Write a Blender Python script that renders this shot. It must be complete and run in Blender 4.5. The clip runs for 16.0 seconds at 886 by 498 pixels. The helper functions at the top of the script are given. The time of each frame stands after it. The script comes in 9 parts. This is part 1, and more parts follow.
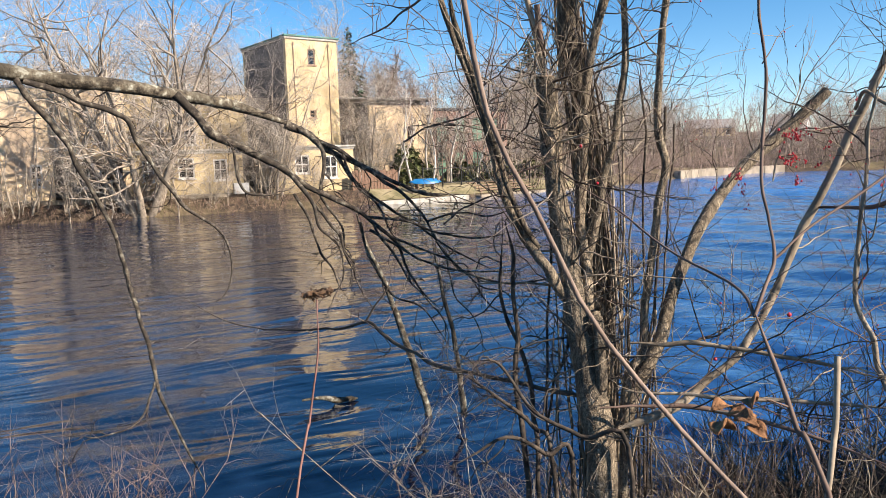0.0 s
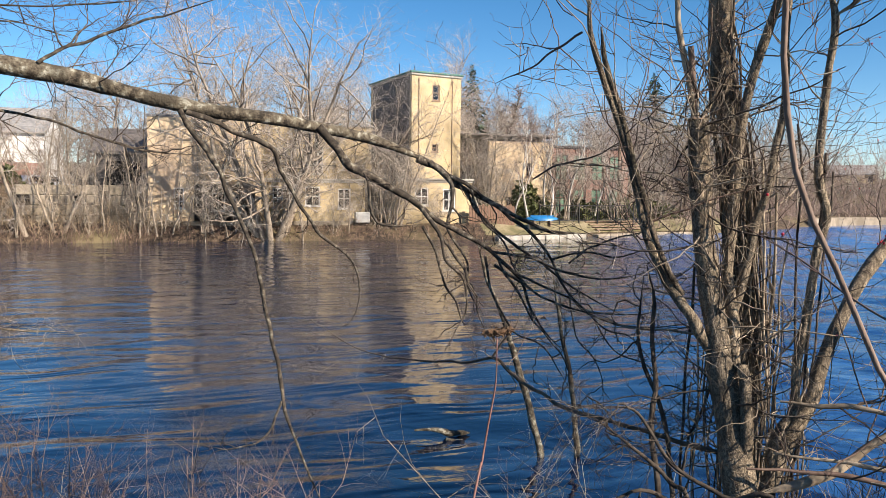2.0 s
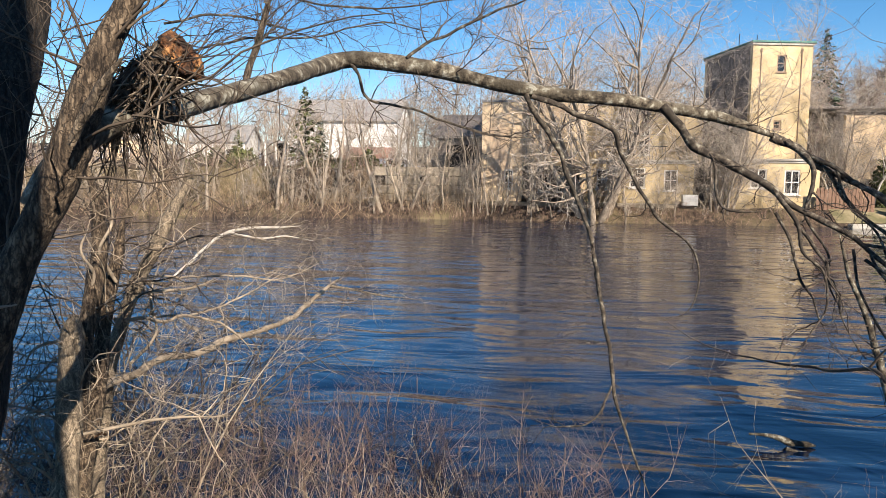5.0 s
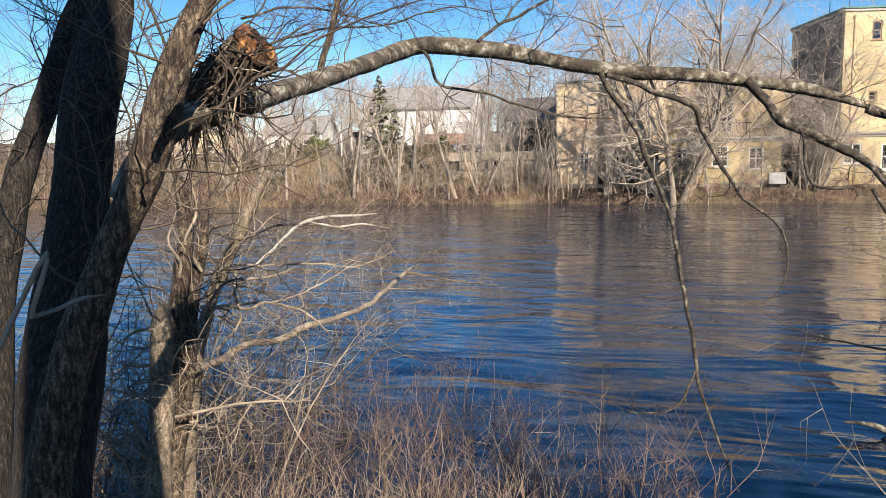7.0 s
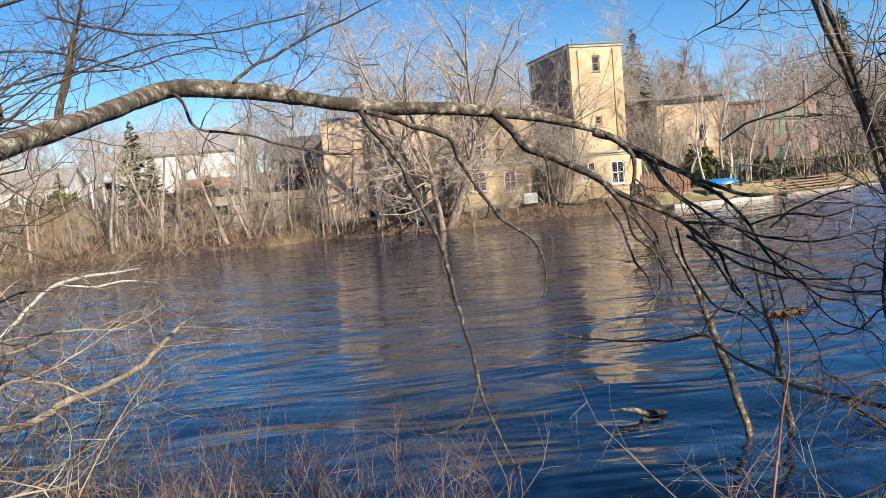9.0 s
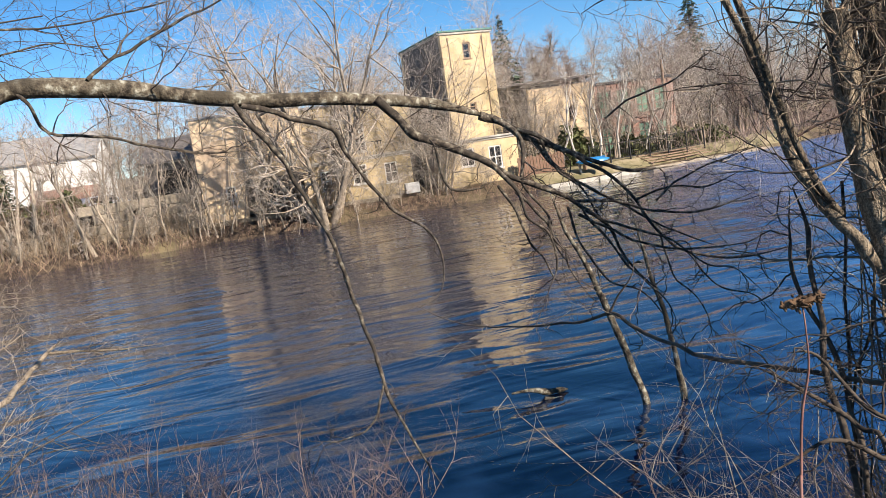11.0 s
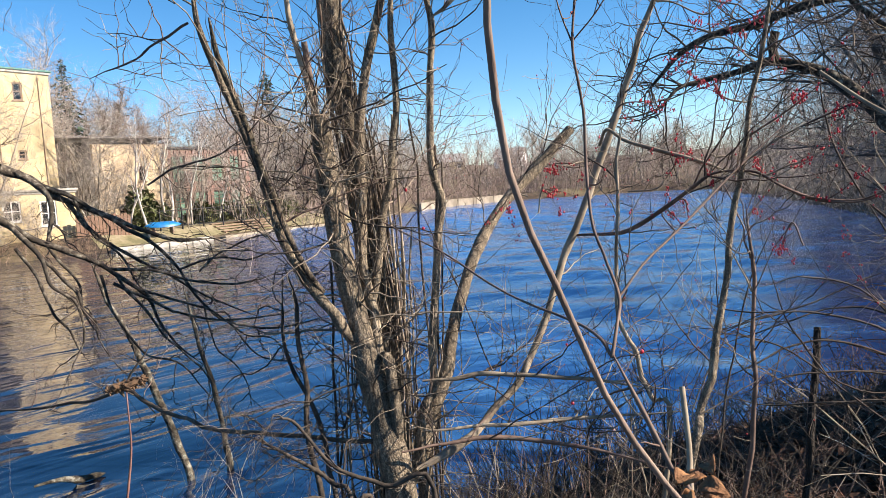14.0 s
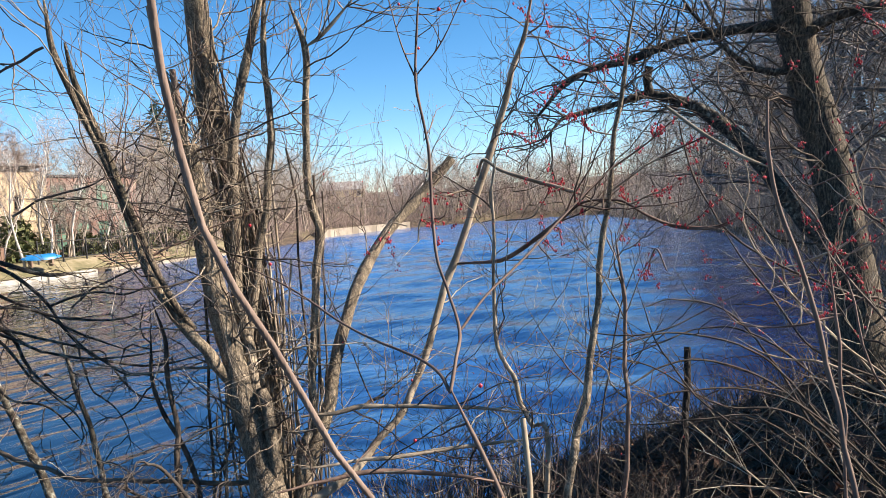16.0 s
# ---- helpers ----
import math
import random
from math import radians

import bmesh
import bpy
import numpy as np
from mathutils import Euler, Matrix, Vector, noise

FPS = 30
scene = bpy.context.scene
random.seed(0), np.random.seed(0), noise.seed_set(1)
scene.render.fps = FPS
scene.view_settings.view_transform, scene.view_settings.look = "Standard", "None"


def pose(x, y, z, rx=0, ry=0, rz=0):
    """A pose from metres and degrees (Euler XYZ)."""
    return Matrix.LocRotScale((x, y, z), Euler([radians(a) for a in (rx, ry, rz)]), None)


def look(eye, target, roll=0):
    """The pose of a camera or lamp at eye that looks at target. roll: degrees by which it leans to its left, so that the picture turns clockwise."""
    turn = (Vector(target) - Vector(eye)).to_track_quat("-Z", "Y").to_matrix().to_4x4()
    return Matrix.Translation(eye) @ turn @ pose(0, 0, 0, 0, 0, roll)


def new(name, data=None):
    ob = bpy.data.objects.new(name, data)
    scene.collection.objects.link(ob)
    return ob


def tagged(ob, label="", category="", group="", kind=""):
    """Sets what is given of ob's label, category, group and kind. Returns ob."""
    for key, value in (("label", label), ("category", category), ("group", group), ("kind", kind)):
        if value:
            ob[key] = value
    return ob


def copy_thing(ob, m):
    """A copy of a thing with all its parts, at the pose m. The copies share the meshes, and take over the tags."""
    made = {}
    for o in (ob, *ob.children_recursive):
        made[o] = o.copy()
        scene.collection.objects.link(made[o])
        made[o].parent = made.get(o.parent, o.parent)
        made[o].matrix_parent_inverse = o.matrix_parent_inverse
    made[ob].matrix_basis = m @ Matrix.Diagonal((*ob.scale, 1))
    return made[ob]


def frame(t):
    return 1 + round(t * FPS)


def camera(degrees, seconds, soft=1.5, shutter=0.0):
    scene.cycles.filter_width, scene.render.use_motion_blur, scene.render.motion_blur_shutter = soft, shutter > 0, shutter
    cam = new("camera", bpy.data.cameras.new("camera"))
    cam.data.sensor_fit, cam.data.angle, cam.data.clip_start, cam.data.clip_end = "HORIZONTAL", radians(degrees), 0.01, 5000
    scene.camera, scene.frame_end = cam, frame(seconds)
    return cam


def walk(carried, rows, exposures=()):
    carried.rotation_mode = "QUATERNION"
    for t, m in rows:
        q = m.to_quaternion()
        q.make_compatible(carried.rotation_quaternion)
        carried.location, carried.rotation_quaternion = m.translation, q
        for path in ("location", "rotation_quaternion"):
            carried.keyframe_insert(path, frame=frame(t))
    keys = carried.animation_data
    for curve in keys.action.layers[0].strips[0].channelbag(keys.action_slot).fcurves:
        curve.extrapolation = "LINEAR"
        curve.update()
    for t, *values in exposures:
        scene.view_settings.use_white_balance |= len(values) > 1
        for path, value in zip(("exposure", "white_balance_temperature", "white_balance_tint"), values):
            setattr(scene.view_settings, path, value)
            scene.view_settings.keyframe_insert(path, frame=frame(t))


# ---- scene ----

# stops, kelvin and tint as the phone adapts
EXPOSURES = [(t, s + 0.41, k, 14) for t, s, k in ((0, 0.80, 6700), (1, 0.52, 6600), (1.5, 0.52, 6620), (2, 0.62, 6750), (2.5, 0.58, 6700), (3.5, 0.53, 6620), (5, 0.60, 6750), (8, 0.63, 6700), (9.5, 0.60, 6640), (12.5, 0.77, 6680), (14, 0.92, 6640), (15, 1.00, 6680), (15.5, 0.97, 6680), (16, 1.02, 6700))]
cam = camera(62.8, 16.0, 0.35)
PATH = [
    (0, (0.161, -0.081, 2.602), (4.275, 8.943, 1.319), -1.54),
    (0.5, (0.120, -0.076, 2.620), (3.993, 9.086, 1.597), -1.22),
    (1, (0.091, -0.105, 2.619), (3.784, 9.153, 1.807), -0.50),
    (1.5, (0.101, -0.071, 2.627), (3.485, 9.309, 1.880), 0.03),
    (2, (0.078, -0.052, 2.610), (2.766, 9.548, 1.817), 0.59),
    (2.5, (0.046, -0.029, 2.610), (1.767, 9.781, 1.708), 1.15),
    (3, (0.011, -0.008, 2.616), (0.811, 9.910, 1.618), 1.36),
    (3.5, (0.001, -0.000, 2.600), (0.004, 9.946, 1.566), 1.11),
    (4, (-0.019, 0.014, 2.615), (-0.579, 9.941, 1.547), 1.12),
    (4.5, (-0.021, 0.020, 2.615), (-1.093, 9.905, 1.550), 0.81),
    (5, (-0.026, 0.022, 2.616), (-1.628, 9.832, 1.525), 0.56),
    (5.2, (-0.027, 0.022, 2.616), (-1.859, 9.791, 1.517), 0.45),
    (7.3, (-0.023, 0.043, 2.611), (-2.641, 9.604, 1.297), -1.19),
    (7.5, (-0.010, 0.040, 2.605), (-2.265, 9.694, 1.297), -1.41),
    (8, (0.028, 0.019, 2.595), (-1.378, 9.848, 1.407), -2.19),
    (8.5, (0.036, 0.003, 2.601), (-0.534, 9.934, 1.573), -3.51),
    (9, (-0.010, 0.029, 2.614), (0.381, 9.976, 1.658), -5.19),
    (9.5, (-0.075, 0.079, 2.617), (1.205, 9.947, 1.626), -7.17),
    (9.7, (-0.076, 0.098, 2.623), (1.360, 9.938, 1.570), -7.67),
    (11.8, (-0.041, 0.244, 2.606), (2.394, 9.856, 1.303), -7.95),
    (12, (-0.056, 0.222, 2.604), (2.605, 9.776, 1.321), -7.72),
    (12.5, (-0.024, 0.172, 2.612), (3.538, 9.436, 1.398), -6.39),
    (13, (0.034, 0.130, 2.611), (4.792, 8.855, 1.499), -4.85),
    (13.5, (0.088, 0.095, 2.618), (6.061, 8.049, 1.591), -3.95),
    (14, (0.121, 0.058, 2.620), (7.080, 7.179, 1.685), -3.26),
    (14.5, (0.158, 0.027, 2.620), (7.773, 6.454, 1.781), -3.17),
    (15, (0.168, 0.020, 2.624), (8.089, 6.077, 1.875), -3.39),
    (15.5, (0.167, 0.015, 2.625), (8.259, 5.852, 1.944), -3.61),
    (16, (0.179, 0.011, 2.625), (8.071, 6.118, 1.980), -3.64),
]
walk(cam, [(t, look(eye, target, roll)) for t, eye, target, roll in PATH], EXPOSURES)

# ---- daylight: clear winter sky, low sun from behind the camera's right shoulder ----
SUN_AZ, SUN_EL = radians(143), radians(31)
world = bpy.data.worlds.new("sky")
scene.world = world
world.use_nodes = True
wn = world.node_tree.nodes
sky = wn.new("ShaderNodeTexSky")
sky.sky_type = "NISHITA"
sky.sun_disc = False
sky.sun_elevation, sky.sun_rotation = SUN_EL, SUN_AZ
sky.air_density, sky.dust_density, sky.ozone_density = 0.75, 0.0, 2.5
deep = wn.new("ShaderNodeHueSaturation")
deep.inputs["Hue"].default_value, deep.inputs["Saturation"].default_value = 0.495, 1.30
world.node_tree.links.new(sky.outputs[0], deep.inputs["Color"])
world.node_tree.links.new(deep.outputs[0], wn["Background"].inputs[0])
wn["Background"].inputs[1].default_value = 0.0775
sun = new("sun", bpy.data.lights.new("sun", "SUN"))
sun.data.energy, sun.data.angle, sun.data.color = 5.0, radians(0.5), (1.0, 0.90, 0.76)
sun_dir = Vector((math.sin(SUN_AZ) * math.cos(SUN_EL), math.cos(SUN_AZ) * math.cos(SUN_EL), math.sin(SUN_EL)))
sun.matrix_world = look(sun_dir * 50, (0, 0, 0))

# ---- materials ----
def material(name, stops, scale=1.0, stretch=(1, 1, 1), rough=0.8, detail=6.0, bump=0.3, bump_scale=None, bump_dist=0.02,
             metal=0.0, stain=None, stain_scale=0.3, spec=0.4, island=0.0, space="Object", furrow=0.0):
    """Noise-coloured surface: stops are (position, colour); a second, larger noise lays stains over it."""
    m = bpy.data.materials.new(name)
    m.use_nodes = True
    n, link = m.node_tree.nodes, m.node_tree.links.new
    b = n["Principled BSDF"]
    co = n.new("ShaderNodeTexCoord")
    mp = n.new("ShaderNodeMapping")
    mp.inputs["Scale"].default_value = stretch
    link(co.outputs[space], mp.inputs[0])
    tx = n.new("ShaderNodeTexNoise")
    tx.inputs["Scale"].default_value, tx.inputs["Detail"].default_value = scale, detail
    tx.inputs["Roughness"].default_value = 0.62
    link(mp.outputs[0], tx.inputs["Vector"])
    ramp = n.new("ShaderNodeValToRGB")
    el = ramp.color_ramp.elements
    while len(el) < len(stops):
        el.new(0.5)
    for e, (p, c) in zip(el, stops):
        e.position, e.color = 0.5 + (p - 0.5) * 0.6, (*c, 1)
    link(tx.outputs[0], ramp.inputs[0])
    col = ramp.outputs[0]
    if stain:
        t2 = n.new("ShaderNodeTexNoise")
        t2.inputs["Scale"].default_value, t2.inputs["Detail"].default_value = stain_scale, 4
        link(co.outputs[space], t2.inputs["Vector"])
        r2 = n.new("ShaderNodeMapRange")
        r2.inputs[1].default_value, r2.inputs[2].default_value = 0.48, 0.68
        link(t2.outputs[0], r2.inputs[0])
        mx = n.new("ShaderNodeMix")
        mx.data_type = "RGBA"
        link(r2.outputs[0], mx.inputs["Factor"])
        link(col, mx.inputs["A"])
        mx.inputs["B"].default_value = (*stain, 1)
        col = mx.outputs["Result"]
    crack = None
    if furrow:
        # plates of bark parted by long dark furrows
        fm = n.new("ShaderNodeMapping")
        fm.inputs["Scale"].default_value = (1, 1, 0.10)
        warp = n.new("ShaderNodeMix")
        warp.data_type, warp.blend_type = "RGBA", "LINEAR_LIGHT"
        warp.inputs["Factor"].default_value = 0.02
        wn2 = n.new("ShaderNodeTexNoise")
        wn2.inputs["Scale"].default_value = furrow * 0.6
        link(co.outputs[space], wn2.inputs["Vector"])
        link(co.outputs[space], warp.inputs["A"])
        link(wn2.outputs["Color"], warp.inputs["B"])
        link(warp.outputs["Result"], fm.inputs[0])
        vo = n.new("ShaderNodeTexVoronoi")
        vo.feature = "DISTANCE_TO_EDGE"
        vo.inputs["Scale"].default_value = furrow
        link(fm.outputs[0], vo.inputs["Vector"])
        crack = n.new("ShaderNodeMapRange")
        crack.inputs[1].default_value, crack.inputs[2].default_value = 0.01, 0.22
        crack.inputs[3].default_value, crack.inputs[4].default_value = 0.38, 1.08
        link(vo.outputs["Distance"], crack.inputs[0])
        fv = n.new("ShaderNodeHueSaturation")
        link(crack.outputs[0], fv.inputs["Value"])
        link(col, fv.inputs["Color"])
        col = fv.outputs[0]
    if island:
        g = n.new("ShaderNodeNewGeometry")
        r3 = n.new("ShaderNodeMapRange")
        r3.inputs[3].default_value, r3.inputs[4].default_value = 1 - island, 1 + island
        link(g.outputs["Random Per Island"], r3.inputs[0])
        hs = n.new("ShaderNodeHueSaturation")
        link(r3.outputs[0], hs.inputs["Value"])
        link(col, hs.inputs["Color"])
        col = hs.outputs[0]
    link(col, b.inputs["Base Color"])
    b.inputs["Roughness"].default_value, b.inputs["Metallic"].default_value = rough, metal
    b.inputs["Specular IOR Level"].default_value = spec
    if bump:
        t3 = n.new("ShaderNodeTexNoise")
        t3.inputs["Scale"].default_value, t3.inputs["Detail"].default_value = bump_scale or scale * 2, 5
        link(mp.outputs[0], t3.inputs["Vector"])
        bp = n.new("ShaderNodeBump")
        bp.inputs["Strength"].default_value, bp.inputs["Distance"].default_value = bump, bump_dist
        link(t3.outputs[0], bp.inputs["Height"])
        if crack:
            deep_cut = n.new("ShaderNodeBump")
            deep_cut.inputs["Strength"].default_value, deep_cut.inputs["Distance"].default_value = 0.8, 0.25 / furrow
            link(crack.outputs[0], deep_cut.inputs["Height"])
            link(deep_cut.outputs[0], bp.inputs["Normal"])
        link(bp.outputs[0], b.inputs["Normal"])
    return m


STUCCO = material("yellow_stucco", [(0.3, (0.47, 0.365, 0.205)), (0.5, (0.55, 0.435, 0.255)), (0.7, (0.61, 0.49, 0.30))], 1.3, rough=0.9, bump=0.25, bump_scale=30, stain=(0.40, 0.31, 0.18), stain_scale=0.45)
STUCCO_OLD = material("weathered_stucco", [(0.25, (0.572, 0.435, 0.276)), (0.5, (0.7, 0.541, 0.35)), (0.75, (0.806, 0.636, 0.424))], 0.9, rough=0.92, bump=0.3, bump_scale=25, stain=(0.44, 0.33, 0.23), stain_scale=0.4)
SLATE_AND_SHADE = material("slate_and_shade", [(0.3, (0.092, 0.081, 0.0736)), (0.7, (0.175, 0.156, 0.143))], 3, (1, 1, 3), rough=0.75, bump=0.4)
GREEN_TRIM = material("green_copper_trim", [(0.3, (0.0276, 0.11, 0.092)), (0.7, (0.0644, 0.202, 0.166))], 4, rough=0.55, bump=0.1)
WHITE = material("white_paint", [(0.3, (0.662, 0.662, 0.644)), (0.7, (0.754, 0.754, 0.736))], 2, rough=0.6, bump=0.1, stain=(0.57, 0.561, 0.534), stain_scale=0.6)
GREY_ROOF = material("grey_roofing", [(0.3, (0.184, 0.184, 0.184)), (0.7, (0.313, 0.304, 0.294))], 3, rough=0.9, bump=0.3)
DARK_ROOF = material("dark_roofing", [(0.3, (0.0276, 0.0276, 0.0322)), (0.7, (0.0644, 0.0598, 0.0644))], 3, rough=0.85, bump=0.3)
BRICK = material("red_brick", [(0.3, (0.239, 0.138, 0.11)), (0.7, (0.35, 0.202, 0.156))], 6, (1, 1, 3), rough=0.9, bump=0.35, stain=(0.304, 0.212, 0.175), stain_scale=0.6)
GREEN_PANEL = material("green_window_panel", [(0.3, (0.092, 0.202, 0.138)), (0.7, (0.156, 0.285, 0.202))], 2, rough=0.5, bump=0.05)
CONCRETE = material("pale_concrete", [(0.3, (0.313, 0.294, 0.258)), (0.7, (0.478, 0.46, 0.414))], 2.5, rough=0.9, bump=0.3, stain=(0.276, 0.258, 0.221), stain_scale=0.9)
STONE = material("retaining_stone", [(0.3, (0.202, 0.17, 0.129)), (0.7, (0.35, 0.299, 0.23))], 2.5, rough=0.95, bump=0.5, stain=(0.166, 0.147, 0.11), stain_scale=0.8)
WOOD = material("weathered_wood", [(0.3, (0.184, 0.12, 0.0828)), (0.7, (0.313, 0.221, 0.156))], 4, (6, 6, 1), rough=0.85, bump=0.3)
RED_WOOD = material("reddish_wood", [(0.3, (0.12, 0.069, 0.046)), (0.7, (0.212, 0.129, 0.0874))], 4, (6, 6, 1), rough=0.8, bump=0.3)
IRON = material("black_iron", [(0.3, (0.012, 0.012, 0.013)), (0.7, (0.03, 0.03, 0.03))], 5, rough=0.5, bump=0.1, metal=0.3)
BLUE = material("blue_hull", [(0.3, (0.00736, 0.12, 0.313)), (0.7, (0.0138, 0.175, 0.423))], 3, rough=0.4, bump=0.1, bump_scale=6)
STEEL = material("grey_steel", [(0.3, (0.313, 0.313, 0.304)), (0.7, (0.423, 0.423, 0.414))], 4, rough=0.5, bump=0.1, metal=0.2)
CARPAINT = material("silver_car_paint", [(0.3, (0.368, 0.396, 0.432)), (0.7, (0.423, 0.451, 0.488))], 1, rough=0.25, bump=0.0)
RUBBER = material("black_rubber", [(0.3, (0.012, 0.012, 0.012)), (0.7, (0.025, 0.025, 0.025))], 6, rough=0.8, bump=0.1)
GLASS = material("dark_window_glass", [(0.3, (0.012, 0.014, 0.016)), (0.7, (0.03, 0.033, 0.036))], 1, rough=0.06, bump=0.03, bump_scale=2, spec=0.6)
DARK = material("dark_interior", [(0.3, (0.012, 0.011, 0.010)), (0.7, (0.03, 0.028, 0.026))], 1, rough=0.9, bump=0)

BARK = material("grey_bark", [(0.30, (0.0369, 0.0279, 0.0205)), (0.48, (0.107, 0.082, 0.0574)), (0.72, (0.221, 0.176, 0.123))], 55, (1, 1, 0.3), rough=0.92, bump=0.5, bump_scale=60, bump_dist=0.012, stain=(0.082, 0.0697, 0.0451), stain_scale=3.5, furrow=70)
LIMB_BARK = material("lichen_bark", [(0.30, (0.0246, 0.0197, 0.0139)), (0.46, (0.0984, 0.0804, 0.0574)), (0.60, (0.156, 0.139, 0.102)), (0.70, (0.328, 0.32, 0.262))], 17, (1, 1, 1), rough=0.92, bump=1.0, bump_scale=55, bump_dist=0.012, stain=(0.0451, 0.0377, 0.0262), stain_scale=5)
BRANCH_BARK = material("dark_branch_bark", [(0.32, (0.018, 0.0139, 0.0107)), (0.50, (0.0615, 0.0492, 0.0369)), (0.66, (0.139, 0.119, 0.0902)), (0.72, (0.246, 0.23, 0.18))], 26, rough=0.9, bump=0.8, bump_scale=60, bump_dist=0.006, stain=(0.0287, 0.023, 0.0172), stain_scale=5)
DARK_BARK = material("dark_bark", [(0.30, (0.0148, 0.0115, 0.00902)), (0.55, (0.0369, 0.0295, 0.023)), (0.8, (0.0738, 0.059, 0.0459))], 80, (1, 1, 0.2), rough=0.95, bump=1.0, bump_scale=80, bump_dist=0.03, furrow=62)
TWIG = material("brown_twig", [(0.3, (0.0426, 0.0312, 0.023)), (0.7, (0.115, 0.0886, 0.064))], 9, rough=0.85, bump=0.3, island=0.4)
RED_TWIG = material("reddish_twig", [(0.3, (0.0672, 0.041, 0.0312)), (0.7, (0.164, 0.108, 0.082))], 9, rough=0.7, bump=0.2, island=0.4)
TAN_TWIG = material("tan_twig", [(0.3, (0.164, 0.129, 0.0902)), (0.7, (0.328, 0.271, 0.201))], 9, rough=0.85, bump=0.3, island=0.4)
PALE_TWIG = material("bleached_twig", [(0.3, (0.344, 0.312, 0.262)), (0.7, (0.492, 0.459, 0.402))], 9, rough=0.85, bump=0.3, island=0.2)
FAR_TWIG = material("far_grey_twig", [(0.3, (0.283, 0.249, 0.21)), (0.7, (0.469, 0.414, 0.36))], 2, rough=0.9, bump=0, island=0.4)
FAR_RED_TWIG = material("far_reddish_twig", [(0.3, (0.17, 0.124, 0.106)), (0.7, (0.294, 0.225, 0.193))], 2, rough=0.9, bump=0, island=0.4)
FAR_BARK = material("far_pale_bark", [(0.3, (0.156, 0.127, 0.0975)), (0.7, (0.371, 0.312, 0.244))], 5, (1, 1, 0.4), rough=0.9, bump=0.3)
BIRCH = material("birch_bark", [(0.3, (0.331, 0.294, 0.248)), (0.6, (0.534, 0.497, 0.442))], 3, (1, 1, 0.5), rough=0.8, bump=0.2)
NEEDLES = material("dark_needles", [(0.3, (0.018, 0.035, 0.02)), (0.7, (0.05, 0.085, 0.045))], 3, rough=0.8, bump=0, island=0.4)
HEDGE = material("hedge_leaves", [(0.3, (0.046, 0.0644, 0.0184)), (0.7, (0.11, 0.11, 0.0414))], 3, rough=0.8, bump=0, island=0.45)
DRY = material("dry_grass", [(0.3, (0.262, 0.193, 0.123)), (0.7, (0.426, 0.328, 0.221))], 2, rough=0.9, bump=0, island=0.4)
DRY_RED = material("dry_red_stems", [(0.3, (0.0943, 0.059, 0.0476)), (0.7, (0.254, 0.176, 0.135))], 2, rough=0.9, bump=0, island=0.5)
BERRY = material("red_berry", [(0.3, (0.34, 0.014, 0.024)), (0.7, (0.55, 0.035, 0.05))], 5, rough=0.35, bump=0.05)
LEAF = material("dead_leaf", [(0.3, (0.107, 0.0492, 0.023)), (0.7, (0.262, 0.127, 0.0533))], 60, rough=0.85, bump=0.4, island=0.35)
ROT = material("orange_rotten_wood", [(0.38, (0.0246, 0.0131, 0.0082)), (0.55, (0.123, 0.0533, 0.023)), (0.72, (0.41, 0.205, 0.082))], 22, rough=0.9, bump=0.9, bump_dist=0.02)
CUT = material("cut_wood", [(0.3, (0.18, 0.119, 0.0697)), (0.7, (0.312, 0.221, 0.139))], 18, rough=0.85, bump=0.3)
GROUND = material("bank_soil", [(0.28, (0.023, 0.0164, 0.0115)), (0.5, (0.0615, 0.0426, 0.0279)), (0.72, (0.131, 0.0943, 0.0615))], 3.5, rough=0.95, bump=0.8, bump_scale=12, bump_dist=0.05, stain=(0.164, 0.131, 0.0697), stain_scale=0.22)
LAWN = material("winter_lawn", [(0.3, (0.12, 0.11, 0.0552)), (0.5, (0.193, 0.166, 0.092)), (0.7, (0.276, 0.23, 0.147))], 1.2, rough=0.95, bump=0.5, bump_scale=20)


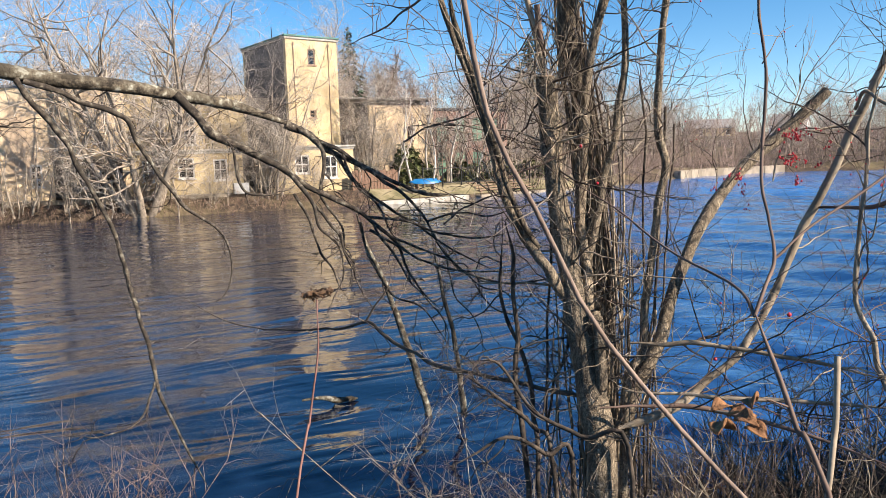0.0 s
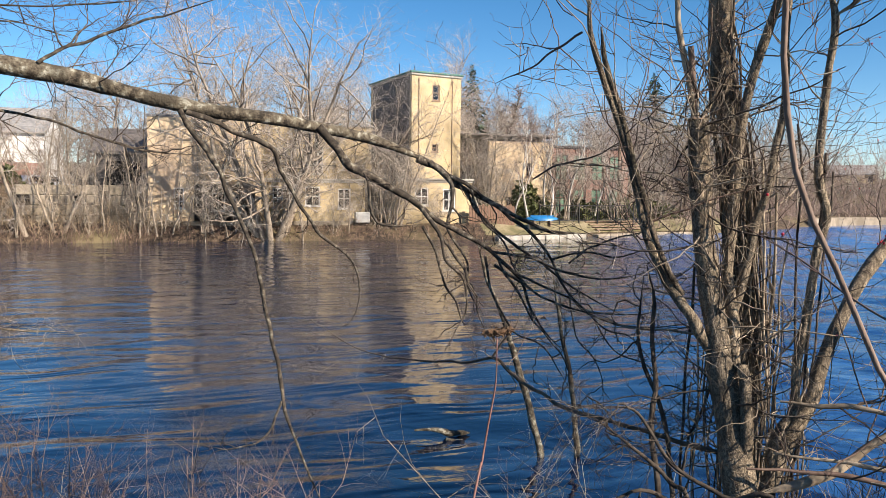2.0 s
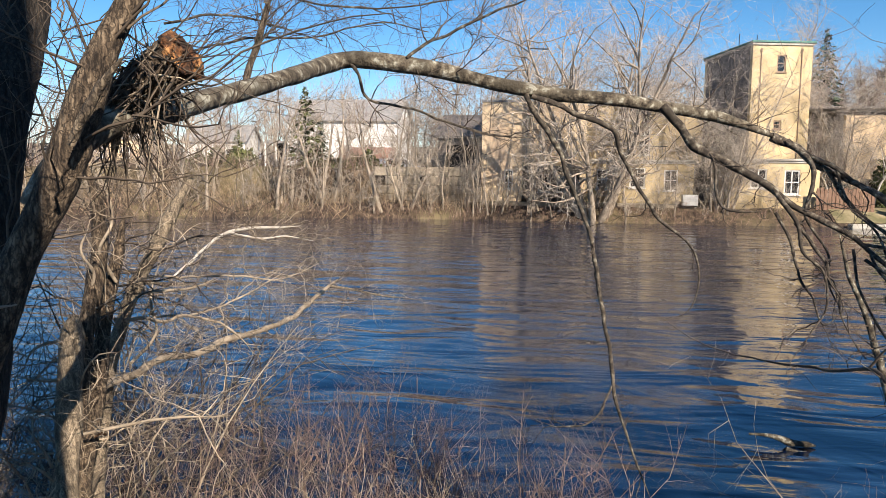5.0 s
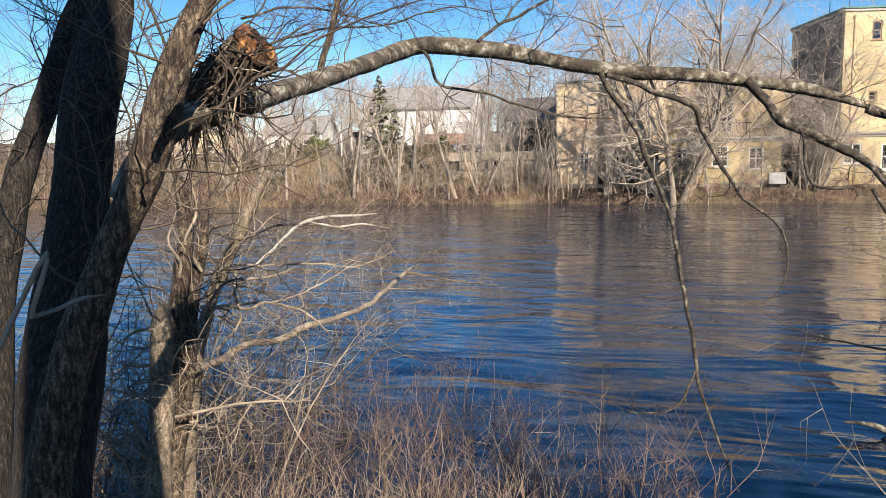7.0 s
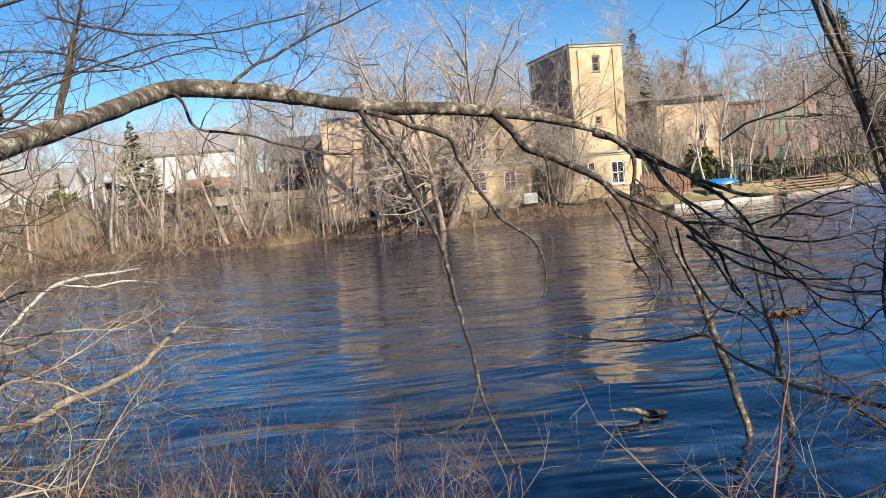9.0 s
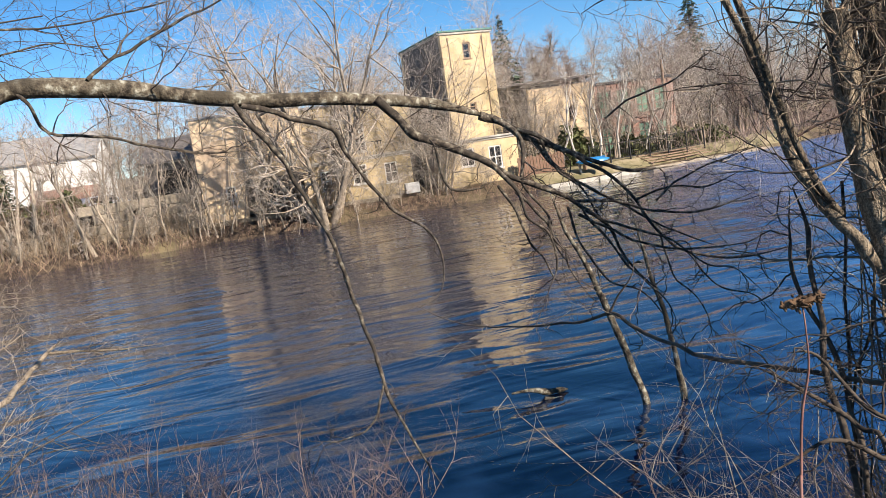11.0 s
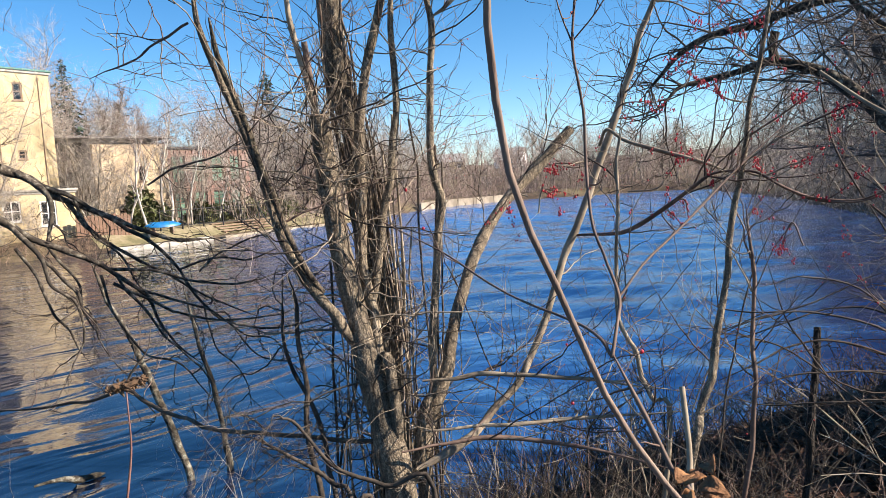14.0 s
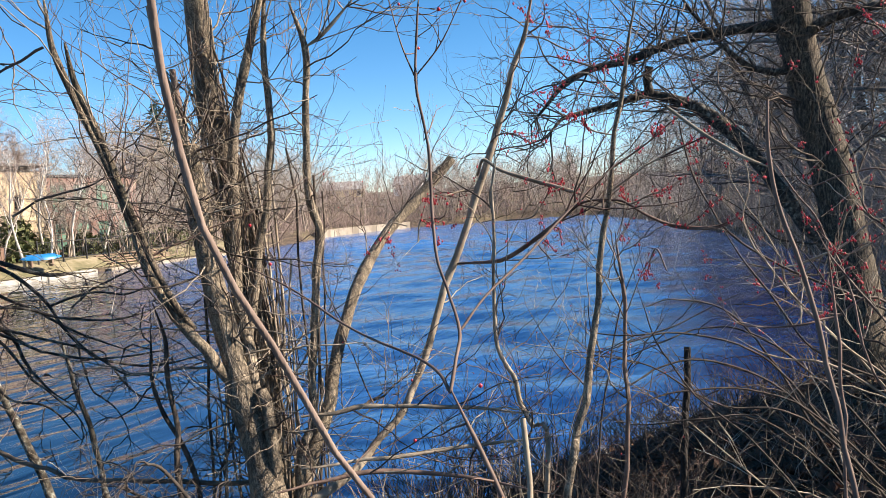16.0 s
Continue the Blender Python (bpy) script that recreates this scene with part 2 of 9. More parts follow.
def water_material():
    """Dark river water: slow swells and fine ripples, ruffled by the breeze on the open upstream reach, where sky sheen
    is painted into the base colour.
    """
    m = bpy.data.materials.new("river_water")
    m.use_nodes = True
    n, link = m.node_tree.nodes, m.node_tree.links.new
    b = n["Principled BSDF"]
    b.inputs["IOR"].default_value = 1.65
    b.inputs["Specular IOR Level"].default_value = 0.6
    co = n.new("ShaderNodeTexCoord")
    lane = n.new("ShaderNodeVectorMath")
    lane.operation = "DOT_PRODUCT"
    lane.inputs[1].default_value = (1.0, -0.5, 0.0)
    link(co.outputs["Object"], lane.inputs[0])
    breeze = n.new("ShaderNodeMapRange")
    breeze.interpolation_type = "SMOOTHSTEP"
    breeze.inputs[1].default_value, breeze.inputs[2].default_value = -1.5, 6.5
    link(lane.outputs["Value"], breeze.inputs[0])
    # brighter blue on the open reach puts sky reflection into the base colour
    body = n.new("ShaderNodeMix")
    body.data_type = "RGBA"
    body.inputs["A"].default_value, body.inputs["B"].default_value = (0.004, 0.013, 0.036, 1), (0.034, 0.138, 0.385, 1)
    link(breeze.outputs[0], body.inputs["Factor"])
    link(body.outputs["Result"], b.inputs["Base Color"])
    gloss = n.new("ShaderNodeMapRange")
    gloss.inputs[3].default_value, gloss.inputs[4].default_value = 0.015, 0.12
    link(breeze.outputs[0], gloss.inputs[0])
    link(gloss.outputs[0], b.inputs["Roughness"])
    last = None
    for scale, stretch, detail, calm, ruffled, dist in ((0.22, (0.6, 1.3, 1), 1.5, 0.7, 0.3, 0.14), (1.0, (0.5, 1.5, 1), 2.0, 0.75, 0.45, 0.085), (4.5, (0.55, 1.5, 1), 3.0, 0.4, 0.7, 0.010)):
        mp = n.new("ShaderNodeMapping")
        mp.inputs["Scale"].default_value = stretch
        mp.inputs["Rotation"].default_value = (0, 0, radians(-8))
        link(co.outputs["Object"], mp.inputs[0])
        tx = n.new("ShaderNodeTexNoise")
        tx.inputs["Scale"].default_value, tx.inputs["Detail"].default_value, tx.inputs["Distortion"].default_value = scale, detail, 0.5
        link(mp.outputs[0], tx.inputs["Vector"])
        force = n.new("ShaderNodeMapRange")
        force.inputs[3].default_value, force.inputs[4].default_value = calm, ruffled
        link(breeze.outputs[0], force.inputs[0])
        bp = n.new("ShaderNodeBump")
        bp.inputs["Distance"].default_value = dist
        link(force.outputs[0], bp.inputs["Strength"])
        link(tx.outputs[0], bp.inputs["Height"])
        if last:
            link(last, bp.inputs["Normal"])
        last = bp.outputs[0]
    link(last, b.inputs["Normal"])
    return m


FAR_DARK_BARK = material("far_dark_bark", [(0.3, (0.07, 0.058, 0.047)), (0.7, (0.17, 0.145, 0.12))], 3, rough=0.9, bump=0.3)
FAR_DARK_TWIG = material("far_dark_twig", [(0.3, (0.22, 0.19, 0.165)), (0.7, (0.38, 0.335, 0.29))], 2, rough=0.9, bump=0, island=0.4)
TAN_WALL = material("tan_wall_stone", [(0.3, (0.221, 0.184, 0.138)), (0.7, (0.368, 0.313, 0.239))], 1.5, rough=0.9, bump=0.4, stain=(0.184, 0.152, 0.11), stain_scale=0.6)
TAN_BARK = material("tan_bark", [(0.30, (0.145, 0.114, 0.0793)), (0.5, (0.242, 0.194, 0.136)), (0.70, (0.348, 0.281, 0.198))], 60, (1, 1, 0.2), rough=0.92, bump=0.45, bump_scale=90, bump_dist=0.008, stain=(0.123, 0.0984, 0.0697), stain_scale=4, furrow=95)
MID_BARK = material("brown_bark", [(0.32, (0.027, 0.019, 0.013)), (0.5, (0.09, 0.065, 0.043)), (0.7, (0.185, 0.140, 0.095))], 80, (1, 1, 0.22), rough=0.95, bump=0.5, bump_scale=90, bump_dist=0.012, furrow=75)
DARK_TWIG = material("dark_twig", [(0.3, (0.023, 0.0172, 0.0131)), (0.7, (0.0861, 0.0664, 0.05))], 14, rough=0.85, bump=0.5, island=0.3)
RED_STALK = material("red_stalk", [(0.3, (0.156, 0.0697, 0.0558)), (0.7, (0.254, 0.127, 0.102))], 20, rough=0.6, bump=0.2)
PINK_STALK = material("pinkish_stalk", [(0.3, (0.139, 0.0943, 0.0754)), (0.7, (0.279, 0.209, 0.168))], 30, (1, 1, 0.3), rough=0.7, bump=0.3)
SEED = material("seed_head_brown", [(0.3, (0.041, 0.0246, 0.0148)), (0.7, (0.139, 0.082, 0.0451))], 60, rough=0.95, bump=0.3, island=0.4)
LITTER = material("leaf_litter", [(0.3, (0.041, 0.0213, 0.0131)), (0.7, (0.139, 0.0697, 0.041))], 12, rough=0.9, bump=0, island=0.6)
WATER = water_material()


# ---- building helpers ----
def raw_mesh(name, verts, faces, mat, smooth=False):
    """A mesh from arrays; all faces have the same number of corners."""
    verts, faces = np.asarray(verts, np.float32), np.asarray(faces, np.int32)
    me = bpy.data.meshes.new(name)
    me.vertices.add(len(verts))
    me.vertices.foreach_set("co", verts.ravel())
    k = faces.shape[1]
    me.loops.add(faces.size)
    me.loops.foreach_set("vertex_index", faces.ravel())
    me.polygons.add(len(faces))
    me.polygons.foreach_set("loop_start", np.arange(0, faces.size, k, dtype=np.int32))
    me.polygons.foreach_set("loop_total", np.full(len(faces), k, np.int32))
    me.polygons.foreach_set("use_smooth", np.full(len(faces), smooth))
    me.update(calc_edges=True)
    me.materials.append(mat)
    return me


def under(ob, parent):
    if parent is not None:
        ob.parent = parent
    return ob


def part(name, bm, mat, parent=None, label="", smooth=False):
    """Links a bmesh as one mesh object under a thing or a part."""
    me = bpy.data.meshes.new(name)
    bmesh.ops.recalc_face_normals(bm, faces=bm.faces)
    for f in bm.faces:
        f.smooth = smooth
    bm.to_mesh(me)
    bm.free()
    me.materials.append(mat)
    ob = under(new(name, me), parent)
    if label:
        tagged(ob, label)
    return ob


def block(x0, x1, y0, y1, z0, z1, bevel=0.0, bm=None):
    bm = bm or bmesh.new()
    made = bmesh.ops.create_cube(bm, size=1, matrix=Matrix.LocRotScale(((x0 + x1) / 2, (y0 + y1) / 2, (z0 + z1) / 2), None, (x1 - x0, y1 - y0, z1 - z0)))
    if bevel:
        bmesh.ops.bevel(bm, geom=list({e for v in made["verts"] for e in v.link_edges}), offset=bevel, segments=1, affect="EDGES")
    return bm


def box(name, x0, x1, y0, y1, z0, z1, mat, parent=None, bevel=0.01, label=""):
    return part(name, block(x0, x1, y0, y1, z0, z1, bevel), mat, parent, label)


def thing(name, label, category, at=(0, 0, 0), turn=0.0, group="", kind=""):
    ob = new(name)
    ob.matrix_world = pose(*at, 0, 0, turn)
    ob.empty_display_size = 0.1
    return tagged(ob, label, category, group, kind)


def wall_with_holes(name, x0, x1, y0, y1, z0, z1, holes, mat, parent):
    """A wall slab along x with rectangular openings (xa, xb, za, zb) cut through it."""
    xs = sorted({x0, x1, *(v for h in holes for v in h[:2])})
    zs = sorted({z0, z1, *(v for h in holes for v in h[2:])})
    solid = {}
    for i in range(len(xs) - 1):
        for k in range(len(zs) - 1):
            cx, cz = (xs[i] + xs[i + 1]) / 2, (zs[k] + zs[k + 1]) / 2
            solid[i, k] = not any(h[0] < cx < h[1] and h[2] < cz < h[3] for h in holes)
    bm = bmesh.new()
    vert = {}

    def v(i, k, y):
        if (i, k, y) not in vert:
            vert[i, k, y] = bm.verts.new((xs[i], y, zs[k]))
        return vert[i, k, y]

    for (i, k), s in solid.items():
        if not s:
            continue
        bm.faces.new((v(i, k, y0), v(i + 1, k, y0), v(i + 1, k + 1, y0), v(i, k + 1, y0)))
        bm.faces.new((v(i, k, y1), v(i, k + 1, y1), v(i + 1, k + 1, y1), v(i + 1, k, y1)))
        for di, dk, a, b in ((-1, 0, (i, k), (i, k + 1)), (1, 0, (i + 1, k), (i + 1, k + 1)), (0, -1, (i, k), (i + 1, k)), (0, 1, (i, k + 1), (i + 1, k + 1))):
            if not solid.get((i + di, k + dk)):
                bm.faces.new((v(*a, y0), v(*b, y0), v(*b, y1), v(*a, y1)))
    return part(name, bm, mat, parent)


def window(parent, xa, xb, za, zb, y, cols=2, rows=2, frame_mat=None, pane_mat=None, sill=True, name="window"):
    """A framed window with mullions, panes and a sill, set into an opening of a wall whose front is at y."""
    frame_mat, pane_mat = frame_mat or WHITE, pane_mat or GLASS
    w, b = 0.07, 0.025
    xs = [xa + w] + [v for c in range(1, cols) for v in (xa + (xb - xa) * c / cols - b, xa + (xb - xa) * c / cols + b)] + [xb - w]
    zs = [za + w] + [v for r in range(1, rows) for v in (za + (zb - za) * r / rows - b, za + (zb - za) * r / rows + b)] + [zb - w]
    panes = [(xs[i], xs[i + 1], zs[k], zs[k + 1]) for i in range(0, len(xs), 2) for k in range(0, len(zs), 2)]
    win = wall_with_holes(name, xa, xb, y + 0.04, y + 0.12, za, zb, panes, frame_mat, parent)
    for p in panes:
        box("pane", p[0] - 0.004, p[1] + 0.004, y + 0.075, y + 0.085, p[2] - 0.004, p[3] + 0.004, pane_mat, win, 0)
    if sill:
        box("sill", xa - 0.06, xb + 0.06, y - 0.06, y + 0.1, za - 0.06, za - 0.003, frame_mat, win, 0.008)
    return win


def smooth_line(points, per=4):
    """Catmull-Rom through (x, y, z, radius) rows."""
    p = np.array(points, float)
    p = np.vstack([2 * p[0] - p[1], p, 2 * p[-1] - p[-2]])
    out = []
    s = np.linspace(0, 1, per, endpoint=False)[:, None]
    for i in range(1, len(p) - 2):
        a, b, c, d = p[i - 1], p[i], p[i + 1], p[i + 2]
        out.append(0.5 * (2 * b + (c - a) * s + (2 * a - 5 * b + 4 * c - d) * s**2 + (3 * b - a - 3 * c + d) * s**3))
    out = np.vstack(out + [p[-2:-1]])
    out[:, 3] = np.maximum(out[:, 3], 0.0008)
    return out


def tube_arrays(lines, sides):
    """Vertices and quads of closed-side tubes along lines of (x, y, z, radius), grouped by length."""
    by = {}
    for ln in lines:
        by.setdefault(len(ln), []).append(ln)
    vs, fs, base = [], [], 0
    ang = np.linspace(0, 2 * math.pi, sides, endpoint=False)
    ca, sa = np.cos(ang), np.sin(ang)
    for n, group in by.items():
        a = np.array(group, float)
        p, r = a[..., :3], a[..., 3]
        t = np.gradient(p, axis=1)
        t /= np.linalg.norm(t, axis=-1, keepdims=True) + 1e-9
        mean = p[:, -1] - p[:, 0]
        ref = np.eye(3)[np.abs(mean).argmin(1)][:, None, :]
        u = np.cross(t, ref)
        u /= np.linalg.norm(u, axis=-1, keepdims=True) + 1e-9
        v = np.cross(t, u)
        ring = p[:, :, None] + r[:, :, None, None] * (u[:, :, None] * ca[:, None] + v[:, :, None] * sa[:, None])
        m = len(group)
        vs.append(ring.reshape(-1, 3))
        idx = base + np.arange(m * n * sides).reshape(m, n, sides)
        nxt = np.roll(idx, -1, axis=2)
        fs.append(np.stack([idx[:, :-1], nxt[:, :-1], nxt[:, 1:], idx[:, 1:]], -1).reshape(-1, 4))
        base += m * n * sides
    return np.vstack(vs), np.vstack(fs)


def tubes(name, lines, mat, parent=None, sides=4, smooth=True, label="", kind=""):
    v, f = tube_arrays(lines, sides)
    return tagged(under(new(name, raw_mesh(name, v, f, mat, smooth)), parent), label, "", "", kind)


def limb_mesh(name, points, mat, parent, sides=10, per=6, rough=0.08, seed=1, label=""):
    """One limb: a tapered tube with an uneven, knotty skin."""
    ln = smooth_line(points, per)
    rng = np.random.default_rng(seed)
    far = np.r_[0, np.linalg.norm(np.diff(ln[:, :3], axis=0), axis=1).cumsum()]
    if ln[:, 3].mean() < 0.03 and far[-1] > 0.3:
        # young wood bends a little at each node
        nodes = np.linspace(0, far[-1], max(3, int(far[-1] / (0.05 + 5 * ln[:, 3].mean()))))
        for k in range(3):
            ln[:, k] += np.interp(far, nodes, rng.normal(0, 1, len(nodes))) * (0.0018 + 0.38 * ln[:, 3]) * np.minimum(1, far / (0.1 * far[-1]))
    v, f = tube_arrays([ln], sides)
    c = np.repeat(ln[:, :3], sides, 0)
    bump = np.array([noise.noise(Vector(q) * (0.35 / max(ln[:, 3].max(), 0.004)) + Vector((seed, 0, 0))) for q in v])
    v = c + (v - c) * (1 + rough * 2.2 * bump + rough * rng.normal(0, 0.12, len(v)))[:, None]
    return tagged(under(new(name, raw_mesh(name, v, f, mat, True)), parent), label)


def sprout(rng, line, count, length, radius, levels, spread=0.9, up=0.15, bend=0.25, droop=0.0, steps=4, start=0.15, out=None):
    """Twigs that leave a line at random places and branch again; a list of lines."""
    out = [] if out is None else out
    line = np.asarray(line)
    for _ in range(count):
        s = rng.uniform(start, 1.0) * (len(line) - 1)
        i = min(int(s), len(line) - 2)
        p = line[i, :3] + (s - i) * (line[i + 1, :3] - line[i, :3])
        along = line[i + 1, :3] - line[i, :3]
        along = along / (np.linalg.norm(along) + 1e-9)
        d = along * rng.uniform(0.3, 0.9) + rng.normal(0, 1, 3) * spread
        d[2] += up
        d /= np.linalg.norm(d)
        ln = length * rng.uniform(0.45, 1.15)
        r = min(radius * rng.uniform(0.7, 1.2), line[i, 3] * 0.8 + 1e-4)
        pts = [np.r_[p, r]]
        for k in range(1, steps + 1):
            d = d + rng.normal(0, bend, 3) + np.array([0, 0, up * 0.3 - droop * k / steps])
            d /= np.linalg.norm(d)
            p = p + d * ln / steps
            pts.append(np.r_[p, r * (1 - 0.75 * k / steps)])
        pts = np.array(pts)
        out.append(pts)
        if levels > 1:
            sprout(rng, pts, max(2, int(count * 0.4) if count < 12 else 4), length * 0.5, radius * 0.62, levels - 1, spread, up, bend, droop, max(2, steps - 1), 0.2, out)
    return out


def crook(lines, seed, amount=0.10, thin=1.0):
    """Breaks each segment of twigs at a node that stands a little off the line, and thins them."""
    rng = np.random.default_rng(seed)
    out = []
    for ln in lines:
        a = np.asarray(ln, float)
        if len(a) > 7:
            b = a.copy()
        else:
            mid = (a[1:] + a[:-1]) / 2
            size = np.linalg.norm(a[1:, :3] - a[:-1, :3], axis=1, keepdims=True)
            mid[:, :3] += rng.normal(0, 1, (len(mid), 3)) * size * amount
            b = np.empty((2 * len(a) - 1, 4))
            b[0::2], b[1::2] = a, mid
        b[:, 3] = np.maximum(b[:, 3] * thin, 0.0007)
        out.append(b)
    return out


def slim(points, k):
    return [(*p[:3], p[3] * k) for p in points]


def knobby(rng, line, count, length, radius, droop=0.05, out=None):
    """Crooked branchlets that turn at every node and carry short spurs."""
    out = [] if out is None else out
    mains = sprout(rng, line, count, length, radius, 1, 0.5, -0.04, 0.34, droop, 11, 0.15)
    out += mains
    for m in mains:
        side = sprout(rng, m, 3, length * 0.4, radius * 0.6, 1, 0.55, 0.0, 0.34, droop, 7, 0.25)
        out += side
        for q in [m] + side:
            out += sprout(rng, q, 4, 0.07, radius * 0.4, 1, 0.7, 0.05, 0.25, 0.0, 2, 0.2)
    return out


# ---- river, banks and the ground sheet ----
FAR_X = (-400, -60, -30, -16, -8, 0, 14, 20, 24, 30, 38, 50, 62, 72, 80)
FAR_Y = (5, 28, 34, 36.2, 37.2, 37.5, 37.6, 39.2, 40.6, 41.5, 45, 51.5, 52.5, 46, 38)
NEAR_X = (-400, -60, -20, -6, -2, 0, 2.2, 4, 6, 8, 9.8, 13, 24, 36, 56, 72, 80)
NEAR_Y = (-60, -14, -2.5, 1.2, 2.0, 2.1, 3.2, 3.9, 3.8, 3.0, 2.1, 1.0, 3.6, 9.6, 21.8, 33.5, 38)


def far_shore(x):
    return np.interp(x, FAR_X, FAR_Y)


def near_shore(x):
    return np.interp(x, NEAR_X, NEAR_Y)


def height(x, y):
    """Height of the ground above the river's level."""
    far, near = far_shore(x), near_shore(x)
    wob = 0.25 * noise.noise(Vector((x * 0.5, y * 0.5, 0))) + 0.10 * noise.noise(Vector((x * 2.1, y * 2.1, 3)))
    if near < y < far and x < 80:
        return -min(1.6, 0.12 + 0.5 * min(y - near, far - y)) + 0.05 * wob
    if y >= far or x >= 80:
        d = y - far if x < 80 else max(y - 38, x - 80)
        base = np.interp(d, (0, 0.5, 1.6, 3.5, 12, 40, 120, 400), (-0.1, 0.3, 0.75, 0.85, 1.2, 2.6, 7, 14))
        lot = np.interp(x, (-40, -5.2, -4.6), (1, 1, 0)) * np.interp(d, (3.15, 3.5, 7, 12, 30), (0, 1.8, 1.2, 0.8, 0.4))
        return base + lot + wob * min(1, d * 0.5) * (0.5 if d < 4 else 1.2)
    d = near - y
    return np.interp(d, (0, 0.6, 1.4, 2.1, 4, 20, 200), (-0.1, 0.12, 0.45, 0.87, 1.1, 3, 14)) + wob * min(1, d * 0.6) * 0.7


def spaced(lo, hi, fine_lo, fine_hi, fine, grow=1.13):
    mid = list(np.arange(fine_lo, fine_hi + fine, fine))
    step, a, b = fine, [], []
    v = mid[0]
    while v > lo:
        step *= grow
        v -= step
        a.append(v)
    step, v = fine, mid[-1]
    while v < hi:
        step *= grow
        v += step
        b.append(v)
    return np.array(a[::-1] + mid + b)


def make_ground():
    xs = spaced(-2500, 2500, -8, 14, 0.35, 1.06)
    ys = np.concatenate([spaced(-2500, 6, -3, 5.5, 0.3, 1.10)[:-1], np.arange(7, 33, 2.0), np.concatenate([np.arange(33, 44, 0.45), np.arange(44, 60, 1.0)]), spaced(60.5, 3000, 60.5, 61, 0.7, 1.12)])
    ys = np.unique(ys.round(3))
    ys = ys[np.r_[True, np.diff(ys) > 0.1]]
    v = np.array([(x, y, height(x, y)) for y in ys for x in xs])
    nx, ny = len(xs), len(ys)
    i = np.arange(nx * ny).reshape(ny, nx)
    f = np.stack([i[:-1, :-1], i[:-1, 1:], i[1:, 1:], i[1:, :-1]], -1).reshape(-1, 4)
    ob = new("ground", raw_mesh("ground", v, f, GROUND, True))
    return tagged(ob, "brown earth river banks with leaf litter and dry grass", "ground", "", "structure")


def make_water():
    """The river's surface: low waves that grow on the open, breezy reach upstream."""
    xs, ys = spaced(-1200, 120, -24, 84, 0.42), spaced(-80, 90, -4, 54, 0.42)
    x, y = np.meshgrid(xs, ys)
    rng = np.random.default_rng(17)
    z, slope = np.zeros_like(x), 0.0
    for k in range(22):
        length = rng.uniform(1.4, 3.0)
        a = radians(rng.normal(38, 34))
        kx, ky = 2 * math.pi / length * math.cos(a), 2 * math.pi / length * math.sin(a)
        z += length * np.sin(kx * x + ky * y + rng.uniform(0, 6.28))
        slope += (2 * math.pi) ** 2 / 2
    s = np.clip((x - 0.5 * y + 1.5) / 9.0, 0, 1)
    breeze = s * s * (3 - 2 * s)
    reach = np.clip((x + 24) / 6, 0, 1) * np.clip((84 - x) / 6, 0, 1) * np.clip((y + 4) / 4, 0, 1) * np.clip((54 - y) / 4, 0, 1)
    z *= (0.022 + 0.062 * breeze) * reach / math.sqrt(slope)
    v = np.stack([x, y, z], -1).reshape(-1, 3)
    nx, ny = len(xs), len(ys)
    i = np.arange(nx * ny).reshape(ny, nx)
    f = np.stack([i[:-1, :-1], i[:-1, 1:], i[1:, 1:], i[1:, :-1]], -1).reshape(-1, 4)
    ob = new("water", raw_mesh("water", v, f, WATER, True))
    return tagged(ob, "dark blue rippled river water mirroring the far bank", "river", "", "structure")


make_ground()
make_water()


# ---- the old mill on the far bank ----
def make_tower():
    t = thing("tower", "tall yellow stucco mill tower with green roof edge", "tower", (9.6, 40.9, 0.6), 12)
    w, d, h = 3.2, 6.2, 8.75
    holes = [(1.32, 1.80, 7.25, 8.15), (1.30, 1.70, 4.30, 4.76)]
    wall_with_holes("front_wall", 0, w, 0, 0.3, 0, h, holes, STUCCO, t)
    box("back_wall", 0, w, d - 0.3, d, 0, h, STUCCO, t, 0)
    tagged(box("side_wall", 0.003, 0.3, 0.3, d - 0.3, 0, h, SLATE_AND_SHADE, t, 0), "dark side wall")
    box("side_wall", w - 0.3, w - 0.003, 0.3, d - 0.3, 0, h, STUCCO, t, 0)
    box("roof", -0.12, w + 0.12, -0.14, d + 0.12, h, h + 0.10, GREEN_TRIM, t, 0.015)
    box("roof_edge", -0.06, w + 0.06, -0.08, d + 0.06, h - 0.12, h, CONCRETE, t, 0.01)
    for hx in holes:
        window(t, *hx[:2], hx[2], hx[3], 0.0, 1, 2, WOOD, GLASS)
    for x in (0.45, 2.62):
        bm = bmesh.new()
        block(x - 0.022, x + 0.022, -0.05, -0.004, 2.6, h - 0.45, 0.008, bm)
        block(x - 0.05, x + 0.05, -0.08, -0.004, h - 0.47, h - 0.30, 0.015, bm)
        part("drainpipe", bm, WOOD, t)
    for x, y, up in ((0.6, 0.9, 0.55), (-0.05, 1.6, 0.7)):
        tubes("aerial", [np.array([(x, y, h, 0.025), (x, y, h + up, 0.02)])], IRON, t, 4)
    return t


def cornice(name, x0, x1, y0, y1, z, parent, mat=None):
    bm = bmesh.new()
    block(x0 - 0.12, x1 + 0.12, y0 - 0.14, y1, z, z + 0.10, 0.01, bm)
    block(x0 - 0.05, x1 + 0.05, y0 - 0.06, y1, z - 0.12, z - 0.002, 0.01, bm)
    return part(name, bm, mat or CONCRETE, parent)


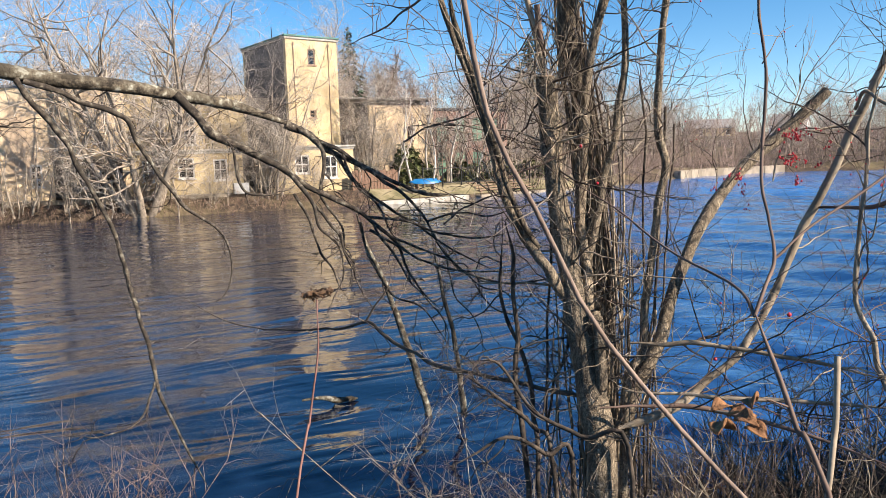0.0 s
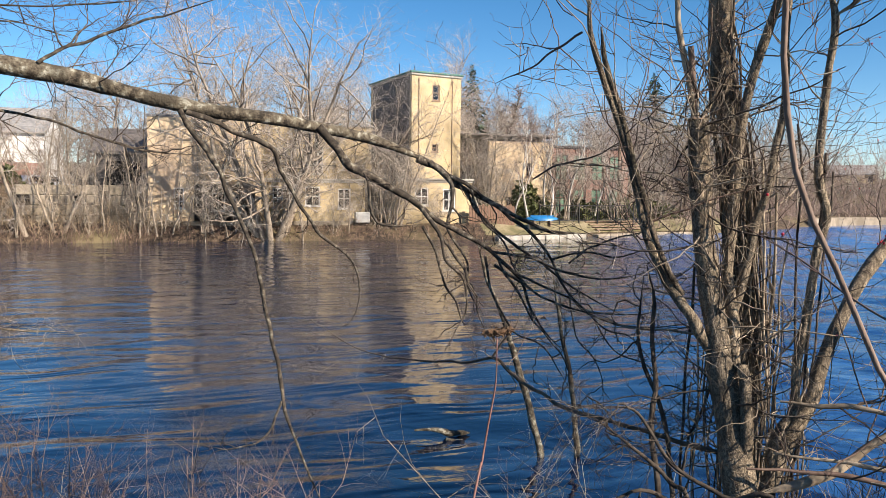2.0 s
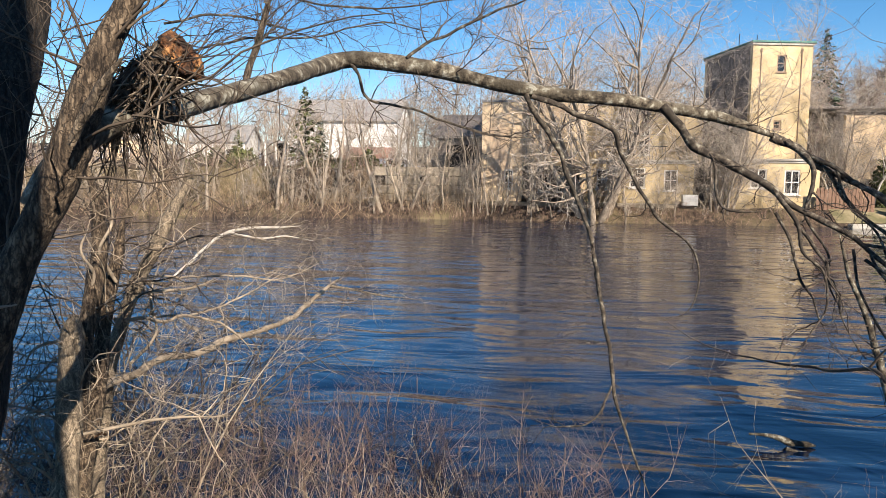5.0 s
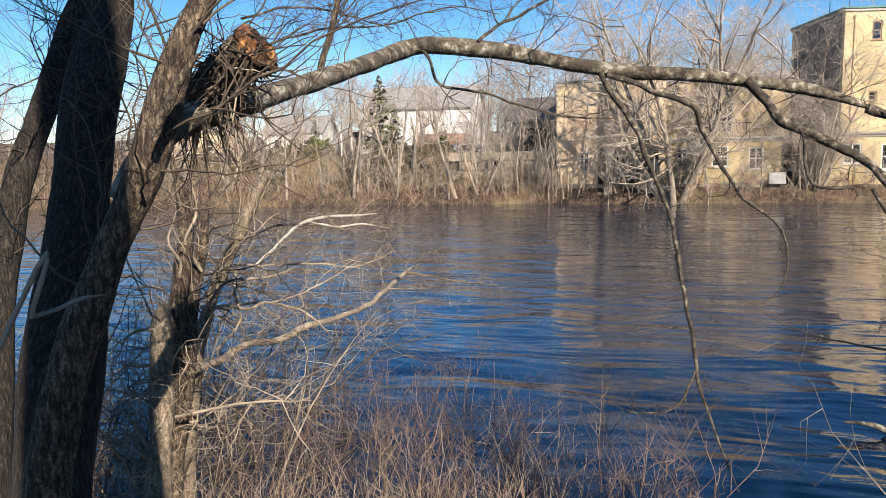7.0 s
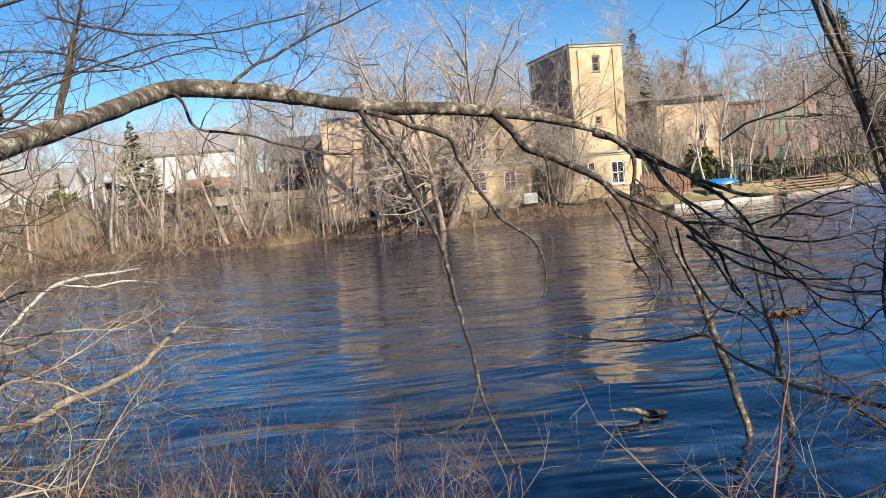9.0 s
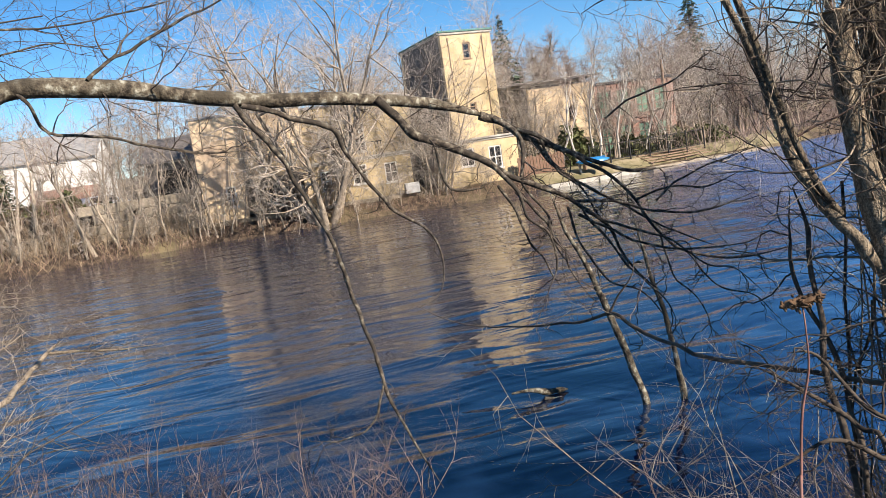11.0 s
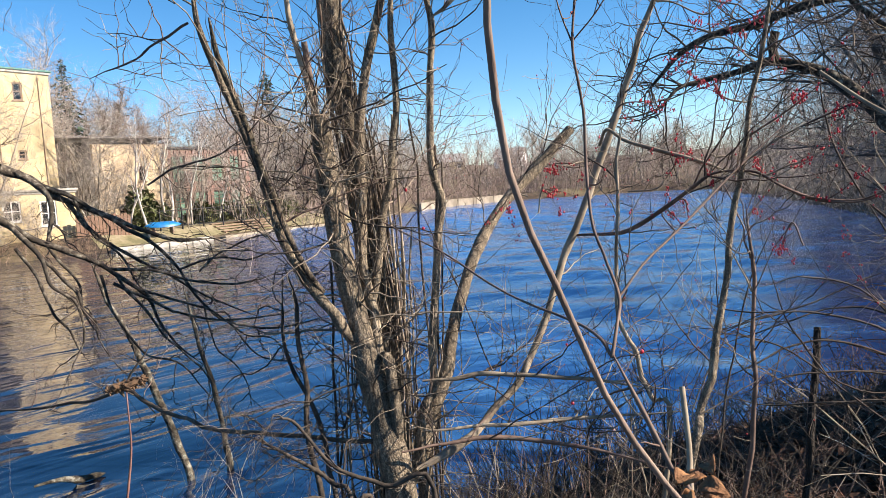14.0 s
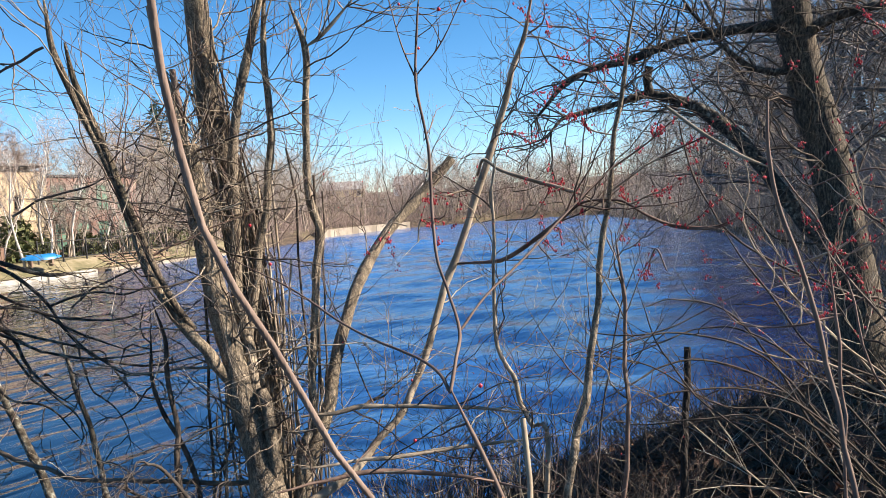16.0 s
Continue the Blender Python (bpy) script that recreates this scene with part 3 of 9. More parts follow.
def make_mill():
    m = thing("mill_building", "long tan stucco mill with white framed windows", "building", (0, 0, 0.5))
    # west block, two storeys
    y0 = 39.2
    low = [(-3.15, -2.65, 1.1, 2.15)]
    wall_with_holes("west_wall", -4.36, 1.15, y0, y0 + 0.3, 0, 5.7, low + [(-2.2, 0.85, 0.0, 2.35)], STUCCO_OLD, m)
    # the recess's shade is put into the dark colour of wall and ceiling
    box("undercroft", -2.4, 1.1, 42.0, 42.3, 0, 2.6, SLATE_AND_SHADE, m, 0, "recessed undercroft wall with its shade in the dark colour")
    box("undercroft_ceiling", -2.4, 1.1, y0 + 0.3, 42.0, 2.4, 2.6, SLATE_AND_SHADE, m, 0)
    for x in (-1.4, -0.35):
        window(m, x, x + 0.7, 0.9, 1.9, 41.9, 2, 2)
    box("end_wall", -4.36, -4.06, y0 + 0.3, 47, 0, 5.7, STUCCO_OLD, m, 0)
    for h in low:
        window(m, *h[:2], h[2], h[3], y0, 2, 3)
    box("roof", -4.42, 1.2, y0 - 0.06, 47, 5.7, 5.82, GREY_ROOF, m)
    box("upper_roof", 1.205, 7.5, 41.5, 47, 5.7, 5.82, GREY_ROOF, m)
    box("end_wall", 0.86, 1.147, y0 + 0.3, 41.6, 2.6, 5.7, STUCCO, m, 0)
    # recessed upper storey
    up = [(4.05, 4.65, 3.0, 4.6)]
    wall_with_holes("upper_wall", 1.15, 7.4, 41.6, 41.9, 2.6, 5.7, up, STUCCO, m)
    for h in up:
        window(m, *h[:2], h[2], h[3], 41.6, 2, 3)
    # ground floor that stands forward
    y1 = 39.55
    low = [(1.75, 2.3, 1.15, 2.2), (3.45, 4.25, 1.25, 2.3), (5.2, 5.9, 1.1, 2.2)]
    wall_with_holes("ground_floor_wall", 1.15, 6.7, y1, y1 + 0.3, 0, 2.6, low, STUCCO, m)
    for h in low:
        window(m, *h[:2], h[2], h[3], y1, 2, 2)
    box("terrace", 1.15, 6.7, y1 + 0.3, 41.6, 2.3, 2.6, GREY_ROOF, m, 0)
    box("end_wall", 6.4, 6.697, y1 + 0.3, 41.6, 0, 2.3, STUCCO, m, 0)
    cornice("cornice", 1.15, 6.7, y1, y1 + 0.4, 2.62, m)
    bm = bmesh.new()
    for k in range(15):
        x = 3.0 + 0.16 * k
        block(x, x + 0.025, y1 + 0.3, y1 + 0.325, 2.72, 3.4, 0, bm)
    block(2.95, 5.35, y1 + 0.29, y1 + 0.335, 3.4, 3.45, 0, bm)
    part("balcony_rail", bm, IRON, m)
    # stone foot along the water
    box("plinth", -4.4, 6.72, y0 - 0.12, y0 - 0.004, -0.4, 0.45, STONE, m, 0.03)
    # low wing before the tower
    lw = [(9.55, 10.35, 1.3, 2.3), (11.2, 11.95, 1.0, 2.25)]
    wall_with_holes("wing_wall", 8.5, 12.9, 39.8, 40.1, 0, 2.62, lw, STUCCO, m)
    for h in lw:
        window(m, *h[:2], h[2], h[3], 39.8, 2, 2)
    box("wing_side", 8.5, 8.8, 40.1, 42.5, 0, 2.62, STUCCO, m, 0)
    box("wing_side", 12.6, 12.9, 40.1, 42.5, 0, 2.62, STUCCO, m, 0)
    box("wing_roof", 8.45, 12.95, 39.85, 43, 2.62, 2.7, GREY_ROOF, m, 0)
    cornice("cornice", 8.5, 12.9, 39.8, 40.2, 2.72, m)
    box("link_wall", 6.7, 9.7, 43.5, 43.8, 0, 5.7, SLATE_AND_SHADE, m, 0)
    # east block behind the birches
    eh = [(17.7, 18.1, 3.1, 4.0), (16.4, 17.0, 0.8, 1.8)]
    wall_with_holes("east_wall", 15.2, 19.5, 43.4, 43.7, 0, 5.3, eh, STUCCO_OLD, m)
    for h in eh:
        window(m, *h[:2], h[2], h[3], 43.4, 2, 3, WOOD)
    # dark colour holds the shade of the gap beside the tower
    box("east_back_wall", 12.8, 19.4, 45.5, 45.8, 0, 5.6, SLATE_AND_SHADE, m, 0)
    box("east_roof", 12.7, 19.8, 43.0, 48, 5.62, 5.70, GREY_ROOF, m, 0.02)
    box("east_eave", 12.7, 19.8, 42.93, 43.0, 5.60, 5.72, SLATE_AND_SHADE, m, 0.01)
    return m


def make_brick_mill():
    b = thing("brick_building", "red brick mill building with tall green windows", "building", (20.4, 45.6, 0.6), 8)
    holes = [(0.35 + 1.5 * k, 1.35 + 1.5 * k, z, z + 1.75) for k in range(4) for z in (0.5, 2.85)]
    wall_with_holes("front_wall", 0, 6.4, 0, 0.35, 0, 5.0, holes, BRICK, b)
    box("side_wall", 0.003, 0.35, 0.35, 8, 0, 5.0, BRICK, b, 0)
    box("side_wall", 6.05, 6.397, 0.35, 8, 0, 5.0, BRICK, b, 0)
    box("roof", -0.15, 6.55, -0.15, 8.2, 5.0, 5.18, DARK_ROOF, b, 0.02)
    for h in holes:
        window(b, *h[:2], h[2], h[3], 0.08, 2, 3, BRICK, GREEN_PANEL)
    for k in range(14):
        x = 0.1 + 0.45 * k
        box("brick_corbel", x, x + 0.2, -0.07, -0.003, 4.72, 4.95, BRICK, b, 0)
    return b


def gable_house(label, at, turn, w, d, h, rise, wall, roof, windows=3, name="house"):
    g = thing(name, label, "house", at, turn)
    holes = []
    step = w / windows
    for k in range(windows):
        cx = step * (k + 0.5)
        for z in ((0.9, 2.2), (3.5, 4.8)):
            if z[1] < h - 0.2:
                holes.append((cx - 0.45, cx + 0.45, *z))
    wall_with_holes("front_wall", 0, w, 0, 0.25, -1, h, holes, wall, g)
    for x in (0.0, w - 0.25):
        bm = bmesh.new()
        a = [bm.verts.new((x + e, y, z)) for e in (0.004, 0.246) for y, z in ((0.25, -1), (d, -1), (d, h), (d / 2, h + rise), (0.25, h))]
        bm.faces.new(a[:5])
        bm.faces.new(a[5:][::-1])
        for i in range(5):
            bm.faces.new((a[i], a[5 + i], a[5 + (i + 1) % 5], a[(i + 1) % 5]))
        part("gable_wall", bm, wall, g)
    for s in (0, 1):
        bm = bmesh.new()
        y_eave, z_eave = (-0.35 if s == 0 else d + 0.35), h - 0.35 * rise / (d / 2)
        a = [bm.verts.new((x, y, z + e)) for e in (0.02, 0.16) for x, y, z in ((-0.3, y_eave, z_eave), (w + 0.3, y_eave, z_eave), (w + 0.3, d / 2, h + rise), (-0.3, d / 2, h + rise))]
        bm.faces.new(a[:4])
        bm.faces.new(a[4:][::-1])
        for i in range(4):
            bm.faces.new((a[i], a[4 + i], a[4 + (i + 1) % 4], a[(i + 1) % 4]))
        part("roof", bm, roof, g)
    for hx in holes:
        window(g, *hx[:2], hx[2], hx[3], 0.0, 1, 2, WHITE, GLASS)
    return g


def make_houses():
    big = gable_house("large white clapboard house with grey gable roof", (-26.6, 68.0, 2.75), 3, 10.8, 9, 4.5, 2.2, WHITE, GREY_ROOF, 2)
    box("brick_base", 5.2, 10.78, -0.14, -0.004, -1.0, 1.9, BRICK, big, 0.01, "red brick lower storey")
    box("porch_roof", -2.6, -0.3, 0.6, 3.6, 2.3, 2.5, GREY_ROOF, big, 0.02)
    for x in (-2.5, -1.4, -0.45):
        box("porch_post", x - 0.07, x + 0.07, 0.7, 0.84, -1.0, 2.3, WHITE, big, 0.01)
    # near-black panel carries the porch's shade in its colour
    box("porch_back", -2.55, -0.35, 3.3, 3.5, -1.0, 2.3, DARK, big, 0)
    gable_house("white house with a low grey roof", (-43.0, 78.0, 2.6), 10, 7.0, 8, 3.0, 1.9, WHITE, GREY_ROOF, 2)
    gable_house("tan house with a grey roof", (-56, 74.0, 2.6), 12, 9.0, 8, 3.2, 1.9, STUCCO_OLD, GREY_ROOF, 3)
    gable_house("small white gabled house on the far slope", (139, 122, 4.6), -62, 7, 8, 2.9, 2.4, WHITE, GREY_ROOF, 2)
    gable_house("cream house above the far river wall", (125, 131, 4.6), -35, 9, 8, 2.6, 2.0, STUCCO, GREY_ROOF, 3)
    s = thing("garage", "dark charcoal garage above the retaining wall", "garage", (-7.5, 43.6, 2.3), 0)
    wall_with_holes("front_wall", 0, 3.0, 0, 0.25, -0.5, 2.2, [(0.5, 2.3, 0.0, 1.8)], SLATE_AND_SHADE, s)
    box("side_wall", 0.003, 0.25, 0.25, 4, -0.5, 2.2, SLATE_AND_SHADE, s, 0)
    box("side_wall", 2.75, 2.997, 0.25, 4, -0.5, 2.2, SLATE_AND_SHADE, s, 0)
    bm = bmesh.new()
    v = [bm.verts.new(p) for p in ((-0.25, -0.3, 2.2), (3.2, -0.3, 2.2), (3.2, 3.6, 3.7), (-0.25, 3.6, 3.7), (-0.25, -0.3, 2.32), (3.2, -0.3, 2.32), (3.2, 3.6, 3.84), (-0.25, 3.6, 3.84))]
    for f in ((0, 1, 2, 3), (7, 6, 5, 4), (0, 4, 5, 1), (1, 5, 6, 2), (2, 6, 7, 3), (3, 7, 4, 0)):
        bm.faces.new([v[i] for i in f])
    part("roof", bm, SLATE_AND_SHADE, s)
    box("garage_door", 0.5, 2.3, 0.1, 0.16, 0, 1.8, DARK, s, 0)


make_tower()
make_mill()
make_brick_mill()
make_houses()


# ---- walls, fences and things along the far bank ----
def along(p0, p1, n):
    a, b = np.array(p0, float), np.array(p1, float)
    return [a + (b - a) * k / n for k in range(n + 1)]


def wall_run(name, label, pts, z0, z1, thick, mat, block_len, courses=1):
    """A low river wall of separate stones along a line."""
    t = thing(name, label, "wall", (0, 0, 0), 0, "", "")
    rng = np.random.default_rng(len(pts) * 7 + int(z1 * 100))
    for (xa, ya), (xb, yb) in zip(pts[:-1], pts[1:]):
        ln = math.hypot(xb - xa, yb - ya)
        n = max(1, round(ln / block_len))
        a = math.degrees(math.atan2(yb - ya, xb - xa))
        for k in range(n * courses):
            row, k = divmod(k, n)
            s = (k + 0.5 * (row % 2) * (k < n - 1)) / n
            dz = (z1 - z0) / courses
            st = box("stone", 0.006, ln / n - 0.006, -thick / 2 + rng.uniform(-0.03, 0.03), thick / 2, z0 + dz * row + 0.004, z0 + dz * (row + 1) - 0.006 + rng.uniform(-0.02, 0.0), mat, t, 0.03)
            st.matrix_basis = pose(xa + (xb - xa) * s, ya + (yb - ya) * s, 0, 0, 0, a + rng.uniform(-0.6, 0.6))
    return t


def make_bankside():
    wall_run("river_wall", "pale concrete wall along the river lawn", [(13.6, 37.4), (16.5, 37.7), (19.6, 38.9)], -0.5, 0.22, 0.5, CONCRETE, 1.4)
    wall_run("river_wall", "low tan stone wall along the river lawn", [(20.6, 39.4), (24, 40.6), (30, 41.6)], -0.5, 0.14, 0.5, TAN_WALL, 1.6)
    wall_run("river_wall", "tan stone wall at the bend of the river", [(45, 48.9), (50, 51.6), (62, 52.6)], -0.5, 0.7, 0.6, TAN_WALL, 3.0)
    wall_run("retaining_wall", "old stone retaining wall below the car park", [(-10.5, 39.95), (-8, 40.3), (-4.5, 40.5)], 0.2, 2.75, 0.4, STONE, 1.1, 5)
    # lawn behind the river wall
    xs, ys = np.linspace(13.2, 34, 40), np.linspace(0, 1, 14)
    v = []
    for s in ys:
        for x in xs:
            y = far_shore(x) + 0.35 + s * 4.2
            v.append((x, y, max(height(x, y), 0.15) + 0.03))
    i = np.arange(len(v)).reshape(14, 40)
    f = np.stack([i[:-1, :-1], i[:-1, 1:], i[1:, 1:], i[1:, :-1]], -1).reshape(-1, 4)
    tagged(new("lawn", raw_mesh("lawn", v, f, LAWN, True)), "sunlit winter lawn behind the river wall", "lawn", "", "structure")
    # upturned boat
    b = thing("upturned_boat", "bright blue upturned plastic boat on the lawn", "boat", (16.85, 38.75, 0.98), -8)
    bm = bmesh.new()
    rows = []
    for k in range(13):
        s = -1 + 2 * k / 12
        w = 0.36 * (1 - abs(s) ** 2.4) + 0.02
        h = 0.26 * (1 - abs(s) ** 3) + 0.03
        rows.append([bm.verts.new((s * 0.98, w * math.cos(a), h * math.sin(a) + 0.10 * abs(s) ** 3)) for a in np.linspace(0, math.pi, 9)])
    for r0, r1 in zip(rows[:-1], rows[1:]):
        for k in range(8):
            bm.faces.new((r0[k], r0[k + 1], r1[k + 1], r1[k]))
    bm.faces.new(rows[0])
    bm.faces.new(rows[-1][::-1])
    part("hull", bm, BLUE, b, "", True)
    box("keel", -0.7, 0.7, -0.02, 0.02, 0.26, 0.30, BLUE, b, 0.008)
    for x in (-0.5, 0.45):
        box("trestle", x - 0.04, x + 0.04, -0.3, 0.3, -0.35, 0.02, WOOD, b, 0.01)
    # wooden fence left of the boat
    fence = thing("wooden_fence", "reddish brown board fence beside the mill", "fence", (12.6, 39.2, 0.6), 4)
    for k in range(15):
        x = 0.19 * k
        box("board", x, x + 0.165, 0, 0.025, 0.05, 1.25 + 0.05 * math.sin(k * 2.1), RED_WOOD, fence, 0.005)
    for z in (0.35, 1.0):
        box("rail", -0.02, 2.85, 0.028, 0.07, z, z + 0.09, RED_WOOD, fence, 0.005)
    # iron fence along the lawn
    iron = thing("iron_fence", "black iron railing along the lawn", "fence", (17.2, 39.9, 0.75), 14)
    for k in range(7):
        box("post", 1.5 * k - 0.035, 1.5 * k + 0.035, -0.035, 0.035, -0.2, 1.2, IRON, iron, 0.005)
    for z in (0.15, 1.05):
        box("rail", 0, 9.0, -0.015, 0.015, z, z + 0.04, IRON, iron, 0)
    for k in range(59):
        if k % 10:
            x = 0.15 * k + 0.02
            box("bar", x - 0.009, x + 0.009, -0.009, 0.009, 0.19, 1.045, IRON, iron, 0)
    # dark dock planks beyond the lawn
    dock = thing("timber_steps", "dark timber landing steps at the river", "steps", (21.0, 39.9, 0.35), 18)
    for k in range(4):
        box("tread", 0, 6.0, 0.32 * k, 0.32 * k + 0.28, 0.14 * k, 0.14 * k + 0.06, WOOD, dock, 0.01)
    for x in (0.2, 3.0, 5.8):
        box("stringer", x - 0.05, x + 0.05, 0.02, 1.2, -0.5, -0.004, WOOD, dock, 0.01)
    # cooling unit against the mill
    ac = thing("cooling_unit", "grey metal cooling unit below the mill wall", "air conditioner", (6.05, 38.7, 0.82), 3)
    box("casing", 0, 0.78, 0, 0.4, 0.06, 0.62, STEEL, ac, 0.02)
    for k in range(9):
        box("slat", 0.05, 0.73, -0.012, -0.003, 0.11 + 0.05 * k, 0.14 + 0.05 * k, STEEL, ac, 0)
    box("foot", 0.05, 0.15, 0.03, 0.37, 0, 0.06, RUBBER, ac, 0)
    box("foot", 0.63, 0.73, 0.03, 0.37, 0, 0.06, RUBBER, ac, 0)
    # pole
    p = thing("utility_pole", "grey wooden utility pole behind the lawn", "pole", (24.5, 43.75, 0.7))
    tubes("shaft", [np.array([(0, 0, -0.3, 0.11), (0, 0, 5.9, 0.085)])], WOOD, p, 8)
    # hedge and evergreen bush
    for x, y, r, hh in ((16.75, 41.3, 1.0, 2.35), (14.3, 42.3, 0.8, 1.4), (18.4, 42.4, 0.8, 1.2), (21.6, 43.5, 1.4, 1.3), (25.0, 44.6, 1.6, 1.3), (28.5, 45.6, 1.7, 1.2), (-16.5, 46, 1.0, 1.4), (-15.0, 46.5, 0.8, 1.2), (-11.9, 44.9, 0.8, 0.9), (-13.4, 45.2, 1.0, 1.1), (-10.4, 44.7, 0.6, 0.6), (-12.6, 45.6, 1.2, 1.6), (-20.9, 45.4, 1.1, 1.7), (-22.6, 45.6, 1.2, 1.8), (-24.4, 46.0, 0.9, 1.3)):
        leafy_bush(x, y, r, hh)


def leafy_bush(x, y, r, h):
    t = thing("evergreen_bush", "rounded olive green evergreen bush", "bush", (x, y, height(x, y)), 0, "evergreen bushes")
    rng = np.random.default_rng(int(abs(x) * 100))
    c = rng.normal(0, 1, (700, 3))
    c /= np.linalg.norm(c, axis=1, keepdims=True)
    c *= rng.uniform(0.55, 1.0, (700, 1)) ** 0.5 * (1 + 0.15 * np.sin(c[:, :1] * 7 + x))
    c[:, 2] = np.abs(c[:, 2])
    c *= (r, r, h)
    d1, d2 = rng.normal(0, 0.10, (700, 3)), rng.normal(0, 0.10, (700, 3))
    v = np.stack([c - d1, c - d2, c + d1, c + d2], 1).reshape(-1, 3)
    v[:, 2] = np.maximum(v[:, 2], 0.0)
    under(new("foliage", raw_mesh("foliage", v, np.arange(2800).reshape(-1, 4), HEDGE)), t)
    tubes("stem", [np.array([(0, 0, -0.1, 0.06), (0, 0, h * 0.7, 0.02)])], DARK_BARK, t, 5)


def make_car(x, y, z, turn):
    c = thing("parked_car", "pale silver parked car above the river bank", "car", (x, y, z), turn)
    bm = bmesh.new()
    prof = [(-2.1, 0.35), (-2.15, 0.75), (-1.95, 0.92), (-1.45, 0.98), (-0.85, 1.42), (0.55, 1.44), (1.25, 0.98), (2.0, 0.86), (2.15, 0.65), (2.1, 0.35)]
    a = [[bm.verts.new((px, w * (0.82 if pz > 1.2 else 1.0), pz)) for px, pz in prof] for w in (-0.85, 0.85)]
    bm.faces.new(a[0])
    bm.faces.new(a[1][::-1])
    for k in range(len(prof)):
        m = (k + 1) % len(prof)
        bm.faces.new((a[0][k], a[1][k], a[1][m], a[0][m]))
    bmesh.ops.bevel(bm, geom=bm.edges[:], offset=0.05, segments=2, affect="EDGES")
    body = part("body", bm, CARPAINT, c, "", True)
    for s in (-1, 1):
        y0 = 0.79 * s
        for xa, xb in ((-0.95, -0.2), (-0.12, 0.7)):
            bm = bmesh.new()
            q = [bm.verts.new((px, y0 + s * (0.05 if pz < 1.1 else -0.035), pz)) for px, pz in ((xa - 0.25 * (xa < -0.5), 1.02), (xb + 0.25 * (xb > 0.5), 1.02), (xb, 1.36), (xa, 1.36))]
            bm.faces.new(q)
            bmesh.ops.solidify(bm, geom=bm.faces[:], thickness=0.02)
            part("side_window", bm, GLASS, c)
        for wx in (-1.3, 1.3):
            bm = bmesh.new()
            bmesh.ops.create_cone(bm, cap_ends=True, segments=20, radius1=0.33, radius2=0.33, depth=0.2, matrix=pose(wx, 0.8 * s, 0.33, 90))
            w = part("wheel", bm, RUBBER, c, "", True)
            bm = bmesh.new()
            bmesh.ops.create_cone(bm, cap_ends=True, segments=14, radius1=0.2, radius2=0.2, depth=0.03, matrix=pose(wx, 0.91 * s, 0.33, 90))
            part("rim", bm, STEEL, w)
    return c


make_bankside()
make_car(-12.2, 51.5, height(-12.2, 51.5) - 0.05, 48)


# ---- near trees and thickets on the camera's bank ----
def flow_line(points, per=3):
    return smooth_line(points, per)


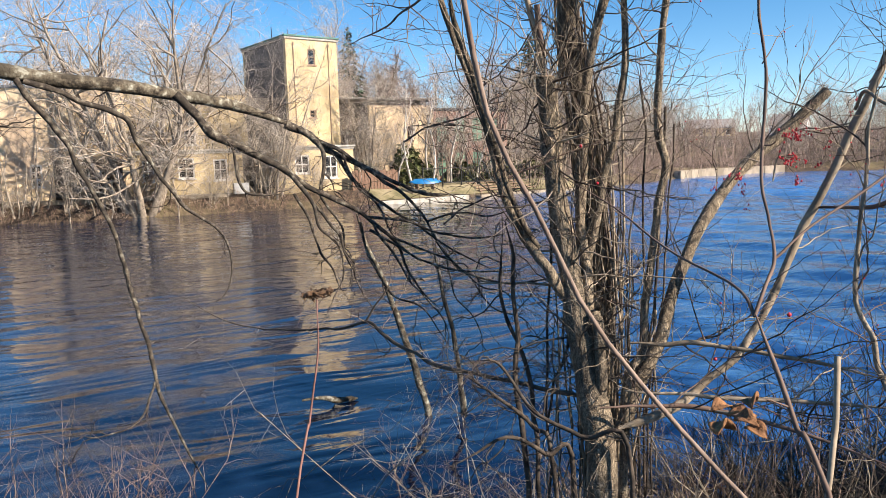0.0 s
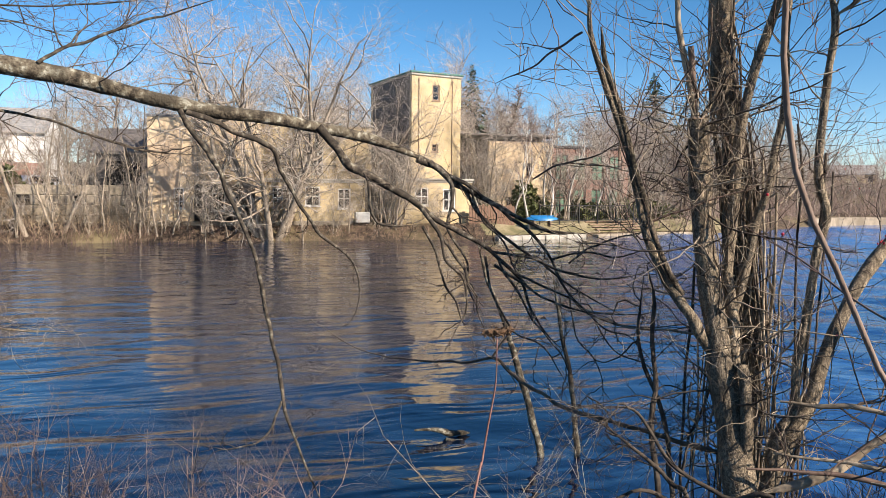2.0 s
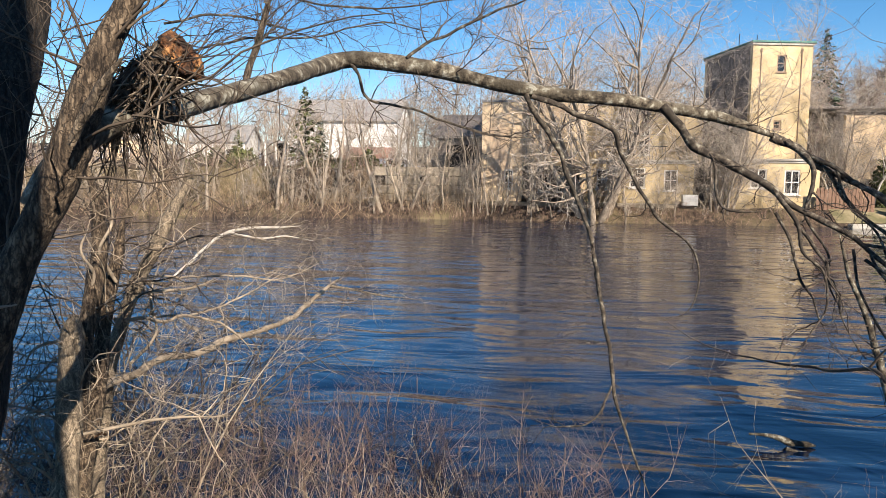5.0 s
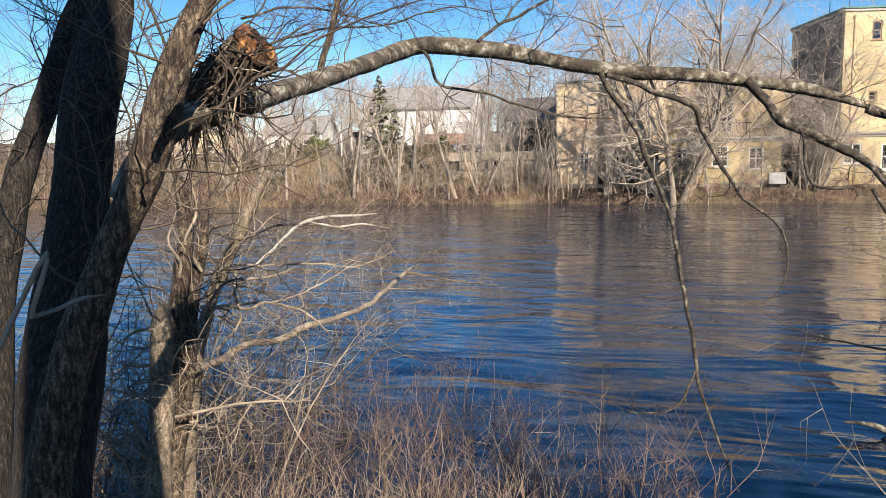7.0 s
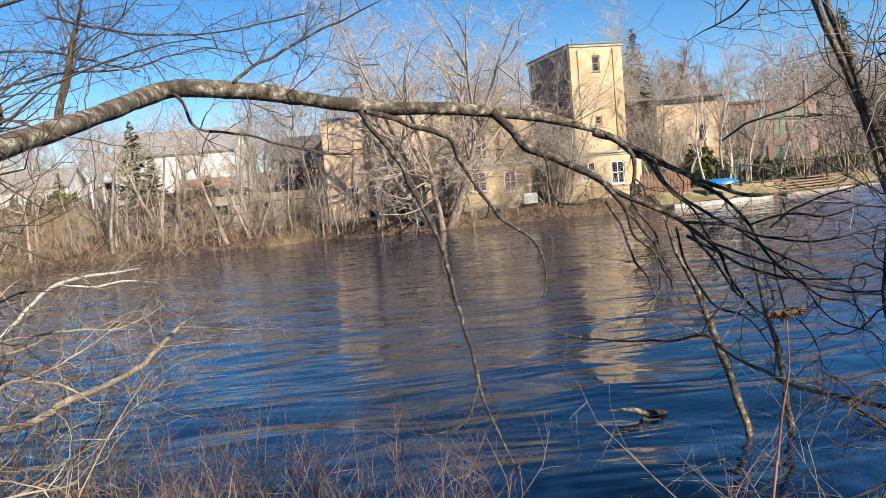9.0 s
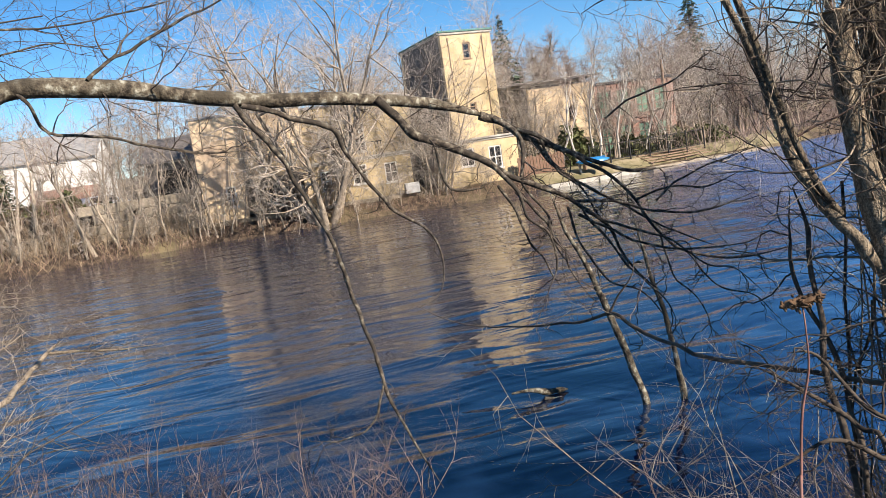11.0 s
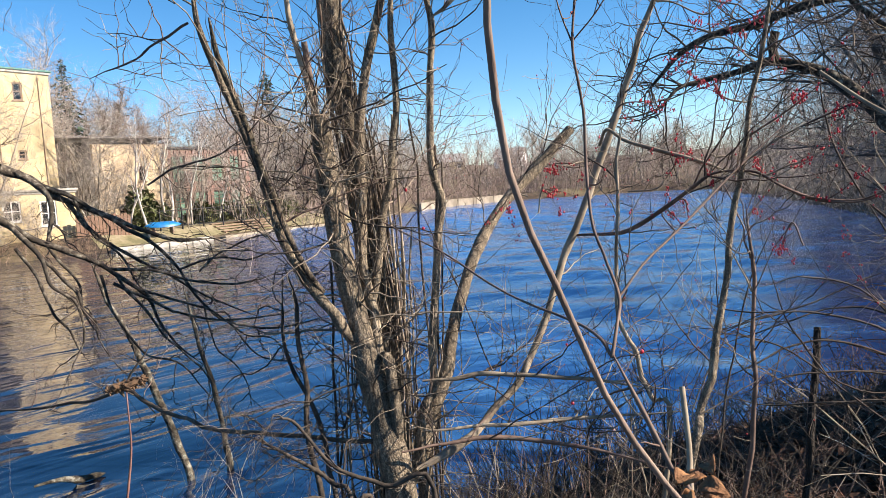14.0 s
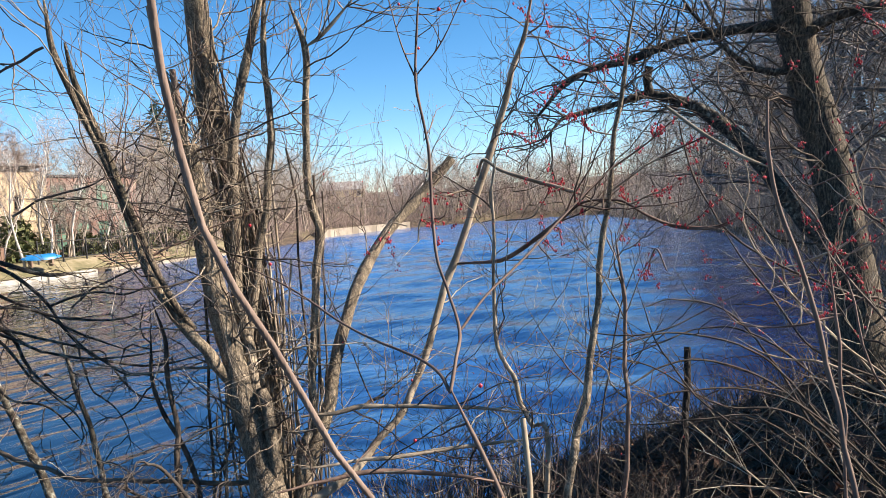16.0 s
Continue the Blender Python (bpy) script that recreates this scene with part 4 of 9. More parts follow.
def make_left_tree():
    t = thing("riverside_tree", "grey-barked leaning tree with a long lichened limb", "tree", (0, 0, 0))
    rng = np.random.default_rng(11)
    twigs, fine, dark = [], [], []
    spine = [(-2.049, 2.588, 3.362, 0.0777), (-2.056, 2.563, 3.188, 0.0845), (-2.05, 2.473, 3.005, 0.098), (-2.04, 2.376, 2.789, 0.1017), (-2.039, 2.316, 2.541, 0.1069), (-2.027, 2.237, 2.28, 0.1157), (-2.03, 2.145, 1.907, 0.1296), (-1.992, 2.008, 1.509, 0.1328), (-1.903, 1.841, 1.13, 0.1445), (-1.824, 1.695, 0.654, 0.1517), (-1.779, 1.611, 0.177, 0.1589), (-1.768, 1.59, -0.3, 0.1661)]
    limb_mesh("trunk", spine, DARK_BARK, t, 16, 6, 0.1, 2)
    spine = [(-2.45, 2.955, 3.479, 0.0485), (-2.516, 2.841, 3.171, 0.0523), (-2.552, 2.716, 2.871, 0.0574), (-2.583, 2.557, 2.516, 0.0593), (-2.553, 2.399, 2.139, 0.0661), (-2.388, 2.114, 1.337, 0.067), (-2.313, 1.986, 0.825, 0.0704), (-2.271, 1.913, 0.312, 0.0737), (-2.26, 1.895, -0.2, 0.0771)]
    limb_mesh("trunk", spine, DARK_BARK, t, 14, 6, 0.1, 3)
    sprout(rng, flow_line(spine)[::-1] if spine[0][2] > spine[-1][2] else flow_line(spine), 24, 0.85, 0.006, 3, 0.6, 0.2, 0.18, 0.0, 6, 0.45, fine)
    spine = [(-1.74, 1.60, -0.3, 0.085), (-1.73, 1.60, 0.3, 0.080), (-1.71, 1.61, 1.0, 0.073), (-1.665, 1.62, 1.5, 0.066), (-1.604, 1.64, 1.848, 0.062), (-1.543, 1.66, 2.053, 0.058), (-1.479, 1.685, 2.224, 0.054), (-1.415, 1.71, 2.385, 0.050), (-1.338, 1.73, 2.54, 0.0504), (-1.285, 1.733, 2.658, 0.0499), (-1.23, 1.738, 2.802, 0.0437), (-1.18, 1.754, 2.93, 0.0378), (-1.129, 1.786, 3.046, 0.0325), (-1.074, 1.819, 3.176, 0.0099)]
    limb_mesh("trunk", spine, MID_BARK, t, 14, 6, 0.1, 4)
    sprout(rng, flow_line(spine)[::-1] if spine[0][2] > spine[-1][2] else flow_line(spine), 24, 0.85, 0.006, 3, 0.6, 0.2, 0.18, 0.0, 6, 0.45, fine)
    spine = [(-1.394, 1.74, 2.502, 0.043), (-1.346, 1.781, 2.621, 0.0465), (-1.339, 1.908, 2.71, 0.0441), (-1.349, 2.136, 2.777, 0.0433), (-1.367, 2.526, 2.847, 0.0412), (-1.409, 3.108, 2.961, 0.0426), (-1.443, 3.836, 3.121, 0.048), (-1.466, 4.5, 3.273, 0.0561), (-1.262, 4.557, 3.295, 0.0532), (-0.941, 4.587, 3.254, 0.0516), (-0.561, 4.707, 3.184, 0.0473), (-0.169, 4.794, 3.109, 0.0456), (0.298, 4.89, 3.073, 0.0399), (0.603, 5.005, 3.035, 0.0382), (1.038, 5.253, 2.978, 0.0353), (1.464, 5.487, 2.857, 0.0119)]
    limb_mesh("limb", spine, LIMB_BARK, t, 14, 6, 0.1, 5)
    sprout(rng, flow_line(spine), 24, 0.6, 0.0055, 3, 0.65, 0.2, 0.18, 0.03, 5, 0.3, twigs)
    spine = [(1.407, 5.449, 2.864, 0.0409), (1.565, 5.462, 2.795, 0.0347), (1.786, 5.451, 2.637, 0.0283), (2.055, 5.411, 2.51, 0.0218), (2.319, 5.355, 2.357, 0.0194), (2.538, 5.309, 2.286, 0.015), (2.819, 5.281, 2.277, 0.003)]
    limb_mesh("branch", slim(spine, 0.85), BRANCH_BARK, t, 8, 6, 0.13, 6)
    knobby(rng, flow_line(spine), 5, 0.6, 0.0052, 0.08, dark)
    spine = [(1.503, 5.436, 2.836, 0.0258), (1.637, 5.34, 2.686, 0.0213), (1.648, 5.285, 2.537, 0.0169), (1.597, 5.241, 2.337, 0.0127), (1.72, 5.185, 2.095, 0.0105), (1.724, 5.107, 1.892, 0.0083), (1.783, 5.006, 1.718, 0.0021)]
    limb_mesh("branch", slim(spine, 0.85), BRANCH_BARK, t, 8, 6, 0.13, 7)
    knobby(rng, flow_line(spine), 5, 0.6, 0.0052, 0.08, dark)
    spine = [(1.786, 5.451, 2.637, 0.0196), (1.976, 5.435, 2.362, 0.0154), (2.26, 5.422, 2.164, 0.0132), (2.502, 5.41, 1.984, 0.011), (2.772, 5.251, 1.778, 0.0085), (3.025, 5.086, 1.625, 0.0022)]
    limb_mesh("branch", slim(spine, 0.85), BRANCH_BARK, t, 8, 6, 0.13, 8)
    knobby(rng, flow_line(spine), 5, 0.6, 0.0052, 0.08, dark)
    spine = [(0.594, 4.923, 3.034, 0.0357), (0.71, 4.938, 2.913, 0.0343), (0.852, 4.954, 2.771, 0.0349), (1.097, 4.962, 2.624, 0.0315), (1.265, 4.974, 2.536, 0.0298), (1.415, 4.984, 2.418, 0.026), (1.623, 4.97, 2.312, 0.0221), (1.85, 4.935, 2.17, 0.018), (2.054, 4.888, 1.962, 0.0139), (2.159, 4.853, 1.679, 0.0099), (2.345, 4.715, 1.438, 0.002)]
    limb_mesh("branch", slim(spine, 0.85), BRANCH_BARK, t, 10, 6, 0.13, 9)
    knobby(rng, flow_line(spine), 5, 0.6, 0.0052, 0.08, dark)
    spine = [(1.304, 4.964, 2.517, 0.0198), (1.428, 4.872, 2.324, 0.0157), (1.467, 4.845, 2.128, 0.0118), (1.579, 4.799, 2.015, 0.0098), (1.595, 4.759, 1.782, 0.0078), (1.517, 4.754, 1.625, 0.002)]
    limb_mesh("branch", slim(spine, 0.85), BRANCH_BARK, t, 8, 6, 0.13, 10)
    knobby(rng, flow_line(spine), 5, 0.6, 0.0052, 0.08, dark)
    spine = [(1.85, 4.935, 2.17, 0.012), (2.147, 4.922, 2.123, 0.01), (2.442, 4.885, 2.003, 0.0099), (2.8, 4.805, 1.971, 0.0077), (3.146, 4.723, 2.064, 0.002)]
    limb_mesh("branch", slim(spine, 0.85), BRANCH_BARK, t, 8, 6, 0.13, 11)
    knobby(rng, flow_line(spine), 5, 0.6, 0.0052, 0.08, dark)
    spine = [(-0.273, 4.736, 3.094, 0.0221), (-0.204, 4.752, 2.956, 0.0225), (-0.1, 4.815, 2.809, 0.0214), (0.008, 4.871, 2.573, 0.0183), (0.121, 4.911, 2.309, 0.0169), (0.211, 4.926, 1.962, 0.0172), (0.279, 4.916, 1.611, 0.0172), (0.327, 4.892, 1.299, 0.0171), (0.349, 4.849, 1.152, 0.0151), (0.415, 4.828, 0.938, 0.0112), (0.511, 4.782, 0.692, 0.0093), (0.601, 4.683, 0.481, 0.0025)]
    limb_mesh("branch", slim(spine, 0.78), BRANCH_BARK, t, 8, 6, 0.13, 12)
    knobby(rng, flow_line(spine), 8, 0.32, 0.0036, 0.06, dark)
    spine = [(0.334, 4.861, 1.189, 0.0113), (0.279, 4.82, 1.045, 0.0093), (0.165, 4.789, 0.942, 0.0073), (-0.004, 4.78, 0.912, 0.0072), (-0.134, 4.785, 0.935, 0.0016)]
    limb_mesh("branch", slim(spine, 0.78), BRANCH_BARK, t, 8, 6, 0.13, 13)
    knobby(rng, flow_line(spine), 8, 0.32, 0.0036, 0.06, dark)
    spine = [(-0.238, 4.739, 3.085, 0.0222), (-0.029, 4.803, 3.017, 0.023), (0.191, 4.859, 2.93, 0.0219), (0.298, 4.908, 2.861, 0.0205), (0.348, 4.961, 2.713, 0.0171), (0.461, 5.003, 2.522, 0.0155), (0.593, 5.034, 2.326, 0.0158), (0.758, 5.053, 2.178, 0.012), (0.865, 5.077, 2.063, 0.0101), (0.893, 5.047, 1.863, 0.0081), (0.824, 5.028, 1.683, 0.006), (0.684, 5.036, 1.622, 0.0014)]
    limb_mesh("branch", slim(spine, 0.78), BRANCH_BARK, t, 8, 6, 0.13, 14)
    knobby(rng, flow_line(spine), 8, 0.32, 0.0036, 0.06, dark)
    spine = [(-1.36, 4.53, 3.27, 0.015), (-1.30, 4.50, 3.20, 0.013), (-1.293, 4.703, 3.062, 0.0119), (-1.083, 5.067, 3.034, 0.0112), (-0.826, 5.427, 2.94, 0.0122), (-0.556, 5.665, 2.883, 0.0107), (-0.214, 5.89, 2.865, 0.0024)]
    limb_mesh("branch", slim(spine, 0.78), BRANCH_BARK, t, 8, 6, 0.13, 15)
    sprout(rng, flow_line(spine), 12, 0.6, 0.006, 3, 0.6, 0.12, 0.2, 0.0, 4, 0.2, twigs)
    spine = [(-1.003, 4.537, 3.302, 0.0147), (-0.911, 4.594, 3.391, 0.0132), (-0.746, 4.66, 3.475, 0.0117), (-0.536, 4.67, 3.568, 0.0101), (-0.254, 4.671, 3.676, 0.0067), (0.026, 4.652, 3.779, 0.0017)]
    limb_mesh("branch", slim(spine, 0.78), BRANCH_BARK, t, 8, 6, 0.13, 16)
    sprout(rng, flow_line(spine), 12, 0.6, 0.006, 3, 0.6, 0.12, 0.2, 0.0, 4, 0.2, twigs)
    spine = [(-2.372, 5.09, 3.135, 0.0278), (-2.275, 5.104, 3.374, 0.0254), (-2.171, 5.101, 3.646, 0.0229), (-2.058, 5.077, 3.945, 0.0065)]
    limb_mesh("limb", spine, BARK, t, 8, 6, 0.1, 17)
    sprout(rng, flow_line(spine)[::-1] if spine[0][2] > spine[-1][2] else flow_line(spine), 24, 0.85, 0.006, 3, 0.6, 0.2, 0.18, 0.0, 6, 0.45, fine)
    spine = [(-1.212, 1.637, 2.666, 0.0102), (-1.173, 1.637, 2.736, 0.0126), (-1.134, 1.646, 2.804, 0.0125), (-1.077, 1.651, 2.871, 0.0035)]
    limb_mesh("limb", spine, BARK, t, 8, 6, 0.1, 18)
    spine = [(-1.335, 1.917, 2.718, 0.0298), (-1.379, 2.127, 2.745, 0.0348), (-1.409, 2.343, 2.784, 0.0365), (-1.398, 2.52, 2.818, 0.0353)]
    limb_mesh("limb", spine, BARK, t, 12, 6, 0.1, 19)
    spine = [(-1.968, 2.302, 2.376, 0.0238), (-2.102, 2.317, 2.385, 0.0092), (-2.25, 2.318, 2.417, 0.0013)]
    limb_mesh("limb", spine, DARK_BARK, t, 8, 6, 0.1, 20)
    spine = [(1.473, 5.443, 2.848, 0.0224), (1.825, 5.386, 2.63, 0.0207), (2.108, 5.336, 2.439, 0.0189), (2.289, 5.311, 2.301, 0.0172), (2.447, 5.224, 2.08, 0.0152), (2.566, 5.134, 1.811, 0.0133), (2.713, 5.032, 1.652, 0.0114), (3.017, 4.845, 1.581, 0.0093), (3.406, 4.602, 1.657, 0.002)]
    limb_mesh("branch", slim(spine, 0.78), BRANCH_BARK, t, 8, 6, 0.13, 21)
    knobby(rng, flow_line(spine), 4, 0.42, 0.0044, 0.03, dark)
    spine = [(1.861, 4.922, 2.077, 0.0144), (1.95, 4.881, 2.016, 0.0127), (2.229, 4.793, 1.832, 0.0109), (2.503, 4.702, 1.747, 0.0092), (2.816, 4.525, 1.744, 0.0058), (3.007, 4.418, 1.827, 0.0015)]
    limb_mesh("branch", slim(spine, 0.78), BRANCH_BARK, t, 8, 6, 0.13, 22)
    knobby(rng, flow_line(spine), 4, 0.42, 0.0044, 0.03, dark)
    spine = [(1.338, 5.002, 2.36, 0.0145), (1.449, 4.956, 2.138, 0.0128), (1.479, 4.93, 1.978, 0.0112), (1.555, 4.885, 1.822, 0.0095), (1.612, 4.839, 1.668, 0.0063), (1.704, 4.821, 1.735, 0.0017)]
    limb_mesh("branch", slim(spine, 0.78), BRANCH_BARK, t, 8, 6, 0.13, 23)
    knobby(rng, flow_line(spine), 4, 0.42, 0.0044, 0.03, dark)
    spine = [(1.461, 5.017, 2.295, 0.0146), (1.632, 4.947, 2.074, 0.0145), (1.662, 4.922, 1.947, 0.0128), (1.722, 4.889, 1.853, 0.0112), (1.724, 4.867, 1.726, 0.0079), (1.818, 4.79, 1.512, 0.0016)]
    limb_mesh("branch", slim(spine, 0.78), BRANCH_BARK, t, 8, 6, 0.13, 24)
    knobby(rng, flow_line(spine), 4, 0.42, 0.0044, 0.03, dark)
    spine = [(1.801, 4.95, 2.139, 0.0129), (1.845, 4.903, 1.883, 0.0112), (1.972, 4.806, 1.604, 0.0094), (2.168, 4.698, 1.494, 0.0077), (2.316, 4.551, 1.207, 0.0015)]
    limb_mesh("branch", slim(spine, 0.78), BRANCH_BARK, t, 8, 6, 0.13, 25)
    knobby(rng, flow_line(spine), 4, 0.42, 0.0044, 0.03, dark)
    spine = [(1.891, 4.914, 2.111, 0.0128), (2.036, 4.821, 1.829, 0.011), (2.119, 4.759, 1.676, 0.0093), (2.277, 4.635, 1.442, 0.0075), (2.322, 4.573, 1.293, 0.0016)]
    limb_mesh("branch", slim(spine, 0.78), BRANCH_BARK, t, 8, 6, 0.13, 26)
    knobby(rng, flow_line(spine), 4, 0.42, 0.0044, 0.03, dark)
    spine = [(2.01, 4.858, 2.019, 0.0126), (2.238, 4.745, 1.904, 0.0108), (2.424, 4.697, 1.814, 0.0091), (2.602, 4.626, 1.631, 0.0075), (2.758, 4.527, 1.585, 0.0058), (2.893, 4.395, 1.393, 0.0015)]
    limb_mesh("branch", slim(spine, 0.78), BRANCH_BARK, t, 8, 6, 0.13, 27)
    knobby(rng, flow_line(spine), 4, 0.42, 0.0044, 0.03, dark)
    spine = [(2.482, 4.985, 2.071, 0.0097), (2.6, 4.936, 2.177, 0.0096), (2.847, 4.81, 2.288, 0.0077), (3.127, 4.641, 2.367, 0.0015)]
    limb_mesh("branch", slim(spine, 0.78), BRANCH_BARK, t, 8, 6, 0.13, 28)
    knobby(rng, flow_line(spine), 4, 0.42, 0.0044, 0.03, dark)
    spine = [(2.191, 5.035, 2.704, 0.0096), (2.362, 4.956, 2.805, 0.0094), (2.638, 4.813, 2.904, 0.0076), (2.839, 4.691, 3.03, 0.0015)]
    limb_mesh("branch", slim(spine, 0.78), BRANCH_BARK, t, 8, 6, 0.13, 29)
    knobby(rng, flow_line(spine), 4, 0.42, 0.0044, 0.03, dark)
    spine = [(0.923, 4.943, 2.706, 0.0124), (0.975, 4.931, 2.422, 0.0126), (1.083, 4.907, 2.362, 0.011), (1.21, 4.879, 2.365, 0.0022)]
    limb_mesh("branch", slim(spine, 0.78), BRANCH_BARK, t, 8, 6, 0.13, 30)
    knobby(rng, flow_line(spine), 4, 0.42, 0.0044, 0.03, dark)
    spine = [(2.447, 5.224, 2.08, 0.0119), (2.684, 5.116, 2.149, 0.0099), (2.899, 4.997, 2.118, 0.008), (3.168, 4.843, 2.218, 0.0016)]
    limb_mesh("branch", slim(spine, 0.78), BRANCH_BARK, t, 8, 6, 0.13, 31)
    knobby(rng, flow_line(spine), 4, 0.42, 0.0044, 0.03, dark)
    spine = [(2.713, 5.032, 1.652, 0.0098), (2.843, 4.907, 1.404, 0.0079), (3.04, 4.765, 1.306, 0.0061), (3.152, 4.639, 1.127, 0.0016)]
    limb_mesh("branch", slim(spine, 0.78), BRANCH_BARK, t, 8, 6, 0.13, 32)
    knobby(rng, flow_line(spine), 4, 0.42, 0.0044, 0.03, dark)
    spine = [(2.566, 5.134, 1.811, 0.01), (2.597, 5.061, 1.504, 0.0082), (2.729, 4.936, 1.27, 0.0064), (2.741, 4.846, 0.993, 0.0016)]
    limb_mesh("branch", slim(spine, 0.78), BRANCH_BARK, t, 8, 6, 0.13, 33)
    knobby(rng, flow_line(spine), 4, 0.42, 0.0044, 0.03, dark)
    spine = [(1.825, 5.386, 2.63, 0.0138), (1.901, 5.356, 2.387, 0.0121), (2.066, 5.287, 2.218, 0.0103), (2.146, 5.235, 2.004, 0.0068), (2.3, 5.143, 1.798, 0.0018)]
    limb_mesh("branch", slim(spine, 0.78), BRANCH_BARK, t, 8, 6, 0.13, 34)
    knobby(rng, flow_line(spine), 4, 0.42, 0.0044, 0.03, dark)
    spray_low = [(-2.911, 5.200, 3.447, 0.0110), (-2.410, 5.300, 3.579, 0.0091), (-1.921, 5.400, 3.599, 0.0073), (-1.441, 5.500, 3.717, 0.0054), (-1.060, 5.600, 3.651, 0.0035)]
    spray_high = [(-2.488, 5.500, 4.024, 0.0100), (-1.987, 5.600, 3.896, 0.0083), (-1.369, 5.700, 3.864, 0.0066), (-0.629, 5.800, 3.981, 0.0049)]
    spray_left = [(-2.893, 5.000, 3.641, 0.0100), (-2.526, 5.100, 3.715, 0.0083), (-2.179, 5.200, 3.661, 0.0066), (-1.810, 5.300, 3.545, 0.0049)]
    for spine in (spray_low, spray_high, spray_left):
        limb_mesh("branch", spine, BRANCH_BARK, t, 6, 6, 0.13, 35)
        sprout(rng, flow_line(spine), 20, 0.55, 0.0045, 3, 0.6, -0.02, 0.16, 0.04, 5, 0.05, twigs)
    tubes("twig_tangle", crook(twigs, 1, 0.05, 0.75), TWIG, t, 4, True, "thin dark knobby twigs", "stuff")
    tubes("twig_tangle", crook(fine, 2, 0.05, 0.75), TWIG, t, 4, True, "fine crown twigs", "stuff")
    tubes("twig_tangle", dark, DARK_TWIG, t, 5, True, "dark knobby hanging branchlets", "stuff")
    dead_leaf(t, (2.2, 4.8, 1.675), 0.045, 4)
    return t


def make_stump_clump():
    t = thing("broken_stump", "broken sunlit stump with bare stems standing in the river", "stump", (0, 0, 0))
    rng = np.random.default_rng(12)
    twigs, pale = [], []
    spine = [(-2.489, 3.345, 1.848, 0.022), (-2.488, 3.324, 1.76, 0.0574), (-2.477, 3.274, 1.56, 0.0621), (-2.448, 3.216, 1.335, 0.061), (-2.421, 3.143, 1.121, 0.0646), (-2.38, 3.041, 0.868, 0.0695), (-2.341, 2.955, 0.678, 0.0718), (-2.259, 2.777, 0.119, 0.0754), (-2.213, 2.676, -0.441, 0.079), (-2.201, 2.65, -1, 0.0826)]
    limb_mesh("trunk", spine, TAN_BARK, t, 12, 6, 0.12, 35)
    spine = [(-2.533, 3.878, 2.35, 0.0077), (-2.506, 3.75, 2.096, 0.0338), (-2.511, 3.643, 1.85, 0.039), (-2.481, 3.543, 1.612, 0.044), (-2.444, 3.412, 1.33, 0.0452), (-2.41, 3.262, 1.072, 0.0457), (-2.348, 3.084, 0.666, 0.0476), (-2.288, 2.914, 0.11, 0.05), (-2.253, 2.817, -0.445, 0.0524), (-2.245, 2.792, -1, 0.0548)]
    # shade of the left trunk is put into this stem's darker bark
    limb_mesh("stem", spine, MID_BARK, t, 8, 6, 0.12, 36)
    sprout(rng, flow_line(spine[::-1]), 30, 0.8, 0.0075, 3, 0.9, 0.05, 0.38, 0.0, 5, 0.15, twigs)
    spine = [(-2.365, 4.336, 2.534, 0.0147), (-2.43, 4.174, 2.292, 0.0442), (-2.467, 4.01, 2.061, 0.0428), (-2.506, 3.894, 1.87, 0.0418), (-2.542, 3.736, 1.56, 0.0402), (-2.473, 3.494, 1.103, 0.0376), (-2.385, 3.269, 0.559, 0.0399), (-2.325, 3.119, 0.039, 0.0419), (-2.291, 3.033, -0.48, 0.0439), (-2.283, 3.011, -1, 0.0459)]
    limb_mesh("stem", spine, TAN_BARK, t, 8, 6, 0.12, 37)
    sprout(rng, flow_line(spine[::-1]), 30, 0.8, 0.0075, 3, 0.9, 0.05, 0.38, 0.0, 5, 0.15, twigs)
    spine = [(-2.59, 3.604, 2.683, 0.009), (-2.539, 3.636, 2.43, 0.0322), (-2.496, 3.585, 2.182, 0.0438), (-2.483, 3.495, 1.942, 0.0459), (-2.495, 3.415, 1.645, 0.0451), (-2.468, 3.272, 1.189, 0.0486), (-2.37, 3.07, 0.671, 0.0474), (-2.296, 2.918, 0.114, 0.0498), (-2.254, 2.832, -0.443, 0.0521), (-2.243, 2.81, -1, 0.0545)]
    # darker bark again stands for the left trunk's shade
    limb_mesh("stem", spine, MID_BARK, t, 8, 6, 0.12, 38)
    sprout(rng, flow_line(spine[::-1]), 30, 0.8, 0.0075, 3, 0.9, 0.05, 0.38, 0.0, 5, 0.15, twigs)
    spine = [(-2.448, 3.446, 1.431, 0.0228), (-2.452, 3.754, 1.421, 0.0234), (-2.437, 4.011, 1.427, 0.0234), (-2.418, 4.368, 1.389, 0.0236), (-2.435, 4.819, 1.368, 0.0261), (-2.413, 5.604, 1.299, 0.0233), (-2.411, 6.262, 1.275, 0.0233), (-2.467, 6.898, 1.301, 0.0227), (-2.474, 7.441, 1.357, 0.0183), (-2.453, 7.878, 1.383, 0.0045)]
    limb_mesh("branch", spine, TAN_TWIG, t, 8, 6, 0.12, 39)
    sprout(rng, flow_line(spine), 26, 0.6, 0.0045, 3, 0.8, 0.08, 0.36, 0.0, 5, 0.2, twigs)
    spine = [(-2.474, 7.441, 1.357, 0.0152), (-2.197, 7.622, 1.286, 0.0124), (-1.857, 7.8, 1.197, 0.0094), (-1.568, 7.959, 1.154, 0.0022)]
    limb_mesh("branch", spine, TAN_BARK, t, 8, 6, 0.12, 40)
    sprout(rng, flow_line(spine), 26, 0.6, 0.0045, 3, 0.8, 0.08, 0.36, 0.0, 5, 0.2, twigs)
